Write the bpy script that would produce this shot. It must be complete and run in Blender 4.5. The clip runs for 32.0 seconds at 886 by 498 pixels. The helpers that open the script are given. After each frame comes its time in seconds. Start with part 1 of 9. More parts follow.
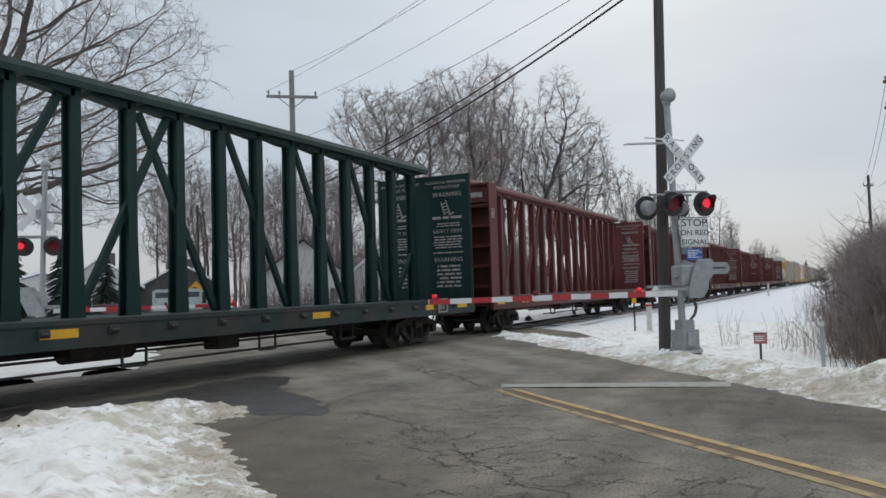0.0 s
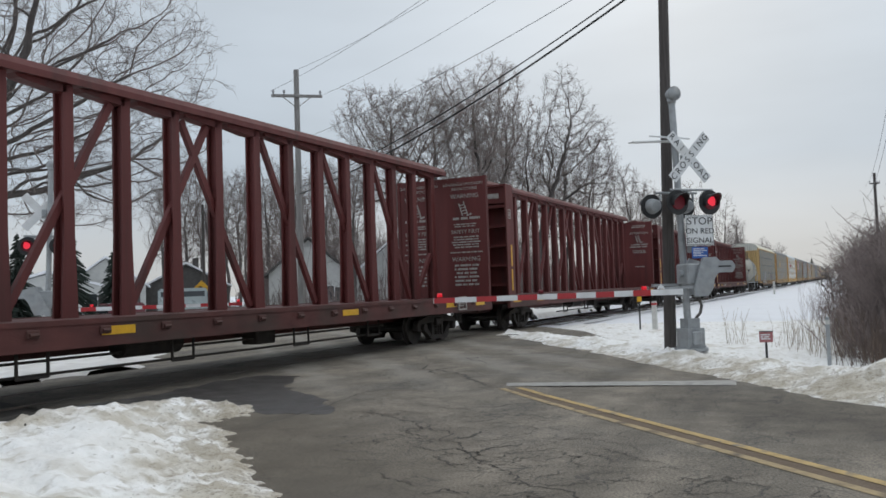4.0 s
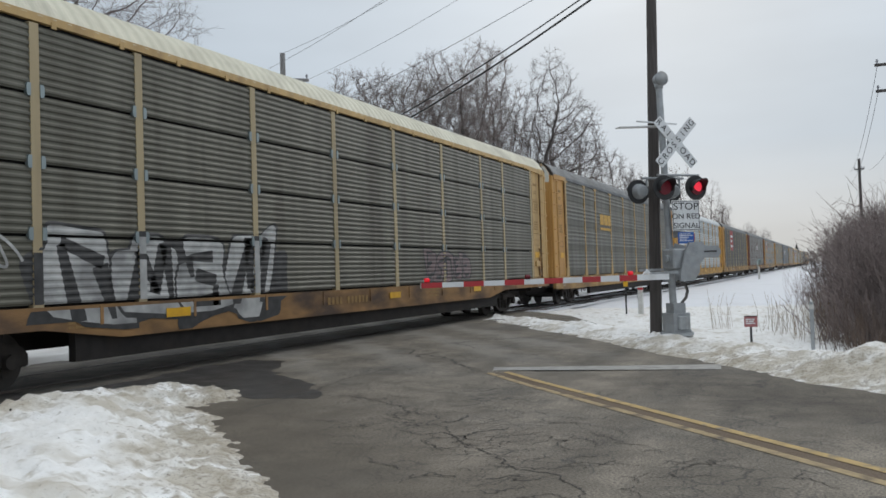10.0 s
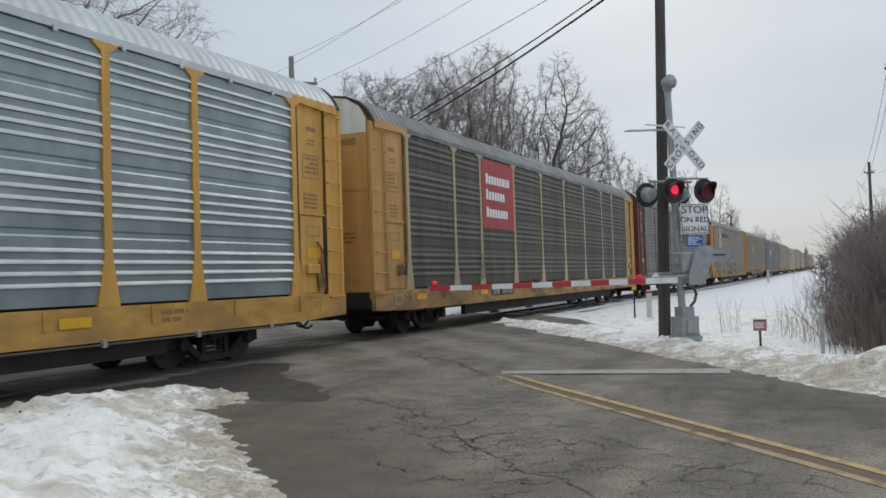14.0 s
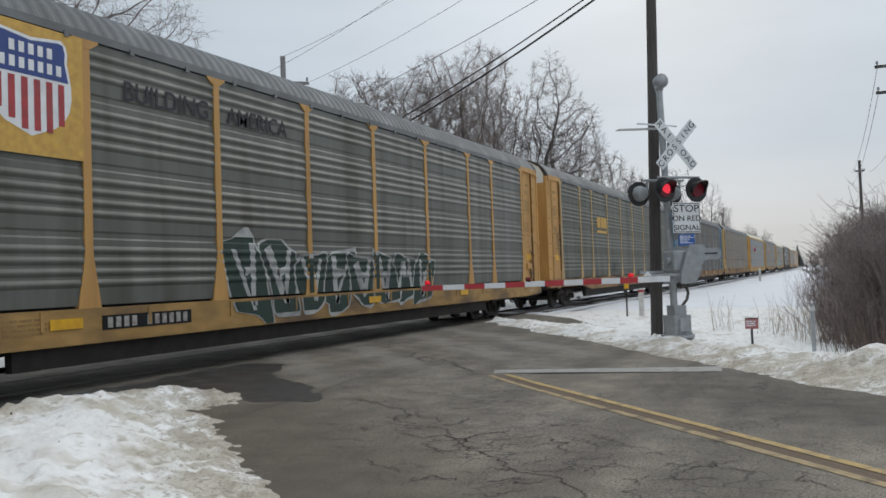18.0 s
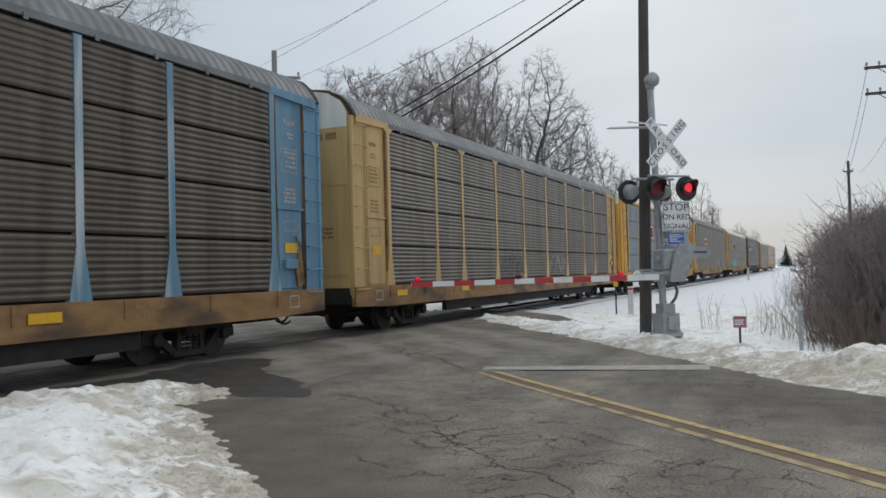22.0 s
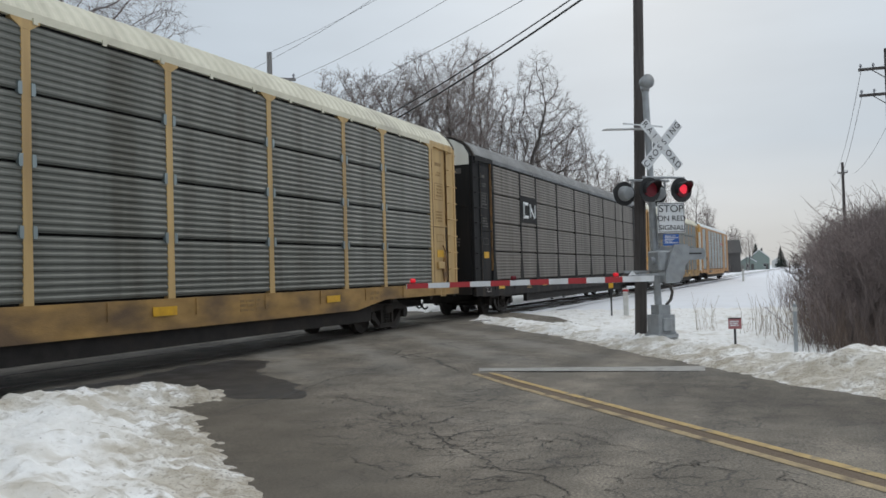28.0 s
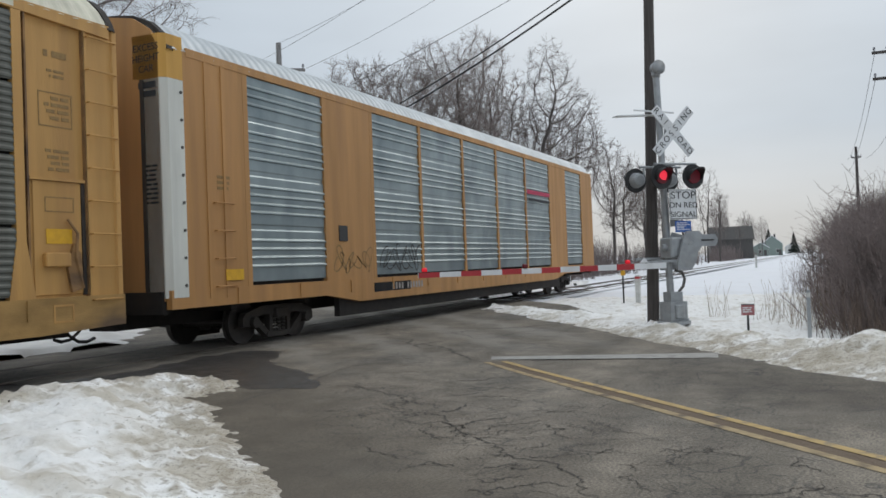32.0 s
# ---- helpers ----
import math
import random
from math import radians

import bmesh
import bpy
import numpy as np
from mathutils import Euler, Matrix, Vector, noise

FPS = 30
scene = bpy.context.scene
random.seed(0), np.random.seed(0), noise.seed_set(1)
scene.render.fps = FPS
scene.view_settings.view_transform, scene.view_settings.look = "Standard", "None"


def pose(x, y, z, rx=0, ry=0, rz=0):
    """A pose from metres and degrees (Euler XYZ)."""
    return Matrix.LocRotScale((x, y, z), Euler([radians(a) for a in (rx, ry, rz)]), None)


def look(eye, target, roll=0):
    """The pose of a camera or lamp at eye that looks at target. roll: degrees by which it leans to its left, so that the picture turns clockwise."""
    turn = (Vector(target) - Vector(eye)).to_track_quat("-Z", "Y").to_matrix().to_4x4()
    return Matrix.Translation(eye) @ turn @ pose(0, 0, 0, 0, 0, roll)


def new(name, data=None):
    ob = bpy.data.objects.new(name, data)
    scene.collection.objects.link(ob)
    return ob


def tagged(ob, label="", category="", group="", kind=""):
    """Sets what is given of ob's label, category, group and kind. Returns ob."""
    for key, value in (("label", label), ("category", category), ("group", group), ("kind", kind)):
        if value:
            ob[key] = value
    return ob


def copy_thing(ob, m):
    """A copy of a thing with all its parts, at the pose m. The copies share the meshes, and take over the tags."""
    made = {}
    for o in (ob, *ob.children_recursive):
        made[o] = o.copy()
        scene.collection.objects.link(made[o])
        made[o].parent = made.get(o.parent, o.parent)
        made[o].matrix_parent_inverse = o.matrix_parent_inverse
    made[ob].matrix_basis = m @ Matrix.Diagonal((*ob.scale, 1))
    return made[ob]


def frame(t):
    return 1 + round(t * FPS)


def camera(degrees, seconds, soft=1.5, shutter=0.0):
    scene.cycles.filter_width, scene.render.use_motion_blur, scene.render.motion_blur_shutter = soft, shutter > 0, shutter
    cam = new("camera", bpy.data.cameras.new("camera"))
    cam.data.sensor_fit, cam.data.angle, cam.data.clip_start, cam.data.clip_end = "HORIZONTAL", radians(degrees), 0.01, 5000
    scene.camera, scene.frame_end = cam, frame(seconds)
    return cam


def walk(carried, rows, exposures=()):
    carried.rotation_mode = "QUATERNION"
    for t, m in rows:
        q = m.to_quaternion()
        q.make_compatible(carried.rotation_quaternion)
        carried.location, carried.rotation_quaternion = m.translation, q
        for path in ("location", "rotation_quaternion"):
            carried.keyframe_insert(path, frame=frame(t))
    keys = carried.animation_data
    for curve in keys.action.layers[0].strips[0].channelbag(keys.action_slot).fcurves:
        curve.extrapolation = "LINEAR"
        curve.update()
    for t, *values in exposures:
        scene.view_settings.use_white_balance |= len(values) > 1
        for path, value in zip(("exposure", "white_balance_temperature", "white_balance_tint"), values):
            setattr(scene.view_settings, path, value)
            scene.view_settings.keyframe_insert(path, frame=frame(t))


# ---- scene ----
# World: x runs along the railway (away down the line), y across it, z up; the road by the viewer is z = 0.
cam = camera(56.1, 32.0, soft=1.6)
walk(cam, [
    (0, pose(0, 0, 1.6, 92.828, 1.822, -64.387)),
    (0.5, pose(0, 0, 1.6, 92.789, 1.825, -64.281)),
    (1, pose(0, 0, 1.6, 92.706, 1.908, -64.276)),
    (1.5, pose(0, 0, 1.6, 92.729, 2.005, -64.262)),
    (2, pose(0, 0, 1.6, 92.784, 2.146, -64.081)),
    (2.5, pose(0, 0, 1.6, 92.989, 2.209, -64.150)),
    (3, pose(0, 0, 1.6, 93.103, 2.187, -64.223)),
    (3.5, pose(0, 0, 1.6, 92.882, 1.979, -64.175)),
    (5.5, pose(0, 0, 1.6, 92.592, 1.964, -63.720)),
    (6, pose(0, 0, 1.6, 92.610, 1.829, -63.676)),
    (6.5, pose(0, 0, 1.6, 92.389, 1.868, -64.181)),
    (7, pose(0, 0, 1.6, 92.165, 2.086, -64.738)),
    (7.5, pose(0, 0, 1.6, 92.091, 2.552, -65.003)),
    (8, pose(0, 0, 1.6, 91.975, 2.689, -64.937)),
    (8.5, pose(0, 0, 1.6, 91.585, 2.438, -64.752)),
    (9, pose(0, 0, 1.6, 91.524, 2.202, -64.790)),
    (9.5, pose(0, 0, 1.6, 91.480, 1.887, -64.786)),
    (10, pose(0, 0, 1.6, 91.686, 1.885, -64.929)),
    (10.5, pose(0, 0, 1.6, 91.706, 1.955, -65.319)),
    (11, pose(0, 0, 1.6, 91.797, 2.076, -65.577)),
    (11.5, pose(0, 0, 1.6, 92.053, 1.927, -65.362)),
    (12, pose(0, 0, 1.6, 92.267, 1.902, -65.253)),
    (12.5, pose(0, 0, 1.6, 92.208, 1.955, -65.083)),
    (13, pose(0, 0, 1.6, 92.053, 1.899, -64.994)),
    (13.5, pose(0, 0, 1.6, 91.910, 1.864, -64.716)),
    (14, pose(0, 0, 1.6, 91.920, 1.790, -64.379)),
    (14.5, pose(0, 0, 1.6, 92.108, 1.831, -64.079)),
    (16.5, pose(0, 0, 1.6, 91.981, 2.046, -63.269)),
    (17, pose(0, 0, 1.6, 91.848, 2.042, -63.519)),
    (17.5, pose(0, 0, 1.6, 91.755, 2.046, -64.293)),
    (18, pose(0, 0, 1.6, 91.869, 2.008, -64.885)),
    (18.5, pose(0, 0, 1.6, 91.785, 1.591, -65.327)),
    (19, pose(0, 0, 1.6, 91.578, 1.319, -65.770)),
    (19.5, pose(0, 0, 1.6, 91.704, 1.291, -66.167)),
    (20, pose(0, 0, 1.6, 92.048, 1.385, -66.229)),
    (20.5, pose(0, 0, 1.6, 91.985, 1.352, -65.903)),
    (21, pose(0, 0, 1.6, 91.790, 1.267, -65.538)),
    (21.5, pose(0, 0, 1.6, 91.720, 1.394, -65.645)),
    (22, pose(0, 0, 1.6, 91.604, 1.525, -65.575)),
    (22.5, pose(0, 0, 1.6, 91.502, 1.743, -65.172)),
    (23, pose(0, 0, 1.6, 91.709, 1.985, -65.292)),
    (23.5, pose(0, 0, 1.6, 91.954, 2.012, -65.464)),
    (24, pose(0, 0, 1.6, 92.146, 1.986, -65.374)),
    (24.5, pose(0, 0, 1.6, 92.327, 1.882, -65.121)),
    (26.5, pose(0, 0, 1.6, 91.979, 1.681, -65.006)),
    (27, pose(0, 0, 1.6, 91.677, 1.631, -65.161)),
    (27.5, pose(0, 0, 1.6, 91.579, 1.664, -65.552)),
    (28, pose(0, 0, 1.6, 91.703, 1.575, -65.887)),
    (28.5, pose(0, 0, 1.6, 91.921, 1.741, -65.933)),
    (29, pose(0, 0, 1.6, 91.734, 2.015, -65.778)),
    (29.5, pose(0, 0, 1.6, 91.278, 2.207, -65.570)),
    (30, pose(0, 0, 1.6, 90.780, 2.214, -65.166)),
    (30.5, pose(0, 0, 1.6, 90.652, 2.108, -64.739)),
    (31, pose(0, 0, 1.6, 90.733, 2.071, -64.876)),
    (31.5, pose(0, 0, 1.6, 90.832, 2.087, -65.163)),
    (32, pose(0, 0, 1.6, 90.973, 2.116, -65.102)),
])

# ---- overcast daylight ----
world = bpy.data.worlds.new("overcast_sky")
scene.world = world
world.use_nodes = True


def sky_nodes(nt):
    nt.nodes.clear()
    n, l = nt.nodes, nt.links
    out = n.new("ShaderNodeOutputWorld")
    bg = n.new("ShaderNodeBackground")
    sky = n.new("ShaderNodeTexSky")
    sky.sky_type, sky.sun_disc = "NISHITA", False
    sky.sun_elevation, sky.sun_rotation = radians(24), radians(80)
    sky.dust_density, sky.air_density = 4.0, 1.0
    dim = n.new("ShaderNodeMixRGB")
    dim.blend_type, dim.inputs[0].default_value = "MULTIPLY", 1.0
    dim.inputs[2].default_value = (0.09, 0.09, 0.09, 1)
    co = n.new("ShaderNodeTexCoord")
    sep = n.new("ShaderNodeSeparateXYZ")
    ramp = n.new("ShaderNodeValToRGB")
    ramp.color_ramp.elements[0].position = 0.0
    ramp.color_ramp.elements[0].color = (0.585, 0.588, 0.575, 1)
    ramp.color_ramp.elements[1].position = 0.9
    ramp.color_ramp.elements[1].color = (0.85, 0.915, 0.98, 1)
    mid = ramp.color_ramp.elements.new(0.14)
    mid.color = (0.513, 0.592, 0.675, 1)
    mp = n.new("ShaderNodeMapping")
    mp.inputs["Scale"].default_value = (1.2, 1.2, 4.5)
    clouds = n.new("ShaderNodeTexNoise")
    clouds.inputs["Scale"].default_value, clouds.inputs["Detail"].default_value = 1.6, 4
    cr = n.new("ShaderNodeMapRange")
    cr.inputs[1].default_value, cr.inputs[2].default_value = 0.3, 0.72
    cr.inputs[3].default_value, cr.inputs[4].default_value = 0.9, 1.1
    mul = n.new("ShaderNodeMixRGB")
    mul.blend_type, mul.inputs[0].default_value = "MULTIPLY", 1.0
    mix = n.new("ShaderNodeMixRGB")
    mix.inputs[0].default_value = 0.97
    l.new(sky.outputs[0], dim.inputs[1])
    l.new(co.outputs["Generated"], sep.inputs[0])
    l.new(sep.outputs["Z"], ramp.inputs[0])
    l.new(co.outputs["Generated"], mp.inputs[0])
    l.new(mp.outputs[0], clouds.inputs[0])
    l.new(clouds.outputs[0], cr.inputs[0])
    l.new(ramp.outputs[0], mul.inputs[1])
    l.new(cr.outputs[0], mul.inputs[2])
    l.new(dim.outputs[0], mix.inputs[1])
    l.new(mul.outputs[0], mix.inputs[2])
    l.new(mix.outputs[0], bg.inputs[0])
    bg.inputs[1].default_value = 1.0
    l.new(bg.outputs[0], out.inputs[0])


sky_nodes(world.node_tree)
sun = new("sun", bpy.data.lights.new("sun", "SUN"))
sun.data.energy, sun.data.angle, sun.data.color = 0.5, radians(25), (1.0, 0.95, 0.88)
sun.matrix_world = look((60, -20, 45), (0, 0, 0))

# ---- materials ----
def mat(name, c1, c2=None, scale=3.0, rough=0.7, metal=0.0, bump=0.0, bscale=40.0, c3=None, s3=0.6, amount3=0.5,
        vary=0.0, detail=6.0, stretch=(1, 1, 1), rvar=0.1, lo=0.52):
    """A procedural surface: two colours mixed by noise, a third in larger stains, bump, roughness and variation by object."""
    m = bpy.data.materials.new(name)
    m.use_nodes = True
    n, l = m.node_tree.nodes, m.node_tree.links
    b = n["Principled BSDF"]
    co = n.new("ShaderNodeTexCoord")
    mp = n.new("ShaderNodeMapping")
    mp.inputs["Scale"].default_value = stretch
    l.new(co.outputs["Object"], mp.inputs[0])
    nz = n.new("ShaderNodeTexNoise")
    nz.inputs["Scale"].default_value, nz.inputs["Detail"].default_value = scale, detail
    l.new(mp.outputs[0], nz.inputs[0])
    mr = n.new("ShaderNodeMapRange")
    mr.inputs[1].default_value, mr.inputs[2].default_value = 0.3, 0.7
    l.new(nz.outputs[0], mr.inputs[0])
    mx = n.new("ShaderNodeMixRGB")
    mx.inputs[1].default_value = (*c1, 1)
    mx.inputs[2].default_value = (*(c2 or [c * 0.8 for c in c1]), 1)
    l.new(mr.outputs[0], mx.inputs[0])
    col = mx.outputs[0]
    if c3:
        n3 = n.new("ShaderNodeTexNoise")
        n3.inputs["Scale"].default_value, n3.inputs["Detail"].default_value = s3, 8
        l.new(mp.outputs[0], n3.inputs[0])
        r3 = n.new("ShaderNodeMapRange")
        r3.inputs[1].default_value, r3.inputs[2].default_value = lo, 0.68
        r3.inputs[4].default_value = amount3
        l.new(n3.outputs[0], r3.inputs[0])
        m3 = n.new("ShaderNodeMixRGB")
        m3.inputs[2].default_value = (*c3, 1)
        l.new(r3.outputs[0], m3.inputs[0])
        l.new(col, m3.inputs[1])
        col = m3.outputs[0]
    if vary:
        oi = n.new("ShaderNodeObjectInfo")
        vr = n.new("ShaderNodeMapRange")
        vr.inputs[3].default_value, vr.inputs[4].default_value = 1 - vary, 1 + vary
        l.new(oi.outputs["Random"], vr.inputs[0])
        mv = n.new("ShaderNodeMixRGB")
        mv.blend_type, mv.inputs[0].default_value = "MULTIPLY", 1.0
        l.new(col, mv.inputs[1])
        l.new(vr.outputs[0], mv.inputs[2])
        col = mv.outputs[0]
    l.new(col, b.inputs["Base Color"])
    rr = n.new("ShaderNodeMapRange")
    rr.inputs[3].default_value, rr.inputs[4].default_value = max(0.03, rough - rvar), min(1, rough + rvar)
    l.new(nz.outputs[0], rr.inputs[0])
    l.new(rr.outputs[0], b.inputs["Roughness"])
    b.inputs["Metallic"].default_value = metal
    if bump:
        nb = n.new("ShaderNodeTexNoise")
        nb.inputs["Scale"].default_value, nb.inputs["Detail"].default_value = bscale, 5
        l.new(mp.outputs[0], nb.inputs[0])
        bp = n.new("ShaderNodeBump")
        bp.inputs["Strength"].default_value, bp.inputs["Distance"].default_value = bump, 0.02
        l.new(nb.outputs[0], bp.inputs["Height"])
        l.new(bp.outputs[0], b.inputs["Normal"])
    return m


def glow(name, color, strength):
    m = bpy.data.materials.new(name)
    m.use_nodes = True
    b = m.node_tree.nodes["Principled BSDF"]
    b.inputs["Base Color"].default_value = (*[c * 0.5 for c in color], 1)
    b.inputs["Emission Color"].default_value = (*color, 1)
    b.inputs["Emission Strength"].default_value = strength
    return m


# ---- mesh helpers ----
def part(name, bm, material, parent=None, label="", smooth=False):
    """Links a bmesh as one mesh object under a thing or a part."""
    me = bpy.data.meshes.new(name)
    if smooth:
        for f in bm.faces:
            f.smooth = True
    bm.to_mesh(me)
    bm.free()
    me.materials.append(material)
    ob = new(name, me)
    ob.parent = parent
    if label:
        tagged(ob, label)
    return ob


def empty(name, m, label, category, group="", kind=""):
    ob = new(name)
    ob.empty_display_size = 0.2
    ob.matrix_world = m
    return tagged(ob, label, category, group, kind)


def box(bm, x0, x1, y0, y1, z0, z1, bevel=0.0):
    g = bmesh.ops.create_cube(bm, size=1, matrix=Matrix.LocRotScale(
        ((x0 + x1) / 2, (y0 + y1) / 2, (z0 + z1) / 2), None, (abs(x1 - x0), abs(y1 - y0), abs(z1 - z0))))
    if bevel:
        es = list({e for v in g["verts"] for e in v.link_edges})
        bmesh.ops.bevel(bm, geom=es, offset=bevel, segments=1, affect="EDGES")
    return bm


def obox(bm, centre, size, turn=None, bevel=0.0):
    """A box turned by an Euler in degrees about its centre."""
    e = Euler([radians(a) for a in (turn or (0, 0, 0))])
    g = bmesh.ops.create_cube(bm, size=1, matrix=Matrix.LocRotScale(centre, e, size))
    if bevel:
        es = list({ed for v in g["verts"] for ed in v.link_edges})
        bmesh.ops.bevel(bm, geom=es, offset=bevel, segments=1, affect="EDGES")
    return bm


def beam(bm, a, b, w, h=None):
    """A square bar from a to b."""
    a, b = Vector(a), Vector(b)
    q = (b - a).to_track_quat("Z", "Y")
    bmesh.ops.create_cube(bm, size=1, matrix=Matrix.LocRotScale((a + b) / 2, q, (w, h or w, (b - a).length)))
    return bm


def rod(bm, a, b, r, r2=None, seg=8):
    """A round bar from a to b."""
    a, b = Vector(a), Vector(b)
    q = (b - a).to_track_quat("Z", "Y")
    bmesh.ops.create_cone(bm, cap_ends=True, segments=seg, radius1=r, radius2=r if r2 is None else r2,
                          depth=(b - a).length, matrix=Matrix.LocRotScale((a + b) / 2, q, None))
    return bm


def prism(bm, outline, y0, y1, axis="y"):
    """Extrudes a closed outline of (u, v) pairs: axis y gives u = x, v = z; axis x gives u = y, v = z; axis z gives u = x, v = y."""
    def at(u, v, w):
        return {"y": (u, w, v), "x": (w, u, v), "z": (u, v, w)}[axis]
    a = [bm.verts.new(at(u, v, y0)) for u, v in outline]
    b = [bm.verts.new(at(u, v, y1)) for u, v in outline]
    k = len(outline)
    fs = [bm.faces.new(a), bm.faces.new(b[::-1])]
    for i in range(k):
        fs.append(bm.faces.new((a[i], b[i], b[(i + 1) % k], a[(i + 1) % k])))
    bmesh.ops.recalc_face_normals(bm, faces=fs)
    return bm


def B():
    return bmesh.new()

# ---- palette ----
STREAK = (2.2, 2.2, 0.22)
SNOW = mat("snow", (0.86, 0.87, 0.9), (0.8, 0.815, 0.85), 2.5, 0.75, bump=0.5, bscale=7, c3=(0.74, 0.74, 0.75), s3=0.35, amount3=0.5)
BANK_SNOW = mat("ploughed_snow", (0.95, 0.945, 0.93), (0.83, 0.82, 0.795), 9.0, 0.8, bump=1.0, bscale=17, c3=(0.68, 0.645, 0.58), s3=0.9,
                amount3=0.35, detail=6, lo=0.5)
WHITE_PAINT = mat("white_paint", (0.66, 0.66, 0.64), (0.52, 0.51, 0.48), 6, 0.6, bump=0.08, bscale=60, c3=(0.35, 0.33, 0.3), s3=3, amount3=0.35)
SIGN_WHITE = mat("sign_white", (0.78, 0.79, 0.8), (0.7, 0.71, 0.72), 5, 0.45, c3=(0.55, 0.54, 0.52), s3=4, amount3=0.4)
BLACK = mat("black_paint", (0.018, 0.018, 0.02), (0.03, 0.03, 0.03), 8, 0.55, bump=0.06, bscale=60)
ALU = mat("aluminium_paint", (0.39, 0.41, 0.425), (0.3, 0.315, 0.325), 7, 0.5, metal=0.25, bump=0.08, bscale=50, c3=(0.3, 0.29, 0.27), s3=3, amount3=0.4)
SIGN_RED = mat("sign_red", (0.5, 0.03, 0.04), (0.4, 0.03, 0.035), 8, 0.45)
SIGN_FADED = mat("faded_red", (0.38, 0.13, 0.14), (0.32, 0.12, 0.12), 8, 0.6)
SIGN_BLUE = mat("sign_blue", (0.03, 0.13, 0.45), (0.03, 0.1, 0.36), 8, 0.45)
POLE_GREY = mat("weathered_pole", (0.3, 0.29, 0.28), (0.21, 0.2, 0.195), 9, 0.9, bump=0.5, bscale=30, stretch=(3, 3, 0.2))
POLE_WOOD = mat("pole_wood", (0.1, 0.088, 0.083), (0.058, 0.051, 0.048), 9, 0.9, bump=0.6, bscale=30, stretch=(3, 3, 0.2), c3=(0.11, 0.1, 0.09), s3=2)
LENS = glow("red_lens_lit", (1.0, 0.015, 0.035), 0.38)
LENS_DIM = glow("red_lens_dim", (0.2, 0.006, 0.018), 0.1)
BULB = glow("red_lamp_core", (1.0, 0.04, 0.075), 0.7)
STEEL_DARK = mat("grimy_steel", (0.042, 0.037, 0.034), (0.066, 0.058, 0.052), 6, 0.75, metal=0.2, bump=0.3, bscale=40, c3=(0.085, 0.065, 0.05), s3=2, amount3=0.5)
STEEL_GREY = mat("dusty_steel", (0.11, 0.105, 0.1), (0.075, 0.07, 0.065), 6, 0.75, metal=0.2, bump=0.25, bscale=40, c3=(0.14, 0.11, 0.085), s3=2)
WHEEL_STEEL = mat("wheel_steel", (0.055, 0.05, 0.047), (0.085, 0.074, 0.066), 8, 0.6, metal=0.4, bump=0.1, bscale=60)
RAIL_STEEL = mat("rail_steel", (0.1, 0.075, 0.06), (0.16, 0.13, 0.11), 10, 0.5, metal=0.5, bump=0.15, bscale=50)
# near-black: the shade under the auto-carriers is put into this colour
UNDERFRAME = mat("sooty_underframe", (0.02, 0.018, 0.017), (0.034, 0.03, 0.028), 5, 0.85, bump=0.25, bscale=40, c3=(0.05, 0.038, 0.03), s3=1.5, amount3=0.5)
# near-black, so the shade inside the auto-carriers is painted into the colour
SHADE_INSIDE = mat("dark_interior", (0.012, 0.012, 0.012), (0.02, 0.018, 0.016), 3, 0.9)
YELLOW_TAPE = mat("yellow_reflector", (0.75, 0.42, 0.02), (0.62, 0.33, 0.02), 9, 0.4)


def car_paint(name, c, dirt=(0.16, 0.12, 0.09), amount=0.5, rough=0.6, rust=0.12):
    """Weathered paint with vertical streaks of grime."""
    return mat(name, c, [v * 0.76 for v in c], 1.6, rough, bump=rust, bscale=30, c3=dirt, s3=1.1, amount3=amount, stretch=STREAK)


def grimy(name, c, dirt, amount):
    """Paint with blotches of grime and rust at two sizes."""
    return mat(name, c, [v * 0.62 for v in c], 2.6, 0.7, bump=0.2, bscale=30, c3=dirt, s3=1.0, amount3=amount, stretch=(0.7, 1, 1.6), detail=10, lo=0.46)


YELLOW = car_paint("freight_yellow", (0.57, 0.315, 0.095), (0.33, 0.17, 0.06), 0.5)
YELLOW_FRESH = car_paint("bright_freight_yellow", (0.68, 0.37, 0.075), (0.45, 0.25, 0.06), 0.4)
YELLOW_PALE = car_paint("faded_freight_yellow", (0.58, 0.39, 0.165), (0.32, 0.205, 0.095), 0.55)
YELLOW_BROWN = car_paint("brownish_freight_yellow", (0.5, 0.255, 0.085), (0.36, 0.185, 0.075), 0.5)
YELLOW_WORN = car_paint("worn_pale_yellow", (0.5, 0.335, 0.145), (0.4, 0.24, 0.09), 0.6)
POST_PALE = car_paint("weathered_cream_posts", (0.46, 0.37, 0.22), (0.3, 0.24, 0.15), 0.6)
SILL_YELLOW = grimy("weathered_yellow_sill", (0.44, 0.26, 0.085), (0.1, 0.065, 0.042), 0.88)
SILL_RUST = grimy("rusty_yellow_sill", (0.33, 0.18, 0.068), (0.06, 0.038, 0.028), 0.95)
SILL_BLACK = car_paint("black_sill", (0.018, 0.016, 0.016), (0.05, 0.036, 0.028), 0.7, 0.75)
SILL_FRESH = grimy("stained_yellow_sill", (0.6, 0.34, 0.08), (0.28, 0.16, 0.06), 0.75)
GT_BLUE = car_paint("freight_blue", (0.13, 0.27, 0.39), (0.08, 0.16, 0.23), 0.55)
GT_PALE = car_paint("peeling_blue_white", (0.13, 0.26, 0.36), (0.46, 0.5, 0.51), 0.9)
CONRAIL = car_paint("dark_oxide_red", (0.13, 0.03, 0.03), (0.07, 0.025, 0.022), 0.6)
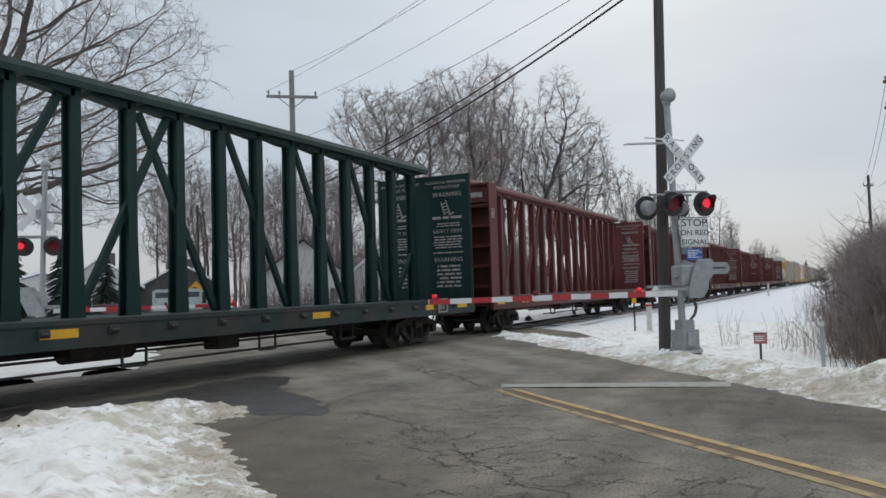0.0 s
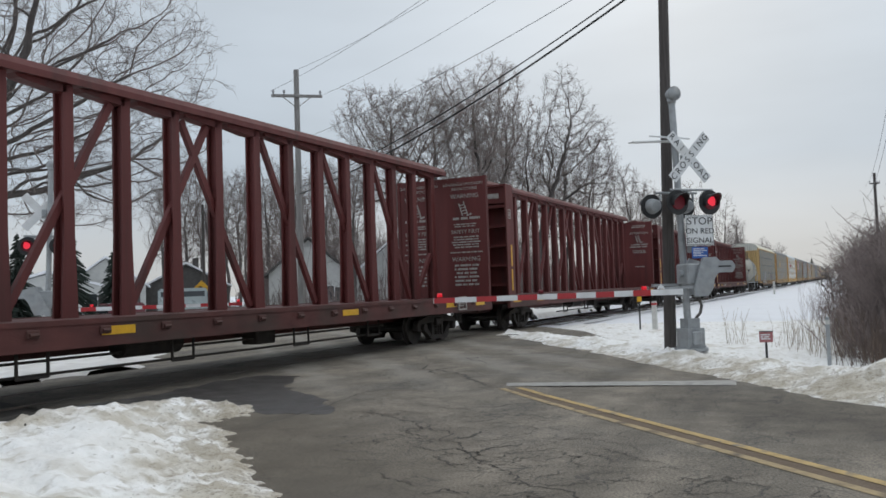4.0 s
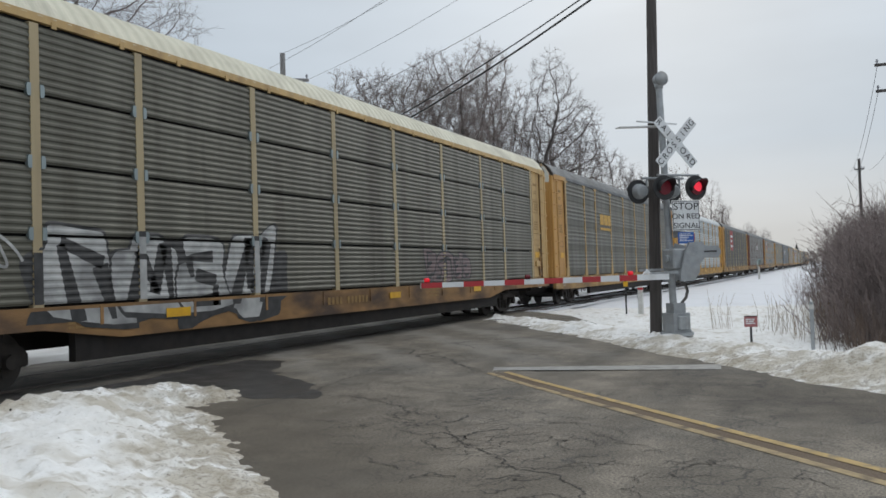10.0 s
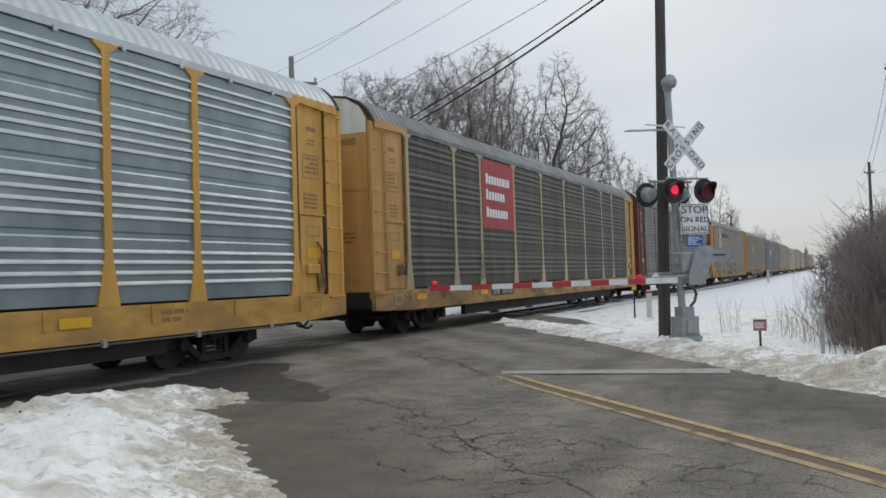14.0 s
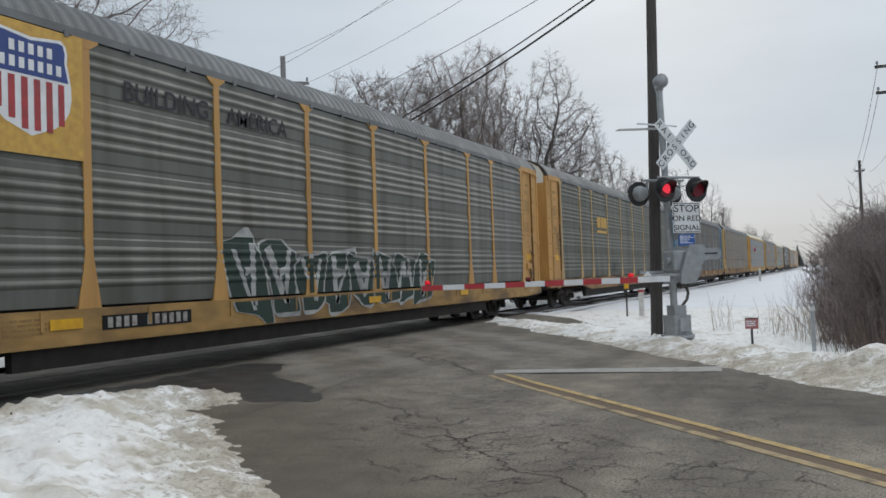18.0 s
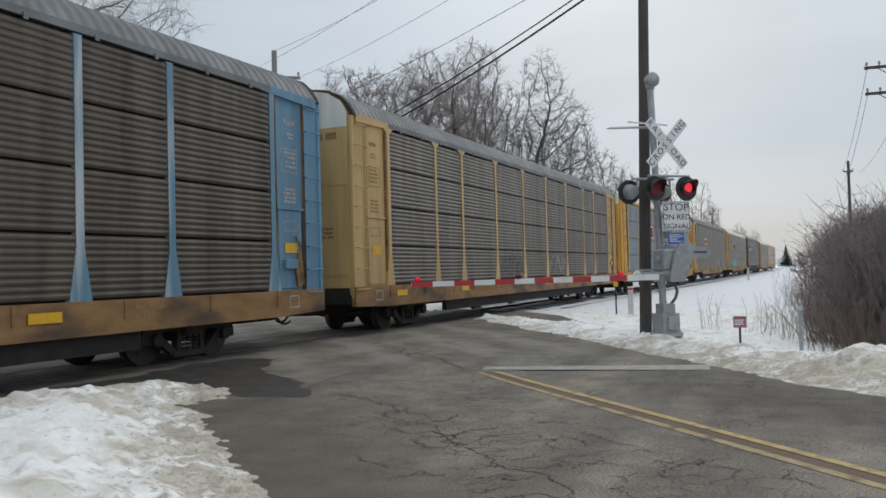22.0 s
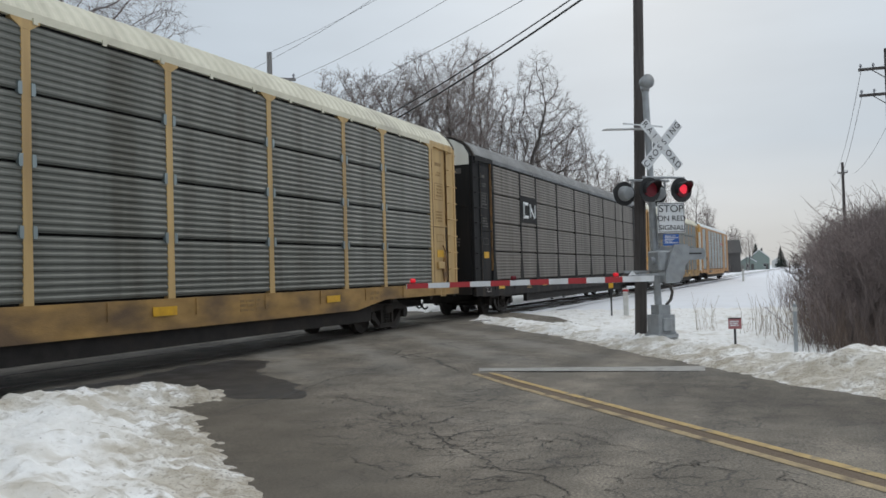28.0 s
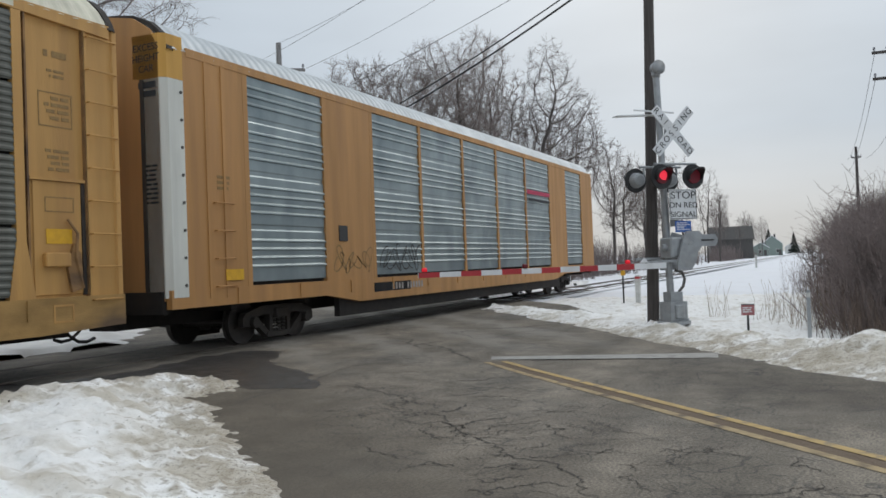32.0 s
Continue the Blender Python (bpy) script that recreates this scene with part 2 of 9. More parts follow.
CAR_BLACK = car_paint("car_black", (0.014, 0.014, 0.015), (0.032, 0.027, 0.024), 0.6, 0.75)
BEAM_RED = car_paint("oxide_red", (0.125, 0.023, 0.021), (0.06, 0.018, 0.016), 0.7, 0.66, 0.18)
BEAM_GREEN = car_paint("dark_green", (0.008, 0.031, 0.03), (0.006, 0.017, 0.017), 0.6)
DECK_GREEN = grimy("grimy_green_deck", (0.014, 0.034, 0.033), (0.038, 0.031, 0.027), 0.9)
DECK_RED = grimy("grimy_red_deck", (0.11, 0.03, 0.026), (0.05, 0.03, 0.024), 0.85)
TANK_GREY = car_paint("tank_grey_green", (0.335, 0.325, 0.262), (0.235, 0.222, 0.175), 0.4, 0.5, 0.05)
GALV = mat("galvanised_sheet", (0.325, 0.375, 0.385), (0.215, 0.26, 0.27), 1.3, 0.38, metal=0.6, bump=0.05, bscale=40, c3=(0.15, 0.19, 0.205), s3=0.7,
           amount3=0.8, stretch=(1, 1, 0.7), detail=9)
# lit copy of GALV: sky light on the ribs put into the colour
GALV_LIT_RIB = mat("rubbed_bright_zinc", (0.7, 0.72, 0.72), (0.54, 0.57, 0.58), 3, 0.5, metal=0.3, bump=0.03, c3=(0.45, 0.49, 0.5), s3=1.4, amount3=0.55)
GALV_BLUE = mat("galvanised_blue_grey", (0.215, 0.26, 0.285), (0.16, 0.2, 0.225), 1.3, 0.55, metal=0.2, bump=0.05, c3=(0.12, 0.145, 0.165), s3=0.9, amount3=0.5)
SHEET_GREY = mat("dull_sheet_grey", (0.1425, 0.1471, 0.1306), (0.1025, 0.1058, 0.09187), 1.1, 0.47, metal=0.2, bump=0.05, c3=(0.07036, 0.06803, 0.05276), s3=0.8, amount3=0.7, stretch=STREAK)
SHEET_OLIVE = mat("dull_sheet_olive", (0.126, 0.1218, 0.09705), (0.08963, 0.08613, 0.06684), 1.1, 0.47, metal=0.2, bump=0.05, c3=(0.0599, 0.05481, 0.03949), s3=0.8, amount3=0.7, stretch=STREAK)
SHEET_GREEN = mat("dull_sheet_green", (0.1049, 0.1084, 0.0817), (0.0731, 0.07568, 0.05719), 1.1, 0.5, metal=0.2, bump=0.05, c3=(0.0473, 0.04988, 0.03595), s3=0.8, amount3=0.6, stretch=STREAK)
SHEET_BROWN = mat("grimy_sheet_brown", (0.112, 0.094, 0.074), (0.072, 0.059, 0.048), 1.2, 0.5, metal=0.1, bump=0.06, c3=(0.036, 0.026, 0.0185), s3=0.8, amount3=0.7, stretch=STREAK)
SHEET_MUD = mat("muddy_sheet_grey_green", (0.068, 0.066, 0.051), (0.047, 0.046, 0.036), 1.1, 0.6, metal=0.1, bump=0.05, c3=(0.04, 0.04, 0.03), s3=0.8, amount3=0.6, stretch=STREAK)
SHEET_DUSTY = mat("dusty_sheet_brown_grey", (0.132, 0.115, 0.094), (0.086, 0.074, 0.06), 1.2, 0.47, metal=0.2, bump=0.06, c3=(0.06, 0.046, 0.034), s3=0.8, amount3=0.65, stretch=STREAK)
ROOF_GREY = mat("roof_grey", (0.185, 0.195, 0.2), (0.135, 0.142, 0.146), 1.5, 0.6, metal=0.2, bump=0.05, c3=(0.1, 0.1, 0.1), s3=0.6, amount3=0.5)
ROOF_PALE = mat("roof_pale", (0.561, 0.595, 0.612), (0.468, 0.501, 0.518), 1.5, 0.5, metal=0.3, bump=0.05, c3=(0.383, 0.408, 0.416), s3=0.6, amount3=0.4)
ROOF_CREAM = mat("roof_cream", (0.72, 0.69, 0.55), (0.6, 0.57, 0.45), 1.5, 0.6, bump=0.05, c3=(0.4, 0.37, 0.3), s3=0.9, amount3=0.5)
BATTEN = car_paint("smooth_grey_batten", (0.2, 0.195, 0.18), (0.12, 0.11, 0.1), 0.6)
DOOR_WHITE = car_paint("door_white", (0.72, 0.72, 0.66), (0.45, 0.43, 0.37), 0.5)
LETTER_WHITE = mat("stencil_white", (0.44, 0.42, 0.39), (0.27, 0.25, 0.235), 14, 0.7, c3=(0.15, 0.11, 0.1), s3=9, amount3=0.75)
LETTER_BLACK = mat("stencil_black", (0.015, 0.017, 0.022), (0.035, 0.04, 0.045), 14, 0.7)
LETTER_BROWN = mat("stencil_brown", (0.22, 0.13, 0.05), (0.32, 0.2, 0.07), 14, 0.7)
LOGO_RED = mat("logo_red", (0.42, 0.05, 0.055), (0.3, 0.045, 0.05), 9, 0.65, c3=(0.2, 0.08, 0.08), s3=3, amount3=0.5)
LOGO_MAGENTA = mat("logo_crimson", (0.5, 0.03, 0.09), (0.4, 0.03, 0.08), 9, 0.6)
LOGO_BLUE = mat("logo_blue", (0.03, 0.06, 0.24), (0.04, 0.07, 0.2), 9, 0.65)
LOGO_SLATE = mat("logo_slate", (0.06, 0.075, 0.11), (0.085, 0.1, 0.135), 9, 0.65)
LOGO_TEAL = mat("logo_faded_teal", (0.1, 0.15, 0.17), (0.075, 0.115, 0.135), 6, 0.7, c3=(0.1, 0.09, 0.08), s3=2)
LOGO_GOLD = mat("logo_gold", (0.62, 0.38, 0.08), (0.48, 0.28, 0.07), 9, 0.65)
SPRAY_WHITE = mat("spray_white", (0.5, 0.5, 0.49), (0.32, 0.325, 0.32), 4, 0.7, c3=(0.15, 0.15, 0.15), s3=1.6, amount3=0.7, lo=0.46)
SPRAY_BLACK = mat("spray_black", (0.02, 0.02, 0.022), (0.06, 0.06, 0.06), 5, 0.6)
SPRAY_TEAL = mat("spray_teal", (0.03, 0.28, 0.23), (0.12, 0.4, 0.36), 5, 0.6, c3=(0.03, 0.14, 0.13), s3=3)
SPRAY_CYAN = mat("spray_cyan", (0.2, 0.5, 0.52), (0.1, 0.36, 0.4), 5, 0.6, c3=(0.08, 0.22, 0.26), s3=3)
SPRAY_PINK = mat("spray_pink", (0.23, 0.16, 0.165), (0.15, 0.125, 0.125), 5, 0.7, c3=(0.12, 0.1, 0.1), s3=2)
SPRAY_NAVY = mat("spray_navy", (0.025, 0.04, 0.075), (0.05, 0.07, 0.1), 5, 0.6)
SPRAY_PINE = mat("spray_dark_green", (0.012, 0.03, 0.024), (0.025, 0.055, 0.04), 5, 0.7, c3=(0.014, 0.018, 0.018), s3=3)
SPRAY_GREEN = mat("spray_green", (0.06, 0.13, 0.1), (0.1, 0.17, 0.13), 5, 0.7, c3=(0.04, 0.06, 0.05), s3=3)

for m in (CAR_BLACK, SILL_BLACK, UNDERFRAME, STEEL_DARK, SHEET_BROWN, BEAM_GREEN):
    m.node_tree.nodes["Principled BSDF"].inputs["Specular IOR Level"].default_value = 0.25

# ---- ground, road and railway ----
U, N = Vector((0.719, 0.695)), Vector((0.695, -0.719))     # along the road, and to its right
C0 = Vector((8.51, 1.45))                                   # a point on its centre line


def road_z(y):
    """The road climbs a little to the rails."""
    return 0.12 * max(0.0, min(1.0, (y - 4.0) / 6.0)) if y < 11.5 else 0.12 * max(0.0, min(1.0, (20.0 - y) / 7.0))


def on_road(s, o):
    p = C0 + U * s + N * o
    return p.x, p.y, road_z(p.y)


ASPHALT = mat("worn_asphalt", (0.216, 0.187, 0.148), (0.138, 0.119, 0.095), 2.2, 0.85, bump=0.35, bscale=130, c3=(0.1, 0.095, 0.088), s3=0.4, amount3=0.45, detail=12)


def crack_net(m):
    """Adds a fine net of hair cracks and a coarse grain to the asphalt."""
    n, l = m.node_tree.nodes, m.node_tree.links
    b = n["Principled BSDF"]
    col = b.inputs["Base Color"].links[0].from_socket
    co = n.new("ShaderNodeTexCoord")
    wob = n.new("ShaderNodeTexNoise")
    wob.inputs["Scale"].default_value, wob.inputs["Detail"].default_value = 3.0, 5
    add = n.new("ShaderNodeMixRGB")
    add.blend_type, add.inputs[0].default_value = "ADD", 0.35
    l.new(co.outputs["Object"], wob.inputs[0])
    l.new(co.outputs["Object"], add.inputs[1])
    l.new(wob.outputs["Color"], add.inputs[2])
    out = col
    for scale, wide, mask, most in ((0.8, 0.012, 0.6, 0.85), (2.3, 0.03, 0.8, 0.8), (6.5, 0.06, 0.7, 0.6)):
        vo = n.new("ShaderNodeTexVoronoi")
        vo.feature = "DISTANCE_TO_EDGE"
        vo.inputs["Scale"].default_value = scale
        l.new(add.outputs[0], vo.inputs[0])
        r = n.new("ShaderNodeMapRange")
        r.inputs[1].default_value, r.inputs[2].default_value = 0.0, wide
        r.inputs[3].default_value, r.inputs[4].default_value = 1.0, 0.0
        l.new(vo.outputs["Distance"], r.inputs[0])
        mk = n.new("ShaderNodeTexNoise")
        mk.inputs["Scale"].default_value, mk.inputs["Detail"].default_value = mask, 3
        l.new(co.outputs["Object"], mk.inputs[0])
        mr = n.new("ShaderNodeMapRange")
        mr.inputs[1].default_value, mr.inputs[2].default_value = 0.47, 0.58
        mr.inputs[4].default_value = most
        l.new(mk.outputs[0], mr.inputs[0])
        mu = n.new("ShaderNodeMath")
        mu.operation = "MULTIPLY"
        l.new(r.outputs[0], mu.inputs[0])
        l.new(mr.outputs[0], mu.inputs[1])
        mx = n.new("ShaderNodeMixRGB")
        mx.inputs[2].default_value = (0.05, 0.047, 0.044, 1)
        l.new(mu.outputs[0], mx.inputs[0])
        l.new(out, mx.inputs[1])
        out = mx.outputs[0]
    gr = n.new("ShaderNodeTexNoise")
    gr.inputs["Scale"].default_value, gr.inputs["Detail"].default_value = 42, 8
    gr.inputs["Roughness"].default_value = 0.75
    l.new(co.outputs["Object"], gr.inputs[0])
    g2 = n.new("ShaderNodeMapRange")
    g2.inputs[1].default_value, g2.inputs[2].default_value = 0.36, 0.64
    g2.inputs[3].default_value, g2.inputs[4].default_value = 0.4, 1.6
    l.new(gr.outputs[0], g2.inputs[0])
    mv = n.new("ShaderNodeMixRGB")
    mv.blend_type, mv.inputs[0].default_value = "MULTIPLY", 1.0
    l.new(out, mv.inputs[1])
    l.new(g2.outputs[0], mv.inputs[2])
    # worn lanes: long streaks along the road
    tw = n.new("ShaderNodeMapping")
    tw.inputs["Rotation"].default_value = (0, 0, radians(-44))
    tw.inputs["Scale"].default_value = (0.05, 0.85, 1)
    ln = n.new("ShaderNodeTexNoise")
    ln.inputs["Scale"].default_value, ln.inputs["Detail"].default_value = 1.0, 4
    l.new(co.outputs["Object"], tw.inputs[0])
    l.new(tw.outputs[0], ln.inputs[0])
    lr = n.new("ShaderNodeMapRange")
    lr.inputs[1].default_value, lr.inputs[2].default_value = 0.35, 0.65
    lr.inputs[3].default_value, lr.inputs[4].default_value = 0.74, 1.26
    l.new(ln.outputs[0], lr.inputs[0])
    m2 = n.new("ShaderNodeMixRGB")
    m2.blend_type, m2.inputs[0].default_value = "MULTIPLY", 1.0
    l.new(mv.outputs[0], m2.inputs[1])
    l.new(lr.outputs[0], m2.inputs[2])
    # pale salty wheel tracks over the crossing, a brown damp strip along the left edge
    def along(v):
        d = n.new("ShaderNodeVectorMath")
        d.operation = "DOT_PRODUCT"
        d.inputs[1].default_value = (v.x, v.y, 0)
        l.new(co.outputs["Object"], d.inputs[0])
        sh = n.new("ShaderNodeMath")
        sh.operation = "SUBTRACT"
        sh.inputs[1].default_value = C0.dot(v)
        l.new(d.outputs["Value"], sh.inputs[0])
        return sh.outputs[0]

    def ranged(x, a, b_, c=0.0, d=1.0):
        r = n.new("ShaderNodeMapRange")
        for i, v in enumerate((a, b_, c, d)):
            r.inputs[i + 1].default_value = v
        l.new(x, r.inputs[0])
        return r.outputs[0]

    def math2(op, x, y):
        q = n.new("ShaderNodeMath")
        q.operation = op
        for i, v in enumerate((x, y)):
            if isinstance(v, float):
                q.inputs[i].default_value = v
            else:
                l.new(v, q.inputs[i])
        return q.outputs[0]
    rough_edge = n.new("ShaderNodeTexNoise")
    rough_edge.inputs["Scale"].default_value, rough_edge.inputs["Detail"].default_value = 1.3, 8
    l.new(co.outputs["Object"], rough_edge.inputs[0])
    o = math2("ADD", along(N), ranged(rough_edge.outputs[0], 0.3, 0.7, -0.35, 0.35))
    s = along(U)
    track = None
    for o0 in (-2.45, -0.75, 1.3, 2.9):
        band = ranged(math2("ABSOLUTE", math2("SUBTRACT", o, o0), 0.0), 0.1, 0.55, 1.0, 0.0)
        track = band if track is None else math2("MAXIMUM", track, band)
    track = math2("MULTIPLY", math2("MULTIPLY", track, ranged(s, 4.0, 8.5)), ranged(gr.outputs[0], 0.25, 0.7, 0.35, 1.0))
    m3 = n.new("ShaderNodeMixRGB")
    m3.inputs[2].default_value = (0.33, 0.31, 0.275, 1)
    l.new(math2("MULTIPLY", track, 0.6), m3.inputs[0])
    l.new(m2.outputs[0], m3.inputs[1])
    m4 = n.new("ShaderNodeMixRGB")
    m4.inputs[2].default_value = (0.092, 0.074, 0.053, 1)
    l.new(math2("MULTIPLY", ranged(o, -1.7, -3.5), ranged(s, 6.0, 3.0, 0.0, 0.7)), m4.inputs[0])
    l.new(m3.outputs[0], m4.inputs[1])
    m5 = n.new("ShaderNodeMixRGB")
    m5.inputs[2].default_value = (0.13, 0.083, 0.048, 1)
    between = ranged(math2("ABSOLUTE", math2("SUBTRACT", along(N), 0.145), 0.0), 0.1, 0.22, 0.75, 0.0)
    l.new(math2("MULTIPLY", between, ranged(s, 5.2, 4.6)), m5.inputs[0])
    l.new(m4.outputs[0], m5.inputs[1])
    m6 = n.new("ShaderNodeMixRGB")
    m6.blend_type = "MULTIPLY"
    m6.inputs[2].default_value = (0.5, 0.49, 0.48, 1)
    l.new(math2("MULTIPLY", ranged(o, 0.9, 1.8), ranged(s, 4.5, 0.5)), m6.inputs[0])
    l.new(m5.outputs[0], m6.inputs[1])
    l.new(m6.outputs[0], b.inputs["Base Color"])


crack_net(ASPHALT)
WET = mat("wet_asphalt", (0.06, 0.055, 0.05), (0.042, 0.038, 0.036), 3, 0.42, bump=0.15, bscale=80, rvar=0.2)
CRACK = mat("crack_filler", (0.055, 0.049, 0.043), (0.085, 0.076, 0.066), 9, 0.9)
LINE_YELLOW = mat("road_yellow", (0.52, 0.36, 0.14), (0.38, 0.27, 0.12), 7, 0.8, c3=(0.17, 0.155, 0.13), s3=5, amount3=0.9, bump=0.2, bscale=90)
LINE_WORN = mat("road_yellow_worn", (0.42, 0.31, 0.16), (0.3, 0.23, 0.13), 9, 0.8, c3=(0.11, 0.085, 0.06), s3=3.5, amount3=1.0, bump=0.2, bscale=90, lo=0.49, stretch=(1, 1, 1))
LINE_WHITE = mat("road_white", (0.4, 0.385, 0.355), (0.3, 0.29, 0.27), 6, 0.8, c3=(0.2, 0.19, 0.18), s3=5, amount3=0.8, bump=0.2, bscale=90)
BALLAST = mat("wet_trackbed", (0.05, 0.046, 0.042), (0.085, 0.077, 0.069), 14, 0.8, bump=0.9, bscale=22)
TIE = mat("tie_wood", (0.06, 0.048, 0.04), (0.09, 0.075, 0.065), 8, 0.9, bump=0.5, bscale=30)
PACKED = mat("packed_grey_snow", (0.82, 0.81, 0.79), (0.66, 0.645, 0.62), 1.2, 0.8, bump=0.5, bscale=9, c3=(0.42, 0.395, 0.37), s3=0.5, amount3=0.5)


def fbm(x, y, s=0.0):
    return noise.fractal(Vector((x, y, s)), 1.0, 2.0, 5)


def field(x0, x1, y0, y1, step, height, keep=None):
    """A sheet of ground whose height is a function of x and y."""
    bm = B()
    nx, ny = int((x1 - x0) / step) + 1, int((y1 - y0) / step) + 1
    vs = [[bm.verts.new((x0 + i * step, y0 + j * step, height(x0 + i * step, y0 + j * step))) for j in range(ny)] for i in range(nx)]
    for i in range(nx - 1):
        for j in range(ny - 1):
            if keep is None or keep(x0 + (i + 0.5) * step, y0 + (j + 0.5) * step):
                bm.faces.new((vs[i][j], vs[i + 1][j], vs[i + 1][j + 1], vs[i][j + 1]))
    loose = [v for v in bm.verts if not v.link_faces]
    bmesh.ops.delete(bm, geom=loose, context="VERTS")
    return bm


def rings(n):
    """Radii from near to the horizon."""
    return [0.0] + [4.0 * 1.22 ** k for k in range(n)]


bm = B()
rows = []
for r in rings(32):
    if r == 0:
        rows.append([bm.verts.new((15, 5, -0.06))])
    else:
        rows.append([bm.verts.new((15 + r * math.cos(a * math.tau / 64), 5 + r * math.sin(a * math.tau / 64),
                                   -0.06 + (0.0 if r < 20 else 0.1 * fbm(r * math.cos(a * math.tau / 64) * 0.02, r * math.sin(a * math.tau / 64) * 0.02)))) for a in range(64)])
for a, b in zip(rows, rows[1:]):
    for k in range(64):
        bm.faces.new(list(dict.fromkeys((a[k % len(a)], b[k], b[(k + 1) % 64], a[(k + 1) % len(a)]))))
tagged(part("ground", bm, SNOW, smooth=True), "snow-covered flat ground reaching to the horizon", "ground", kind="structure")

bm = B()
ss = [-40 + i * 1.0 for i in range(41)] + [0.6 * i for i in range(1, 56)] + [35 + 2.5 * i for i in range(40)]
prev = None
for s in ss:
    left = -4.6 if s < 2 else -4.6 - min(3.6, (s - 2) * 0.55) if s < 14 else -8.2 + min(3.6, max(0, (s - 18) * 0.3))
    right = 4.5 + (0 if s < 6 else min(3.4, (s - 6) * 0.3)) - (0 if s < 20 else min(3.4, (s - 20) * 0.25))
    row = [bm.verts.new(on_road(s, left + (right - left) * k / 12)) for k in range(13)]
    if prev:
        for k in range(12):
            bm.faces.new((prev[k], prev[k + 1], row[k + 1], row[k]))
    prev = row
road = tagged(part("road", bm, ASPHALT), "worn grey asphalt road, cracked and damp, crossing the railway", "road", kind="structure")


def ribbon(name, pts, widths, material, parent, lift=0.004, label=""):
    """A flat strip along points on the road."""
    bm = B()
    prev = None
    for i, p in enumerate(pts):
        p = Vector(p)
        a, b = Vector(pts[max(0, i - 1)]), Vector(pts[min(len(pts) - 1, i + 1)])
        d = (b - a).normalized()
        q = Vector((-d.y, d.x)) * widths[i] / 2
        row = [bm.verts.new((*(p + q), road_z((p + q).y) + lift)), bm.verts.new((*(p - q), road_z((p - q).y) + lift))]
        if prev:
            bm.faces.new((prev[0], row[0], row[1], prev[1]))
        prev = row
    return part(name, bm, material, parent, label)


def patch(name, outline, material, parent, lift, label="", seed=0, rough=0.12):
    """A flat patch with a ragged outline."""
    rnd = random.Random(seed)
    pts = []
    for i, p in enumerate(outline):
        q = outline[(i + 1) % len(outline)]
        for k in range(6):
            t = k / 6
            x, y = p[0] + (q[0] - p[0]) * t, p[1] + (q[1] - p[1]) * t
            if k:
                x, y = x + rnd.uniform(-rough, rough), y + rnd.uniform(-rough, rough)
            pts.append((x, y))
    bm = B()
    vs = [bm.verts.new((x, y, road_z(y) + lift)) for x, y in pts]
    bmesh.ops.triangle_fill(bm, use_beauty=True, edges=[bm.edges.new((vs[i], vs[(i + 1) % len(vs)])) for i in range(len(vs))])
    for f in bm.faces:
        if f.normal.z < 0:
            f.normal_flip()
    return part(name, bm, material, parent, label)


for o, seed in ((0.0, 1), (0.29, 2)):
    pts = [(C0 + U * (-28 + i * 0.6) + N * o) for i in range(56)]
    ribbon("centre_line", [p[:] for p in pts], [0.11] * len(pts), LINE_YELLOW if o else LINE_WORN, road, 0.005, "worn yellow centre line" if o else "badly worn yellow centre line")
bm = B()
vs = [bm.verts.new((x, y, road_z(y) + 0.006)) for x, y in ((12.42, 4.98), (12.79, 5.12), (13.94, 1.67), (13.27, 1.59))]
bm.faces.new(vs[::-1])
part("stop_line", bm, LINE_WHITE, road, "worn white stop line")


def crack(pts, w, seed, bend=0.06):
    """A ragged crack through points on the road, of uneven width."""
    rnd = random.Random(seed)
    line = [Vector(p) for p in pts]
    while max((b - a).length for a, b in zip(line, line[1:])) > 0.07:
        out = []
        for a, b in zip(line, line[1:]):
            d = b - a
            k = d.length * bend * 2.2
            out += [a, (a + b) / 2 + Vector((rnd.gauss(0, k), rnd.gauss(0, k)))]
        line = out + [line[-1]]
    n = len(line)
    wide = [w * rnd.uniform(0.35, 1.9) * min(1.0, 0.25 + 4 * min(i, n - 1 - i) / n) for i in range(n)]
    ribbon("crack", [p[:] for p in line], wide, CRACK, road, 0.003)


crack([(7.61, 6.29), (8.8, 6.45), (10.43, 6.67), (12.1, 6.74), (12.9, 6.9)], 0.022, 1, 0.02)
crack([(15.2, 8.0), (14.4, 7.5), (14.05, 6.85), (13.2, 6.0), (12.29, 5.2)], 0.05, 2, 0.04)
crack([(13.67, 6.89), (15.06, 6.96)], 0.05, 3)
crack([(10.43, 6.67), (9.72, 5.95), (9.06, 5.14), (8.63, 4.6), (7.94, 3.97), (7.46, 3.42), (6.99, 2.98), (6.59, 2.56), (6.32, 2.22), (6.08, 1.91), (5.66, 1.58), (5.2, 1.0)], 0.013, 4, 0.07)
crack([(8.63, 4.6), (8.0, 4.05), (7.5, 3.35), (7.05, 3.05)], 0.013, 14, 0.1)
crack([(7.46, 3.42), (7.73, 3.29), (8.03, 3.07)], 0.026, 5)
crack([(7.94, 3.97), (8.34, 3.75), (8.71, 3.7)], 0.026, 6)
crack([(5.95, 2.5), (6.21, 2.27)], 0.02, 9)
crack([(10.23, 4.58), (10.87, 4.01)], 0.028, 10)
crack([(9.04, 4.21), (9.49, 3.88)], 0.026, 11)
crack([(17.3, 7.2), (18.2, 6.4), (19.5, 6.0), (21, 6.4)], 0.05, 7)
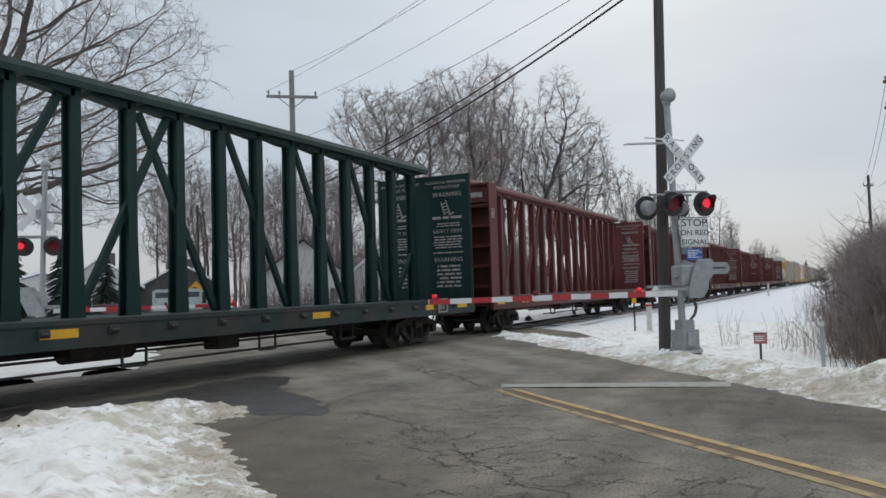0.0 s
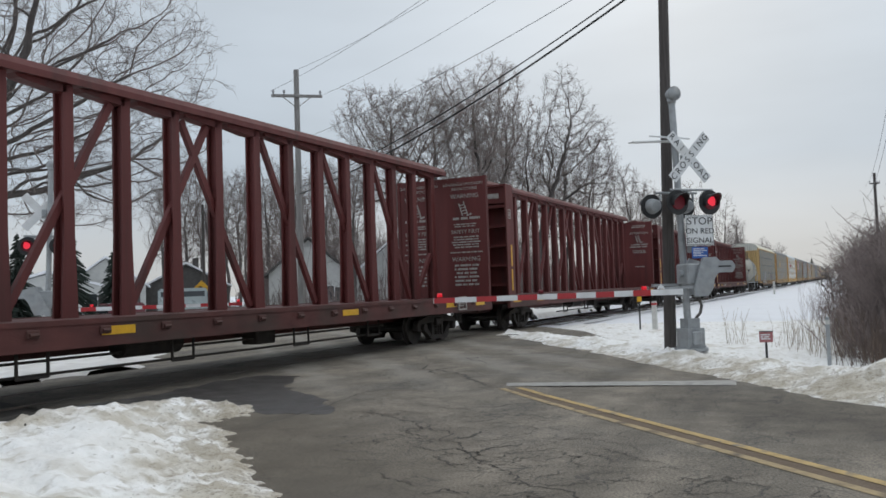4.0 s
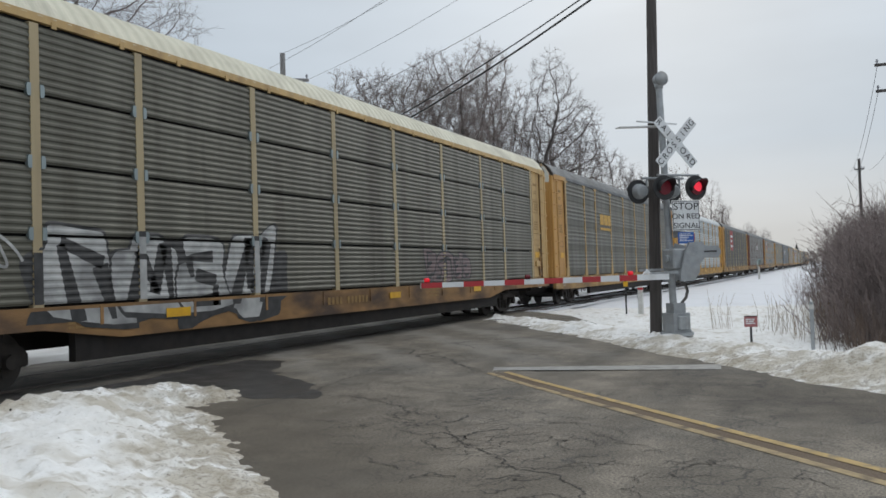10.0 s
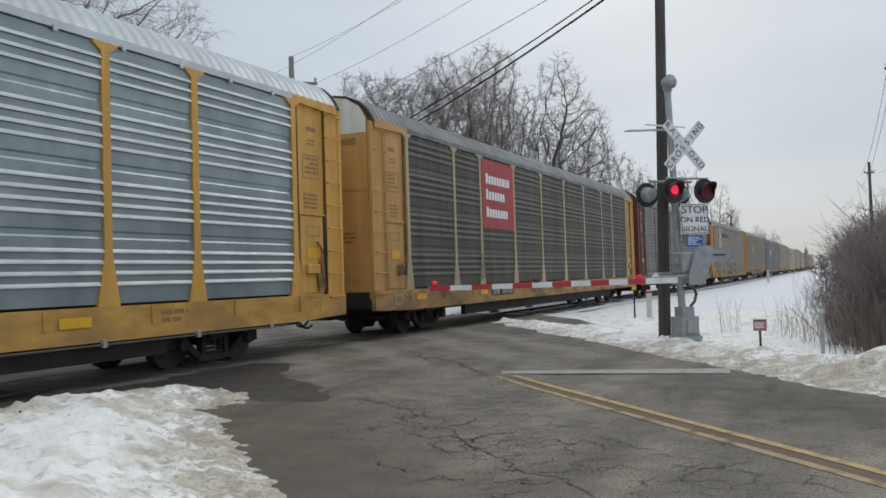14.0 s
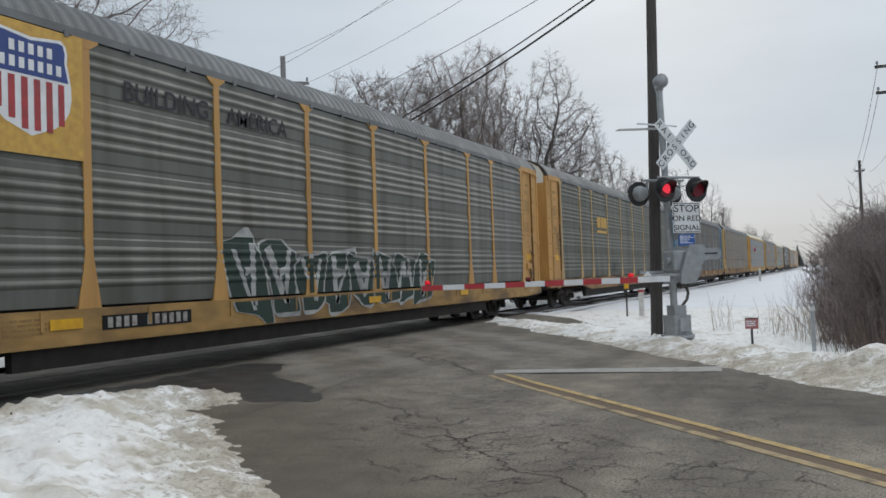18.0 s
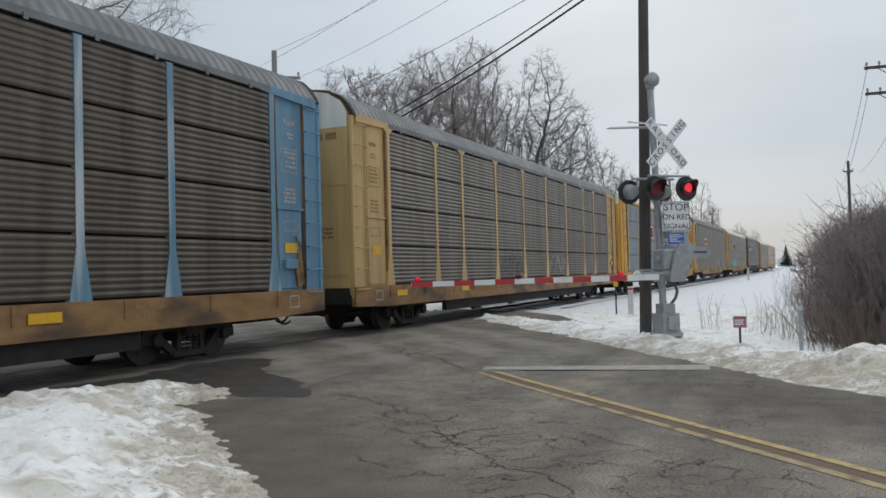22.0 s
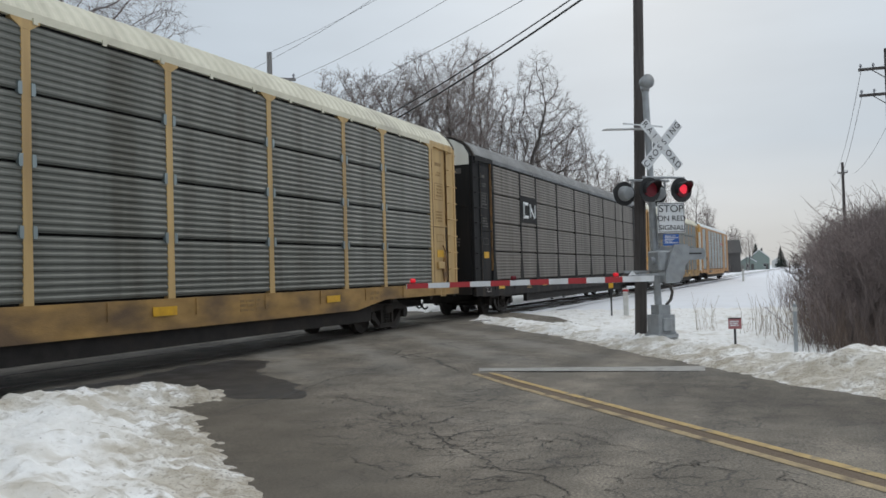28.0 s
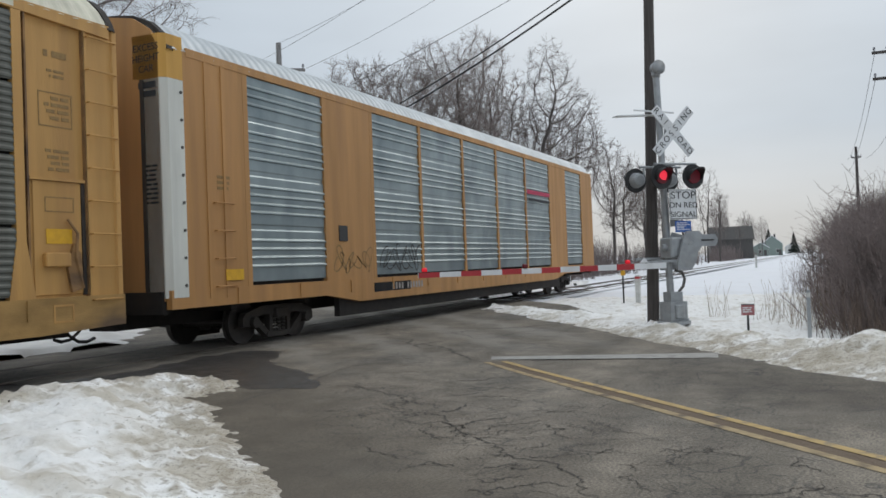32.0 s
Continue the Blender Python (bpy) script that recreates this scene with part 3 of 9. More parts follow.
crack([(15.6, 6.6), (17.3, 7.2)], 0.03, 8)
rnd = random.Random(5)
for i in range(190):
    # crazed surface: short cracks, most of them across the lane, thickest by the long crack
    if i < 120:
        s, o = rnd.uniform(-3.8, 3.5), rnd.gauss(-1.9, 0.8)
    else:
        s, o = rnd.uniform(-4.5, 11), rnd.uniform(-3.5, 3.2)
    p = C0 + U * s + N * o
    a = rnd.choice((rnd.gauss(-1.1, 0.25), rnd.gauss(-1.1, 0.3), rnd.gauss(0.77, 0.3)))
    pts = [p[:]]
    for k in range(rnd.randint(1, 4)):
        a += rnd.uniform(-0.5, 0.5)
        p = p + Vector((math.cos(a), math.sin(a))) * rnd.uniform(0.08, 0.3)
        pts.append(p[:])
    crack(pts, rnd.uniform(0.005, 0.012), i + 20, 0.1)
patch("wet_patch", [(8.9, 6.55), (9.1, 6.1), (10.0, 6.8), (10.6, 7.6), (11.3, 8.5), (12.5, 9.0), (12.3, 9.9), (11.0, 9.9), (9.0, 9.8), (6.0, 9.9), (7.5, 8.2), (8.7, 7.4)], WET, road, 0.0025,
      "dark wet patch on the asphalt", 3, 0.13)

# the railway
tagged(part("trackbed", prism(B(), [(9.85, -0.05), (10.1, 0.1), (12.9, 0.1), (13.2, -0.05)], -160, 19.0, "x"), BALLAST), "dark wet trackbed of the railway", "railway", kind="structure")
tagged(part("crossing_surface", prism(B(), [(10.0, 0.0), (10.2, 0.115), (10.62, 0.115), (10.62, 0.0)], 9.5, 23.4, "x"), ASPHALT), "asphalt at the level crossing beside the rail", "crossing", kind="structure")
tagged(part("crossing_middle", prism(B(), [(10.95, 0.0), (10.95, 0.115), (12.05, 0.115), (12.05, 0.0)], 9.5, 26, "x"), ASPHALT), "asphalt between the rails of the level crossing", "crossing", kind="structure")
tagged(part("crossing_far_side", prism(B(), [(12.35, 0.0), (12.35, 0.115), (13.1, 0.115), (13.6, 0.06), (13.6, 0.0)], 9.5, 26, "x"), ASPHALT), "asphalt beyond the far rail", "crossing", kind="structure")
bm = field(19.0, 420.0, 9.7, 13.3, 0.9, lambda x, y: 0.02 + 0.03 * fbm(x * 0.8, y * 1.3) + (0.03 if abs(y - 11.5) < 1.2 else 0))
tagged(part("snowy_trackbed", bm, SNOW, smooth=True), "snow-covered trackbed beside the rails", "railway", kind="structure")


def rail(y):
    bm = B()
    prism(bm, [(y - 0.07, -0.02), (y + 0.07, -0.02), (y + 0.065, 0.0), (y + 0.012, 0.02), (y + 0.012, 0.09), (y + 0.036, 0.1), (y + 0.034, 0.13), (y - 0.034, 0.13), (y - 0.036, 0.1),
               (y - 0.012, 0.09), (y - 0.012, 0.02), (y - 0.065, 0.0)], -160, 1200, "x")
    return tagged(part("rail", bm, RAIL_STEEL), "long rusty steel rail of the railway track", "rail", "rails of the track", "structure")


rail(11.5 - 0.755)
rail(11.5 + 0.755)
tie = None
for k in range(150):
    x = (-30 + k * 0.55) if k < 60 else 26.5 + (k - 60) * 0.55
    if tie is None:
        tie = part("tie", obox(B(), (0, 0, 0), (0.22, 2.5, 0.14), None, 0.012), TIE)
        tagged(tie, "dark wooden tie under the rails", "tie", "ties under the rails")
        tie.matrix_world = pose(x, 11.5, 0.035 if x < 9 else -0.02)
    elif not 9 < x < 26:
        copy_thing(tie, pose(x, 11.5, 0.035 if x < 9 else -0.018))


# ploughed banks along the road
def rim_dirt(m):
    """Brown road dirt along the banks' edges and dark specks."""
    n, l = m.node_tree.nodes, m.node_tree.links
    b = n["Principled BSDF"]
    col = b.inputs["Base Color"].links[0].from_socket
    co = n.new("ShaderNodeTexCoord")

    def ranged(x, a, b_, c, d):
        r = n.new("ShaderNodeMapRange")
        for i, v in enumerate((a, b_, c, d)):
            r.inputs[i + 1].default_value = v
        l.new(x, r.inputs[0])
        return r.outputs[0]

    def math2(op, x, y):
        q = n.new("ShaderNodeMath")
        q.operation = op
        l.new(x, q.inputs[0])
        if isinstance(y, float):
            q.inputs[1].default_value = y
        else:
            l.new(y, q.inputs[1])
        return q.outputs[0]
    dot = n.new("ShaderNodeVectorMath")
    dot.operation = "DOT_PRODUCT"
    dot.inputs[1].default_value = (N.x, N.y, 0)
    l.new(co.outputs["Object"], dot.inputs[0])
    across = math2("SUBTRACT", dot.outputs["Value"], C0.dot(N))
    sep = n.new("ShaderNodeSeparateXYZ")
    l.new(co.outputs["Object"], sep.inputs[0])
    left = math2("MAXIMUM", ranged(across, -5.9, -4.3, 0.0, 1.0), ranged(sep.outputs["Y"], 6.4, 8.6, 0.0, 0.9))
    left = math2("MULTIPLY", left, ranged(across, -0.5, 0.5, 1.0, 0.0))
    right = math2("MULTIPLY", ranged(across, 5.5, 4.0, 0.1, 0.88), ranged(across, -0.5, 0.5, 0.0, 1.0))
    rim = math2("MAXIMUM", left, right)
    out = col
    # wide grey-brown melt patches, smaller dirt between the lumps, grit
    for scale, lo, hi, tone, k, pull in ((1.5, 0.58, 0.76, (0.52, 0.47, 0.385, 1), 0.85, 0.24), (4.5, 0.62, 0.78, (0.4, 0.35, 0.27, 1), 0.75, 0.22),
                                         (17.0, 0.68, 0.8, (0.3, 0.255, 0.2, 1), 0.7, 0.19), (60.0, 0.7, 0.78, (0.12, 0.1, 0.08, 1), 0.85, 0.13)):
        nz = n.new("ShaderNodeTexNoise")
        nz.inputs["Scale"].default_value, nz.inputs["Detail"].default_value = scale, 5
        l.new(co.outputs["Object"], nz.inputs[0])
        f = ranged(math2("ADD", nz.outputs[0], math2("MULTIPLY", rim, pull)), lo, hi, 0.0, k)
        mx = n.new("ShaderNodeMixRGB")
        mx.inputs[2].default_value = tone
        l.new(f, mx.inputs[0])
        l.new(out, mx.inputs[1])
        out = mx.outputs[0]
    l.new(out, b.inputs["Base Color"])


rim_dirt(BANK_SNOW)


def bank_edge(s):
    """How far the right bank keeps from the centre line along the road."""
    return 3.2 + max(0.0, min(1.0, (s - 1.7) / 7.1)) * 0.95 + max(0.0, min(1.0, (s - 9) / 9)) * 0.2


def bank_right(x, y):
    p = Vector((x, y)) - C0
    s, o = p.dot(U), p.dot(N)
    edge = bank_edge(s) + 0.16 * fbm(s * 0.9, 3.0)
    d = o - edge
    if d < -0.3 or y > 10.0:
        return -0.2
    if d < 0:
        return road_z(y) - 0.02 + d * 0.3
    h = 0.3 * min(1, d / 1.1) ** 0.8 * (1 if d < 1.0 else max(0.14, 1 - (d - 1.0) / 1.5))
    h *= 1.0 if s < 16 else max(0.4, 1 - (s - 16) / 9)
    lump = 0.24 * math.exp(-((s - 1.6) ** 2) / 1.0 - ((o - 5.0) ** 2) / 0.7)
    return h * (0.8 + 0.5 * fbm(x * 0.9, y * 0.9, 2)) + lump + 0.06 * fbm(x * 3, y * 3, 4) * min(1, d * 2) + 0.035 * fbm(x * 8, y * 8, 8) - 0.02


def strip_keep(f):
    return lambda x, y: f(x, y) > -0.19


bm = field(8.0, 33.0, -7.0, 10.1, 0.11, lambda x, y: max(-0.12, bank_right(x, y)), strip_keep(bank_right))
tagged(part("snow_bank", bm, BANK_SNOW, smooth=True), "dirty ploughed snow bank along the road's edge", "snow bank", "snow banks", "structure")


def bank_left(x, y):
    p = Vector((x, y)) - C0
    s, o = p.dot(U), p.dot(N)
    edge = -4.0 - 0.12 * fbm(s * 0.9, 7.0)
    tip = -3.55 if abs(s - 4.4) < 0.6 else edge
    edge = max(edge, tip) if s < 5.2 else edge - (s - 4.7) * 1.35
    d = edge - o
    top = 9.55 + 0.2 * fbm(x * 0.8, 1.0) - y
    d = min(d, top, (math.hypot(x, y) - 1.1) * 0.5, (x + 14) * 0.5, (y + 9) * 0.5, (13.5 + o) * 0.4)
    if d < -0.25:
        return -0.2
    if d < 0:
        return road_z(y) - 0.02 + d * 0.3
    h = 0.38 * min(1, d / 1.7) ** 0.9 * (0.9 + 0.3 * fbm(x * 0.7, y * 0.7, 5)) + 0.06 * fbm(x * 2.2, y * 2.2, 6) * min(1, d * 2) + 0.055 * fbm(x * 5, y * 5, 9) * min(1, d * 2) + 0.024 * fbm(x * 14, y * 14, 3) * min(1, d * 4)
    return h - 0.02


bm = field(-14.0, 12.5, -9.0, 9.9, 0.085, lambda x, y: max(-0.12, bank_left(x, y)), strip_keep(bank_left))
tagged(part("snow_bank", bm, BANK_SNOW, smooth=True), "dirty melting snow bank with ragged edge by the road", "snow bank", "snow banks", "structure")


def bank_far(x, y):
    p = Vector((x, y)) - C0
    s, o = p.dot(U), p.dot(N)
    if y < 13.5 + 0.4 * fbm(x * 0.5, 0.3):
        return -0.2
    d = -4.9 - o if o < 0 else o - 4.9
    d += 0.5 * fbm(s * 0.5, 9.0)
    if d < 0:
        return -0.2
    return 0.25 * min(1, d / 1.2) * (0.8 + 0.5 * fbm(x * 0.5, y * 0.5, 3)) + 0.05 * fbm(x * 2, y * 2, 3)


bm = field(-6.0, 50.0, 13.0, 46.0, 0.4, bank_far, strip_keep(bank_far))
tagged(part("snow_bank", bm, PACKED, smooth=True), "grey packed snow on the far side of the crossing", "snow bank", "snow banks", "structure")
rnd = random.Random(9)
pebble = None
for i in range(18):
    x, y = rnd.uniform(4.2, 8.5), rnd.uniform(4.6, 9.0)
    if bank_left(x, y) < 0.1:
        continue
    m = pose(x, y, bank_left(x, y) + 0.004, rnd.uniform(0, 90), rnd.uniform(0, 90), rnd.uniform(0, 360))
    if pebble is None:
        bm = B()
        bmesh.ops.create_icosphere(bm, subdivisions=1, radius=0.014)
        for v in bm.verts:
            v.co *= rnd.uniform(0.6, 1.3)
        pebble = tagged(part("ice_lump", bm, CRACK), "small dark dirt lump lying on the snow", "dirt lump", "dirt lumps on the snow")
        pebble.matrix_world = m
    else:
        copy_thing(pebble, m @ Matrix.Scale(1, 4))

# ---- the train: shared running gear ----
SPEED, TRACK_Y, RAIL_Z = 17.9, 11.5, 0.13
NEAR = -1.57
MESHES = {}
SPINNERS = []


def shared(name, key, make, material, parent, label="", at=None, smooth=False):
    """A part on a mesh that is built once and shared."""
    if key not in MESHES:
        bm = B()
        make(bm)
        if smooth:
            for f in bm.faces:
                f.smooth = True
        me = bpy.data.meshes.new(name)
        bm.to_mesh(me)
        bm.free()
        me.materials.append(material)
        MESHES[key] = me
    ob = new(name, MESHES[key])
    ob.parent = parent
    if at is not None:
        ob.matrix_local = at
    return tagged(ob, label) if label else ob


def side_frame(y):
    """Cast side frame with its two window openings, springs between, bearing ends."""
    def make(bm):
        a, b = y - 0.07, y + 0.07
        prism(bm, [(-1.2, 0.52), (-1.12, 0.62), (-0.62, 0.74), (0.62, 0.74), (1.12, 0.62), (1.2, 0.52), (1.2, 0.36), (0.98, 0.34), (0.9, 0.5),
                   (0.6, 0.56), (-0.6, 0.56), (-0.9, 0.5), (-0.98, 0.34), (-1.2, 0.36)], a, b)
        prism(bm, [(-0.95, 0.5), (-0.78, 0.54), (-0.36, 0.2), (-0.42, 0.1)], a, b)
        prism(bm, [(0.95, 0.5), (0.78, 0.54), (0.36, 0.2), (0.42, 0.1)], a, b)
        box(bm, -0.46, 0.46, a - 0.02, b + 0.02, 0.1, 0.2)
        for x in (-0.3, 0.3):
            box(bm, x - 0.05, x + 0.05, a, b, 0.2, 0.58)
        for x in (-0.16, 0.0, 0.16):
            for k in range(4):
                rod(bm, (x, y, 0.21 + k * 0.07), (x, y, 0.255 + k * 0.07), 0.065, seg=8)
        for x in (-0.89, 0.89):
            rod(bm, (x, y - 0.16, 0.43), (x, y + 0.16, 0.43), 0.11, seg=12)
    return make


def bolster(bm):
    box(bm, -0.2, 0.2, -1.15, 1.15, 0.48, 0.68, 0.02)
    rod(bm, (0, 0, 0.66), (0, 0, 0.8), 0.2, seg=14)
    for x in (-0.5, 0.5):
        box(bm, x - 0.05, x + 0.05, -0.85, 0.85, 0.3, 0.42)


def wheelset(bm):
    rod(bm, (0, -1.05, 0), (0, 1.05, 0), 0.075, seg=10)
    for s in (-1, 1):
        rod(bm, (0, s * 0.69, 0), (0, s * 0.80, 0), 0.43, seg=28)
        rod(bm, (0, s * 0.66, 0), (0, s * 0.70, 0), 0.455, seg=28)
        rod(bm, (0, s * 0.78, 0), (0, s * 0.84, 0), 0.13, seg=12)
        for k in range(5):
            a = k * math.tau / 5
            rod(bm, (0.24 * math.cos(a), s * 0.795, 0.24 * math.sin(a)), (0.24 * math.cos(a), s * 0.815, 0.24 * math.sin(a)), 0.035, seg=6)


def truck(car, x, grey=False):
    t = shared("truck", "bolster", bolster, STEEL_DARK, car, at=pose(x, 0, 0))
    for y in (-1.0, 1.0):
        shared("side_frame", "sideframe%s%.0f" % (grey, y), side_frame(y), STEEL_GREY if grey else STEEL_DARK, t)
    for dx in (-0.89, 0.89):
        w = shared("wheelset", "wheelset", wheelset, WHEEL_STEEL, t, at=pose(dx, 0, 0.43))
        SPINNERS.append((w, car, x, dx))


def coupler(bm):
    box(bm, -0.55, 0.35, -0.1, 0.1, 0.75, 0.95, 0.02)
    prism(bm, [(0.3, -0.13), (0.52, -0.17), (0.66, -0.06), (0.62, 0.02), (0.5, 0.0), (0.52, 0.14), (0.36, 0.17)], 0.7, 1.0, "z")


def hose(bm):
    pts = [(0.0, -0.3, 0.72), (0.14, -0.3, 0.52), (0.34, -0.28, 0.4), (0.54, -0.26, 0.38), (0.7, -0.25, 0.43)]
    for a, b in zip(pts, pts[1:]):
        rod(bm, a, b, 0.028, seg=6)


def couplers(car, half):
    for s, rz in ((1, 0), (-1, 180)):
        shared("coupler", "coupler", coupler, STEEL_DARK, car, at=pose(s * half, 0, 0, 0, 0, rz))
        shared("air_hose", "hose", hose, BLACK, car, at=pose(s * half, 0, 0, 0, 0, rz))


def bars(bm, x0, x1, z0, z1, rows, y, seed=0, gap=0.45, ragged=0.35, lead=0.0):
    """Lines of lettering too small to read, as short plain bars."""
    rnd = random.Random(seed)
    h = (z1 - z0) / rows
    for r in range(rows):
        zt = z1 - r * h
        x, end = x0 + lead * rnd.random() * (x1 - x0), x1 - rnd.random() * ragged * (x1 - x0)
        while x < end - 0.03:
            w = min(rnd.uniform(1.2, 3.2) * h, end - x)
            box(bm, x, x + w, y - 0.004, y, zt - h * (1 - gap), zt)
            x += w + h * 0.4


def xbars(bm, y0, y1, z0, z1, rows, x, seed=0, gap=0.45, ragged=0.35):
    """The same on a face across the car."""
    rnd = random.Random(seed)
    h = (z1 - z0) / rows
    for r in range(rows):
        zt = z1 - r * h
        y, end = y0 + rnd.random() * ragged * 0.5 * (y1 - y0), y1 - rnd.random() * ragged * 0.5 * (y1 - y0)
        while y < end - 0.03:
            w = min(rnd.uniform(1.2, 3.2) * h, end - y)
            box(bm, x - 0.004, x, y, y + w, zt - h * (1 - gap), zt)
            y += w + h * 0.4


def writing(name, words, size, m, material, parent, label=""):
    """Lettering in the built-in font, centred at the pose m."""
    cu = bpy.data.curves.new(name, "FONT")
    cu.body, cu.size, cu.align_x, cu.align_y, cu.extrude = words, size, "CENTER", "CENTER", 0.002
    cu.materials.append(material)
    ob = new(name, cu)
    ob.parent = parent
    ob.matrix_local = m
    return tagged(ob, label) if label else ob


# ---- centre-beam flat cars ----
BEAM_HALF = 11.5                      # the plain bulkhead; the boxed one at the other end stands a little further in
BOX_IN, BOX_OUT = 10.47, 11.12


def beam_deck(bm):
    h = BEAM_HALF
    box(bm, -BOX_OUT, h, -1.55, 1.55, 1.13, 1.2)
    for s in (-1, 1):
        box(bm, -BOX_OUT, h, s * 1.55 - 0.05, s * 1.55 + 0.05, 0.8, 1.21)
        box(bm, -BOX_OUT, h, s * 1.59 - 0.03, s * 1.59 + 0.03, 1.14, 1.212)
    box(bm, -h + 0.6, h - 0.6, -0.35, 0.35, 0.62, 1.13)
    for k in range(-9, 10):
        box(bm, k * 1.2 - 0.06, k * 1.2 + 0.06, -1.5, 1.5, 0.92, 1.13)


def beam_winch(bm):
    box(bm, -0.1, 0.1, -1.63, -1.6, 0.98, 1.1, 0.01)
    rod(bm, (-0.07, -1.635, 1.03), (0.07, -1.635, 1.03), 0.03, seg=8)


def beam_posts(k):
    def make(bm):
        x = 10.65 - k * 1.2155
        out = [(x - 0.16, 1.2), (x + 0.16, 1.2), (x + 0.105, 2.6), (x + 0.1, 5.04), (x - 0.1, 5.04), (x - 0.105, 2.6)]
        prism(bm, out, -0.12, -0.08)
        prism(bm, out, 0.08, 0.12)
        box(bm, x - 0.03, x + 0.03, -0.08, 0.08, 1.2, 5.04)
    return make


def beam_chord(bm):
    prism(bm, [(-0.24, 5.03), (0.24, 5.03), (0.24, 5.14), (0.16, 5.26), (-0.16, 5.26), (-0.24, 5.14)], -BOX_IN - 0.1, BEAM_HALF - 0.12, "x")
    for k in range(18):
        x = 10.65 - k * 1.2155
        if k < 17:
            prism(bm, [(x - 0.3 if k % 2 else x - 0.12, 4.9), (x - 0.02, 4.9), (x - 0.02, 5.04), (x - 1.0, 5.04), (x - 0.9, 4.97)], -0.12, 0.12)


def beam_bulkhead(bm):
    h = BEAM_HALF
    box(bm, h - 0.06, h, -1.56, 1.56, 1.2, 4.95)


def box_bulkhead(bm):
    box(bm, BOX_IN, BOX_IN + 0.06, -1.5, 1.5, 1.2, 4.86)


def end_grab(x):
    def make(bm):
        pts = [(x, -1.3, 4.9), (x, -1.3, 5.06), (x, -0.4, 5.06), (x, -0.4, 4.9)]
        for a, b in zip(pts, pts[1:]):
            rod(bm, a, b, 0.016, seg=6)
    return make


def step_frame(bm):
    """Low pipe frames and brake rods hung below the deck."""
    for x in (-4.6, -1.7, 1.7, 4.6):
        for y in (-1.3,):
            rod(bm, (x, y, 0.95), (x, y, 0.42), 0.025, seg=6)
            rod(bm, (x + 0.5, y, 0.95), (x + 0.5, y, 0.42), 0.025, seg=6)
            rod(bm, (x, y, 0.43), (x + 0.5, y, 0.43), 0.025, seg=6)
    rod(bm, (-5.2, -1.2, 0.45), (5.4, -1.2, 0.45), 0.022, seg=6)
    rod(bm, (-6, -0.9, 0.62), (6, -0.9, 0.62), 0.022, seg=6)


def brake_tank(bm):
    rod(bm, (-2.4, -0.8, 0.72), (-1.1, -0.8, 0.72), 0.2, seg=14)


def brake_valve(bm):
    box(bm, 0.9, 1.5, -1.0, -0.6, 0.5, 0.9, 0.03)


def marker_strip(x):
    def make(bm):
        box(bm, x - 0.32, x + 0.32, -1.606, -1.60, 0.96, 1.09)
    return make


def corner_strips(bm):
    for z in (1.35, 2.15):
        box(bm, -BOX_OUT + 0.3, -BOX_OUT + 0.4, -1.572, -1.566, z, z + 0.7)


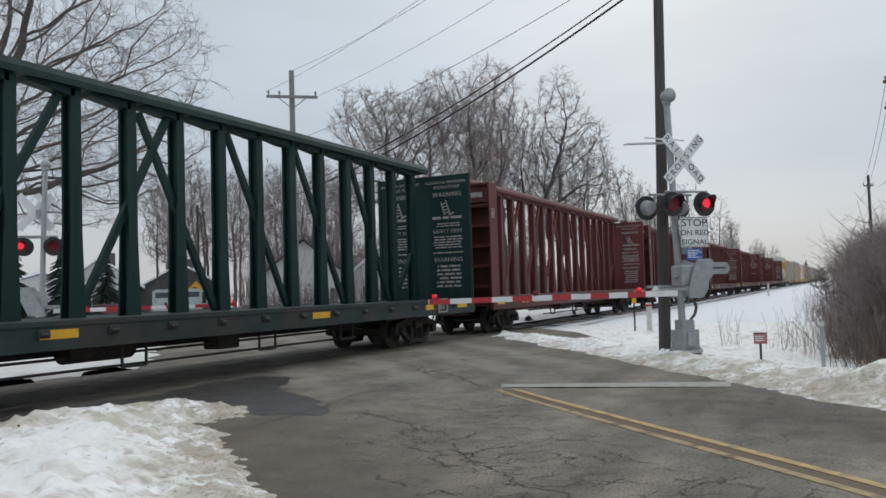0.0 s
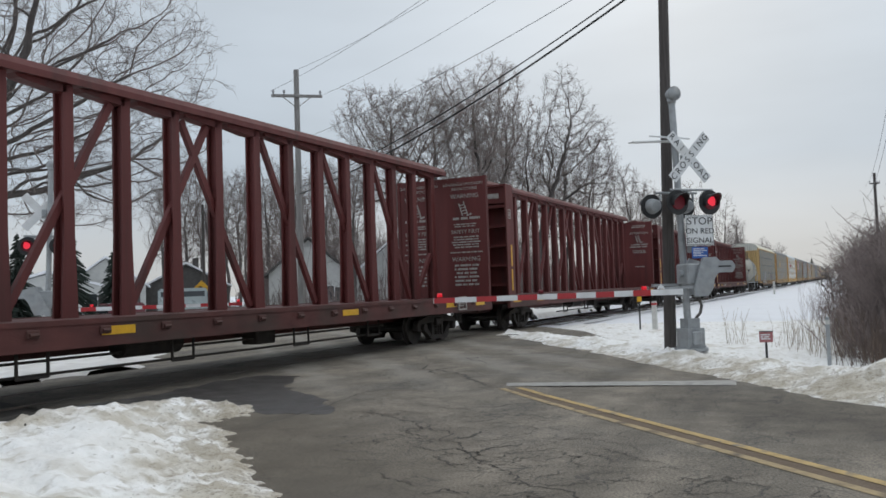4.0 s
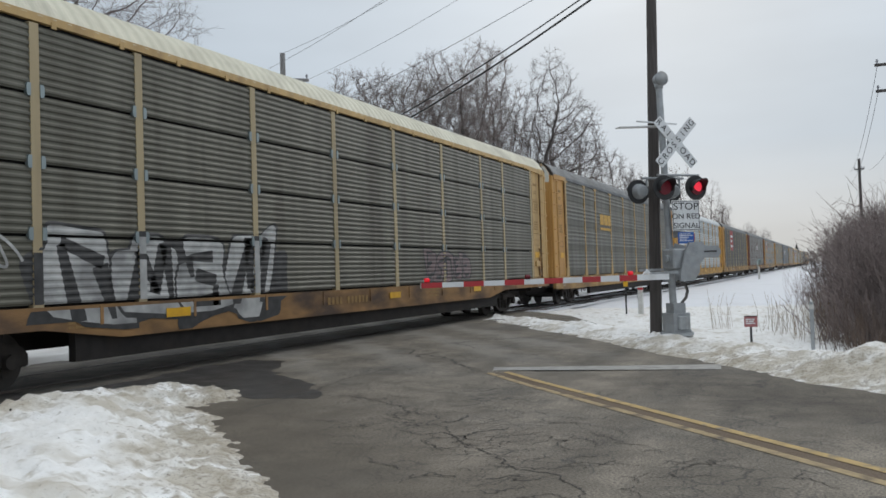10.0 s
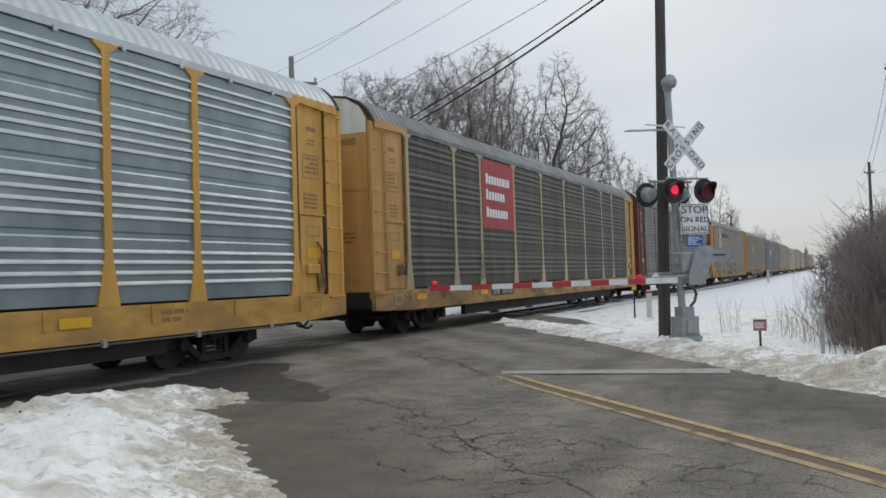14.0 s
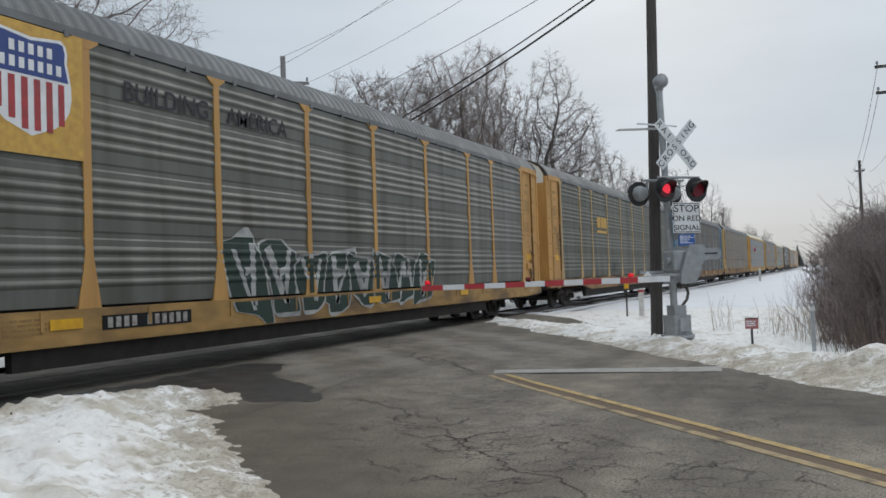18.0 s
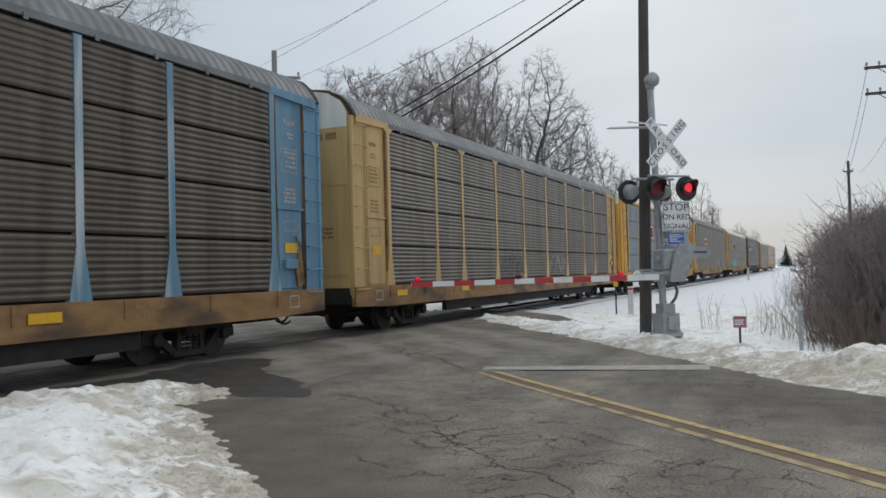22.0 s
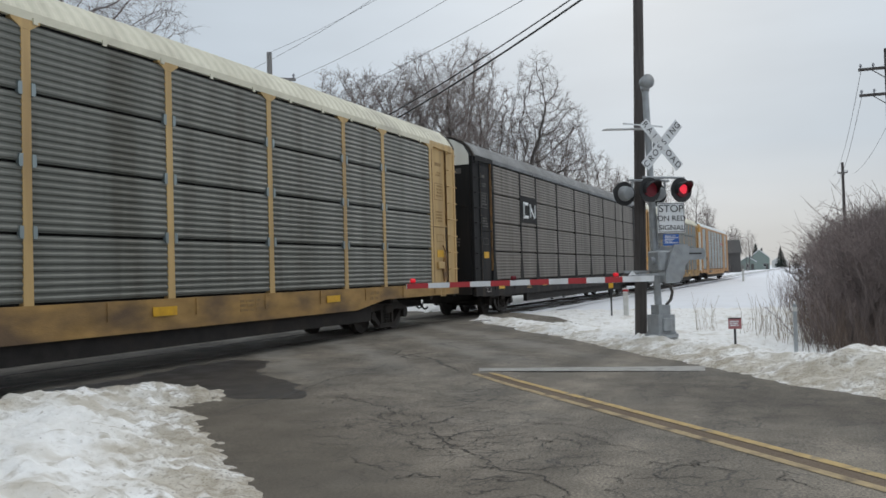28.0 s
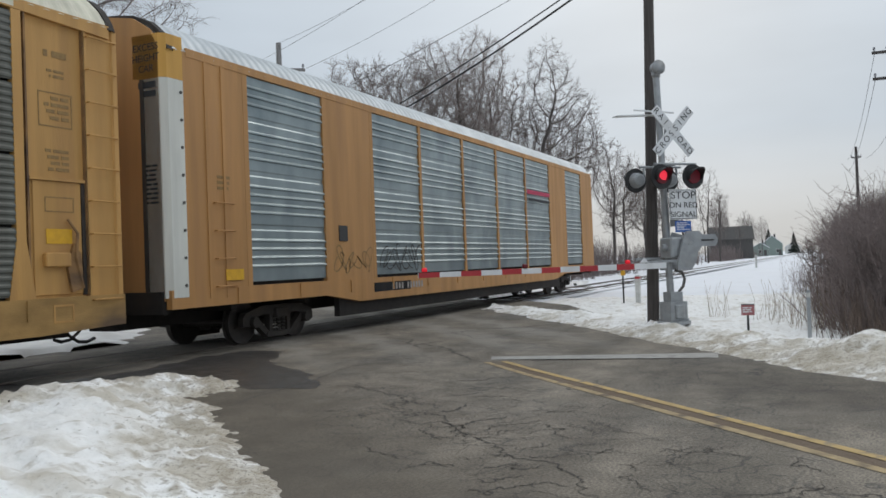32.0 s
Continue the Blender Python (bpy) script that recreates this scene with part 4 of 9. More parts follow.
def centre_beam_car(x0, x1, paint, tone, seed, amber=True):
    car = empty("centre_beam_flat_car", pose((x0 + x1) / 2, TRACK_Y, RAIL_Z),
                "empty %s centre-beam flat car with bulkheads on the railway" % tone, "freight car", "cars of the train")
    k = tone
    shared("deck", "deck" + k, beam_deck, DECK_GREEN if paint is BEAM_GREEN else DECK_RED, car)
    for i in range(-8, 9):
        shared("winch", "winch" + k, beam_winch, DECK_GREEN if paint is BEAM_GREEN else DECK_RED, car, at=pose(i * 1.22 + 0.3, 0, 0))
    for i in range(18):
        shared("post", "post%d%s" % (i, k), beam_posts(i), paint, car)
    shared("top_chord", "chord" + k, beam_chord, paint, car)
    for j, (a, b) in enumerate(((-0.04, 1.94), (2.39, 4.37), (4.79, 6.79), (7.24, 9.14), (0.68, -1.42), (-1.76, -3.86), (-4.2, -6.3), (-6.66, -8.76))):
        shared("diagonal_brace", "brace%d%s" % (j, k), lambda bm: beam(bm, (a, 0, 4.9), (b, 0, 1.25), 0.1, 0.13), paint, car)
    shared("diagonal_brace", "bracee" + k, lambda bm: beam(bm, (10.55, 0, 2.55), (9.5, 0, 1.25), 0.1, 0.13), paint, car)
    # the plain bulkhead with its notices on the side that faces the load
    h = BEAM_HALF
    b = shared("bulkhead", "bulk" + k, beam_bulkhead, paint, car)
    for y in (-1.56, 1.47):
        shared("corner_post", "bpost%.1f%s" % (y, k), lambda bm: box(bm, h - 0.09, h + 0.06, y, y + 0.09, 0.95, 4.96), paint, b)
    for z in (1.5, 2.4, 3.3, 4.2):
        shared("rib", "brib%.2f%s" % (z, k), lambda bm: box(bm, h, h + 0.09, -1.4, 1.4, z, z + 0.14), paint, b)
    shared("grab_iron", "graba" + k, end_grab(h - 0.02), LETTER_WHITE, b, "white grab iron on the bulkhead's top")
    xf = h - 0.064
    french = seed in (5, 6)
    for side, yc in ((0, -0.82), (1, 0.82)):
        words = (("ATTENTION", 0.19, 4.3),) if french else (("LOADING & UNLOADING", 0.125, 4.74), ("INSTRUCTIONS", 0.125, 4.59), ("WARNING", 0.2, 4.36), ("SAFETY FIRST", 0.165, 3.24), ("WARNING", 0.2, 2.38))
        for w, size, z in words:
            writing("stencilled_word", w, size, pose(xf - 0.004, yc, z, 90, 0, -90), LETTER_WHITE, b, "white stencilled words on the bulkhead")
        rows = ((4.58, 4.76, 2, 0.45), (3.42, 3.68, 2, 0.55), (3.12, 3.32, 3, 0.4), (2.3, 2.4, 1, 0.3)) if french else ((3.55, 3.7, 1, 0.52), (3.36, 3.5, 2, 0.42), (2.7, 3.1, 5, 0.5), (2.54, 2.62, 1, 0.56), (1.5, 2.22, 6, 0.42))
        for q, (z0, z1, n, half) in enumerate(rows):
            shared("stencilled_line", "bline%d%d%d%s" % (seed, side, q, k), lambda bm: xbars(bm, yc - half, yc + half, z0, z1, n, xf, seed * 7 + q + side, 0.5, 0.2), LETTER_WHITE, b, "short white stencilled bars")

        def ladder_mark(bm):
            for a in range(4):
                beam(bm, (xf - 0.004, yc - 0.07 + a * 0.03, 3.83 + a * 0.09), (xf - 0.004, yc + 0.1 + a * 0.03, 3.8 + a * 0.09), 0.008, 0.03)
            beam(bm, (xf - 0.004, yc - 0.1, 3.76), (xf - 0.004, yc + 0.04, 4.2), 0.008, 0.035)
            beam(bm, (xf - 0.004, yc + 0.08, 3.74), (xf - 0.004, yc + 0.2, 4.14), 0.008, 0.035)
            beam(bm, (xf - 0.004, yc - 0.22, 3.8), (xf - 0.004, yc - 0.06, 3.74), 0.008, 0.05)
        shared("pictogram", "bpict%d%s" % (side, k), ladder_mark, LETTER_WHITE, b, "white ladder pictogram")
    # the boxed bulkhead at the other end: deep side plates with ribs between
    m = pose(0, 0, 0, 0, 0, 180)
    e = shared("bulkhead", "xbulk" + k, box_bulkhead, paint, car, at=m)
    for y in (-1.56, 1.5):
        shared("side_plate", "xside%.1f%s" % (y, k), lambda bm: box(bm, BOX_IN, BOX_OUT, y, y + 0.06, 0.95, 4.86, 0.012), paint, e)
    shared("head_plate", "xhead" + k, lambda bm: box(bm, BOX_IN, BOX_OUT - 0.1, -1.5, 1.5, 4.8, 4.86), paint, e)
    for z in (1.5, 2.15, 2.8, 3.45, 4.1):
        shared("rib", "xrib%.2f%s" % (z, k), lambda bm: box(bm, BOX_IN + 0.06, BOX_IN + 0.42, -1.5, 1.5, z, z + 0.1), paint, e)
    for y in (-0.5, 0.5):
        shared("stiffener", "xstiff%.1f%s" % (y, k), lambda bm: box(bm, BOX_IN + 0.06, BOX_IN + 0.3, y - 0.05, y + 0.05, 1.2, 4.8), paint, e)
    shared("name_board", "xboard" + k, lambda bm: box(bm, BOX_IN + 0.4, BOX_IN + 0.43, -1.5, 1.5, 4.25, 4.8), paint, e)
    shared("grab_iron", "grabx" + k, end_grab(BOX_OUT - 0.12), LETTER_WHITE, e, "white grab iron on the bulkhead's top")
    shared("edge_mark", "xmark" + k, lambda bm: [box(bm, a, b_, -1.568, -1.562, c_, d) for a, b_, c_, d in ((-10.98, -10.74, 3.72, 3.75), (-10.98, -10.74, 3.99, 4.02), (-10.98, -10.95, 3.75, 3.99), (-10.77, -10.74, 3.75, 3.99), (-10.9, -10.82, 3.8, 3.94))],
           LETTER_WHITE, car, "small white framed mark on the side plate")
    shared("stencilled_number", "number%d%s" % (seed, k), lambda bm: xbars(bm, -1.25, -0.5, 4.4, 4.58, 1, -BOX_IN - 0.434, seed + 5, 0.1, 0.1), LETTER_WHITE, car, "short white stencilled bars on the end bulkhead")
    shared("stencilled_number", "deckno%d%s" % (seed, k), lambda bm: bars(bm, -7.2, -5.6, 0.93, 1.1, 1, -1.604, seed + 8, 0.1, 0.1), LETTER_WHITE, car, "white stencilled bars on the deck edge")
    if amber:
        shared("reflector_strip", "strips" + k, corner_strips, YELLOW_TAPE, car, "upright yellow reflector strips on the corner post")
    for x in (-10.5, -8.2, -3.1, 3.4, 8.6, 10.6):
        shared("reflector", "mark%.1f" % x, marker_strip(x), YELLOW_TAPE, car, "yellow reflector on the deck edge")
    shared("step_frame", "stepframe", step_frame, STEEL_DARK, car)
    shared("brake_tank", "braketank", brake_tank, STEEL_DARK, car)
    shared("brake_valve", "brakevalve", brake_valve, STEEL_DARK, car)

    def placard(bm):
        for z0, z1 in ((0.86, 0.9), (1.2, 1.24)):
            box(bm, 9.0, 9.55, -1.64, -1.61, z0, z1)
        for x0, x1 in ((9.0, 9.04), (9.51, 9.55)):
            box(bm, x0, x1, -1.64, -1.61, 0.86, 1.24)
        bars(bm, 9.08, 9.5, 0.94, 1.16, 4, -1.615, 3)
    shared("placard_frame", "placard", placard, LETTER_WHITE, car, "small white framed placard")
    for x in (-8.75, 8.75):
        truck(car, x)
    couplers(car, 11.55)
    return car


# ---- the tank car ----
def tank_shell(bm):
    prof, n = [], 40
    L, r = 5.95, 1.48
    for i in range(9):
        a = math.pi / 2 * i / 8
        prof.append((-L - 0.0 + 0.0 - 0.62 * math.cos(a) + 0.62, r * math.sin(a)))
    for x in (-3.9, -1.3, 1.3, 3.9):
        prof += [(x - 0.01, r), (x, r + 0.006), (x + 0.01, r)]
    prof += [(-x, y) for x, y in reversed(prof[:9])]
    rings = []
    for x, y in prof:
        if y < 1e-4:
            rings.append([bm.verts.new((x, 0, 2.5))])
        else:
            rings.append([bm.verts.new((x, y * math.cos(k * math.tau / n), 2.5 + y * math.sin(k * math.tau / n))) for k in range(n)])
    for a, b in zip(rings, rings[1:]):
        for k in range(n):
            q = [a[k % len(a)], a[(k + 1) % len(a)], b[(k + 1) % len(b)], b[k % len(b)]]
            bm.faces.new(list(dict.fromkeys(q)))
    bmesh.ops.recalc_face_normals(bm, faces=bm.faces)


def tank_car(x0, x1):
    car = empty("tank_car", pose((x0 + x1) / 2, TRACK_Y, RAIL_Z), "grey-green steel tank car with yellow reflector strips on the railway",
                "freight car", "cars of the train")
    part("tank_shell", (lambda bm: (tank_shell(bm), bm)[1])(B()), TANK_GREY, car, smooth=True)
    for s in (-1, 1):
        bm = B()
        prism(bm, [(s * 5.75, 0.85), (s * 5.75, 1.35), (s * 5.2, 1.35), (s * 2.6, 1.05), (s * 2.6, 0.85)], -0.5, 0.5)
        for y in (-1.25, 1.25):
            prism(bm, [(s * 3.72, 1.05), (s * 3.72, 1.86), (s * 3.9, 1.86), (s * 4.2, 1.3), (s * 4.2, 1.05)], y - 0.02, y + 0.02)
            box(bm, min(s * 3.68, s * 3.72), max(s * 3.68, s * 3.72), min(y * 0.55, y + 0.06 * y), max(y * 0.55, y + 0.06 * y), 1.05, 1.84)
        part("saddle", bm, TANK_GREY, car)
    for s in (-1, 1):
        bm = B()
        box(bm, s * 6.5 if s < 0 else 4.2, -4.2 if s < 0 else 6.5, -1.5, 1.5, 1.0, 1.06)
        box(bm, s * 6.55 - 0.05, s * 6.55 + 0.05, -1.5, 1.5, 0.9, 1.12)
        part("end_platform", bm, STEEL_GREY, car)
    bm = B()
    rod(bm, (-4.2, -1.5, 1.05), (4.4, -1.5, 1.05), 0.035)
    rod(bm, (-4.2, 1.5, 1.05), (4.4, 1.5, 1.05), 0.035)
    for x in (-2.3, 1.2, 2.8):
        rod(bm, (x - 0.35, -1.22, 1.45), (x, -1.5, 1.05), 0.025, seg=6)
    part("side_rail", bm, ALU, car, "light grey running pipe along the frame")
    for s in (-1, 1):
        bm = B()
        pts = [(s * 5.2, -1.5, 1.05), (s * 5.2, -1.5, 2.2), (s * 5.35, -1.5, 2.32), (s * 6.45, -1.45, 2.32), (s * 6.6, -1.2, 2.32), (s * 6.6, 0.9, 2.32)]
        for a, b in zip(pts, pts[1:]):
            rod(bm, a, b, 0.03, seg=8)
        rod(bm, (s * 6.45, -1.48, 1.9), (s * 5.2, -1.5, 1.06), 0.022, seg=6)
        pts = [(s * 5.05, -1.5, 1.02), (s * 5.05, -1.5, 0.4), (s * 5.55, -1.5, 0.4), (s * 5.55, -1.5, 1.02)]
        for a, b in zip(pts, pts[1:]):
            rod(bm, a, b, 0.022, seg=6)
        part("handrail", bm, ALU, car)
    bm = B()
    for dx in (0.0, 0.42):
        pts = [(1.1 + dx, -1.56, 0.3), (1.1 + dx, -1.56, 2.7), (1.1 + dx, -1.4, 3.4), (1.1 + dx, -0.95, 3.95)]
        for a, b in zip(pts, pts[1:]):
            rod(bm, a, b, 0.024, seg=6)
    for k in range(9):
        z = 0.32 + k * 0.4
        y = -1.56 if z < 2.75 else -1.56 + (z - 2.75) * 0.34
        rod(bm, (1.1, y, z), (1.52, y, z), 0.02, seg=6)
    part("ladder", bm, ALU, car)
    bm = B()
    for z in (4.15, 4.6):
        for a, b in zip([(-0.35, -0.9), (1.7, -0.9), (1.7, 0.9), (-0.35, 0.9), (-0.35, -0.9)], [(1.7, -0.9), (1.7, 0.9), (-0.35, 0.9), (-0.35, -0.9), (-0.35, -0.9)]):
            if a != b and not (z < 4.4 and a[1] == b[1] == -0.9):
                rod(bm, (*a, z), (*b, z), 0.026, seg=6)
    for x, y in ((-0.35, -0.9), (0.7, -0.9), (1.7, -0.9), (-0.35, 0.9), (1.7, 0.9)):
        rod(bm, (x, y, 3.55), (x, y, 4.6), 0.03, seg=6)
    part("platform_railing", bm, STEEL_GREY, car)
    bm = B()
    box(bm, -0.6, 1.8, -0.95, -0.6, 3.78, 3.83)
    box(bm, -0.6, 1.8, 0.6, 0.95, 3.78, 3.83)
    part("walkway", bm, STEEL_DARK, car)
    bm = B()
    rod(bm, (0.2, 0, 3.9), (0.2, 0, 4.12), 0.25, seg=18)
    bmesh.ops.create_uvsphere(bm, u_segments=18, v_segments=10, radius=0.25, matrix=Matrix.Translation((0.2, 0, 4.14)))
    part("dome", bm, TANK_GREY, car, smooth=True)
    part("safety_valve", rod(rod(B(), (-0.35, 0, 3.9), (-0.35, 0, 4.22), 0.1, seg=12), (-0.35, 0, 4.22), (-0.35, 0, 4.4), 0.05, seg=10), STEEL_GREY, car)
    for x, z0, z1 in ((-5.02, 1.85, 2.85), (-2.57, 2.0, 2.55), (0.35, 2.05, 2.6), (3.1, 2.1, 2.65), (5.4, 2.0, 2.9)):
        bm = B()
        vs = []
        for k in range(9):
            z = z0 + (z1 - z0) * k / 8
            rr = 1.488 if abs(x) < 5.3 else 1.45
            y = -math.sqrt(max(0.01, rr ** 2 - (z - 2.5) ** 2))
            vs.append((bm.verts.new((x - 0.05, y, z)), bm.verts.new((x + 0.05, y, z))))
        for a, b in zip(vs, vs[1:]):
            bm.faces.new((a[0], a[1], b[1], b[0]))
        part("reflector_strip", bm, YELLOW_TAPE, car, "upright yellow reflector strip on the shell")
    bm = B()
    x = -4.86
    for k, w in enumerate((0.2, 0.2, 0.2, 0.2, 0.0, 0.17, 0.17, 0.17, 0.17, 0.17)):
        if w:
            box(bm, x, x + w * 0.84, -1.498, -1.492, 2.3, 2.56)
        x += w + 0.02 if w else 0.13
    part("stencilled_number", bm, LETTER_BLACK, car, "row of dark stencilled bars on the shell")
    for x0, x1, z0, z1, n, sd in ((-4.86, -3.2, 2.02, 2.22, 2, 12), (-2.1, -1.2, 2.45, 2.56, 2, 13), (2.3, 3.0, 2.35, 2.55, 3, 14), (3.9, 4.9, 2.3, 2.55, 2, 15)):
        bm = B()
        bars(bm, x0, x1, z0, z1, n, -1.494, sd)
        part("stencilled_text", bm, LETTER_BLACK, car, "small dark stencilled bars on the shell")
    bm = B()
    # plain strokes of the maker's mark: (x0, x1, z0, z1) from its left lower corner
    for x0, x1, z0, z1 in ((0.0, 0.5, 0.44, 0.56), (0.17, 0.33, 0.0, 0.44), (0.56, 0.68, 0.0, 0.56), (0.68, 0.92, 0.26, 0.38), (0.82, 0.94, 0.0, 0.26), (1.04, 1.16, 0.0, 0.38), (1.04, 1.16, 0.45, 0.55),
                           (1.26, 1.37, 0.0, 0.38), (1.37, 1.6, 0.0, 0.09), (1.37, 1.6, 0.15, 0.23), (1.37, 1.6, 0.3, 0.38), (1.7, 1.82, 0.0, 0.56), (1.92, 2.03, 0.0, 0.38), (2.03, 2.26, 0.0, 0.09),
                           (2.03, 2.26, 0.15, 0.23), (2.03, 2.26, 0.3, 0.38)):
        vs = []
        for q in range(4):
            z = 2.84 + z0 + (z1 - z0) * q / 3
            y = -math.sqrt(1.488 ** 2 - (z - 2.5) ** 2)
            vs.append((bm.verts.new((2.8 + x0, y, z)), bm.verts.new((2.8 + x1, y, z))))
        for a, b in zip(vs, vs[1:]):
            bm.faces.new((a[0], a[1], b[1], b[0]))
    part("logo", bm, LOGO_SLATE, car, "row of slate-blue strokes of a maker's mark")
    bm = B()
    box(bm, 4.25, 4.6, -1.493, -1.487, 2.2, 2.5)
    part("placard", bm, LETTER_BLACK, car)
    bm = B()
    rod(bm, (-1.6, -0.5, 0.85), (-0.6, -0.5, 0.85), 0.17, seg=12)
    rod(bm, (-0.4, 0, 1.05), (-0.4, 0, 0.55), 0.1, seg=10)
    rod(bm, (-0.4, 0, 0.55), (-0.4, 0, 0.38), 0.04, seg=8)
    for x in (-2.2, -1.2, 0.3, 0.9):
        rod(bm, (x, -1.0, 1.02), (x, -1.0, 0.68), 0.03, seg=6)
    rod(bm, (-3, -0.7, 0.75), (3, -0.7, 0.75), 0.025, seg=6)
    part("outlet_and_brake_gear", bm, STEEL_DARK, car)
    for x in (-4.35, 4.35):
        truck(car, x, True)
    couplers(car, 6.1)
    return car


# ---- enclosed auto-carriers ----
RACK_HALF = 13.72
POSTS = (-11.93, -9.07, -7.15, -4.25, -1.4, 1.4, 4.25, 7.15, 9.07, 11.93)
ZB, ZT = 1.2, 5.2


def profile(kind, z0, z1):
    """Outline of a pressed side sheet from bottom to top: (z, how far it stands out)."""
    pts = [(z0, 0.0)]
    if kind == "fine":
        n = max(3, round((z1 - z0) / 0.1))
        h = (z1 - z0) / n
        for i in range(n):
            a = z0 + i * h
            pts += [(a + 0.1 * h, 0.0), (a + 0.26 * h, 0.015), (a + 0.55 * h, 0.015), (a + 0.8 * h, 0.0)]
    else:
        ribs, pitch, flat, out = (4, 0.165, 0.54, 0.034) if kind == "bold" else (4, 0.165, 0.54, 0.024)
        z = z0 + 0.26
        while z + ribs * pitch < z1 + 0.1:
            for i in range(ribs):
                a = z + i * pitch
                if a + 0.13 > z1:
                    break
                if kind == "bold":
                    pts += [(a, 0.0), (a + 0.01, out), (a + 0.034, out), (a + 0.072, 0.0)]
                else:
                    pts += [(a, 0.0), (a + 0.025, out * 0.55), (a + 0.05, out), (a + 0.075, out), (a + 0.1, out * 0.55), (a + 0.125, 0.0)]
            z += (ribs - 1) * pitch + flat
            b = z - flat / 2 - 0.05
            if b + 0.14 < z1 and b > pts[-1][0] + 0.02:
                pts += [(b, 0.0), (b + 0.03, -0.014), (b + 0.1, -0.014), (b + 0.13, 0.0)]
    if z1 > pts[-1][0] + 1e-4:
        pts.append((z1, 0.0))
    return pts


SET_BACK = {"fine": 0.006, "medium": 0.012, "bold": 0.022}     # how far the flats of each kind lie behind the side


def sheet(kind, x0, x1, z0, z1):
    def make(bm):
        rows = [(bm.verts.new((x0, NEAR + SET_BACK[kind] - d, z)), bm.verts.new((x1, NEAR + SET_BACK[kind] - d, z))) for z, d in profile(kind, z0, z1)]
        for a, b in zip(rows, rows[1:]):
            f = bm.faces.new((a[0], a[1], b[1], b[0]))
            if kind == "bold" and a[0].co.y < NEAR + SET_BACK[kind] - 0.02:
                f.material_index = 1     # the crests and upper slopes of the ribs, in the lit copy of the sheet
        ends = [(bm.verts.new((x0, NEAR + 0.06, z0)), bm.verts.new((x1, NEAR + 0.06, z0))), (bm.verts.new((x0, NEAR + 0.07, z1)), bm.verts.new((x1, NEAR + 0.07, z1)))]
        bm.faces.new((ends[0][0], ends[0][1], rows[0][1], rows[0][0]))
        bm.faces.new((rows[-1][0], rows[-1][1], ends[1][1], ends[1][0]))
    return make


def lit_ribs(o):
    """The second surface of a bold sheet: a lit copy that paints sky light on the ribs."""
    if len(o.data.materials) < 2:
        o.data.materials.append(GALV_LIT_RIB)


def rack_post(x, cap, flare, w=0.15):
    def make(bm):
        y0, y1 = NEAR - 0.013, NEAR + 0.08
        f = 0.21 if flare else w / 2 + 0.01
        prism(bm, [(x - f, ZB - 0.03), (x + f, ZB - 0.03), (x + w / 2, ZB + 0.78), (x + w / 2, ZT - 0.05), (x - w / 2, ZT - 0.05), (x - w / 2, ZB + 0.78)], y0, y1)
        if cap:
            prism(bm, [(x - w / 2, ZT - 0.16), (x + w / 2, ZT - 0.16), (x + 0.24, ZT - 0.05), (x + 0.24, ZT + 0.04), (x - 0.24, ZT + 0.04), (x - 0.24, ZT - 0.05)], y0 - 0.004, y1)
    return make


def bracket_clip(bm):
    prism(bm, [(-0.035, -0.09), (0.02, -0.09), (0.035, -0.05), (0.035, 0.05), (0.02, 0.09), (-0.035, 0.09)], NEAR - 0.03, NEAR + 0.03)


def rack_sill(fish):
    def make(bm):
        h = RACK_HALF
        if fish:
            out = [(-h, 1.18), (-h, 0.86), (-9.0, 0.86), (-7.6, 0.66), (7.6, 0.66), (9.0, 0.86), (h, 0.86), (h, 1.18)]
        else:
            out = [(-h, 1.18), (-h, 0.72), (-12.2, 0.66), (12.2, 0.66), (h, 0.72), (h, 1.18)]
        prism(bm, out, NEAR - 0.02, NEAR + 0.1)
        for a in range(-12, 13, 2):
            box(bm, a - 0.03, a + 0.03, NEAR - 0.04, NEAR - 0.02, 0.88, 1.16)
    return make


def rack_frame(bm):
    h = RACK_HALF
    box(bm, -h, h, -1.46, 1.46, 1.04, 1.14)
    box(bm, -h, h, -0.32, 0.32, 0.5, 1.04)
    # dark skirt added below the sill to stand in for the shade there
    box(bm, -8.4, 8.4, -1.5, -1.36, 0.36, 0.8)
    for k in range(-5, 6):
        box(bm, k * 2.4 - 0.07, k * 2.4 + 0.07, -1.46, 1.46, 0.74, 1.04)
    for s in (-1, 1):
        box(bm, s * h - 0.08, s * h + 0.08, -1.45, 1.45, 0.78, 1.16)


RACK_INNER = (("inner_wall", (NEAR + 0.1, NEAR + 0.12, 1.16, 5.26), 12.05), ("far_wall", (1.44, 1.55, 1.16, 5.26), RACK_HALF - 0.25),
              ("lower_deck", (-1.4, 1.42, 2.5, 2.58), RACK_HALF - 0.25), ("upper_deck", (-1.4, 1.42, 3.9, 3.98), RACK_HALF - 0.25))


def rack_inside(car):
    """The decks and the plain walls inside, near-black: their shade is put into the colour."""
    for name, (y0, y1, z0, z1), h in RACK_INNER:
        shared(name, "r" + name, lambda bm: box(bm, -h, h, y0, y1, z0, z1), SHADE_INSIDE, car)


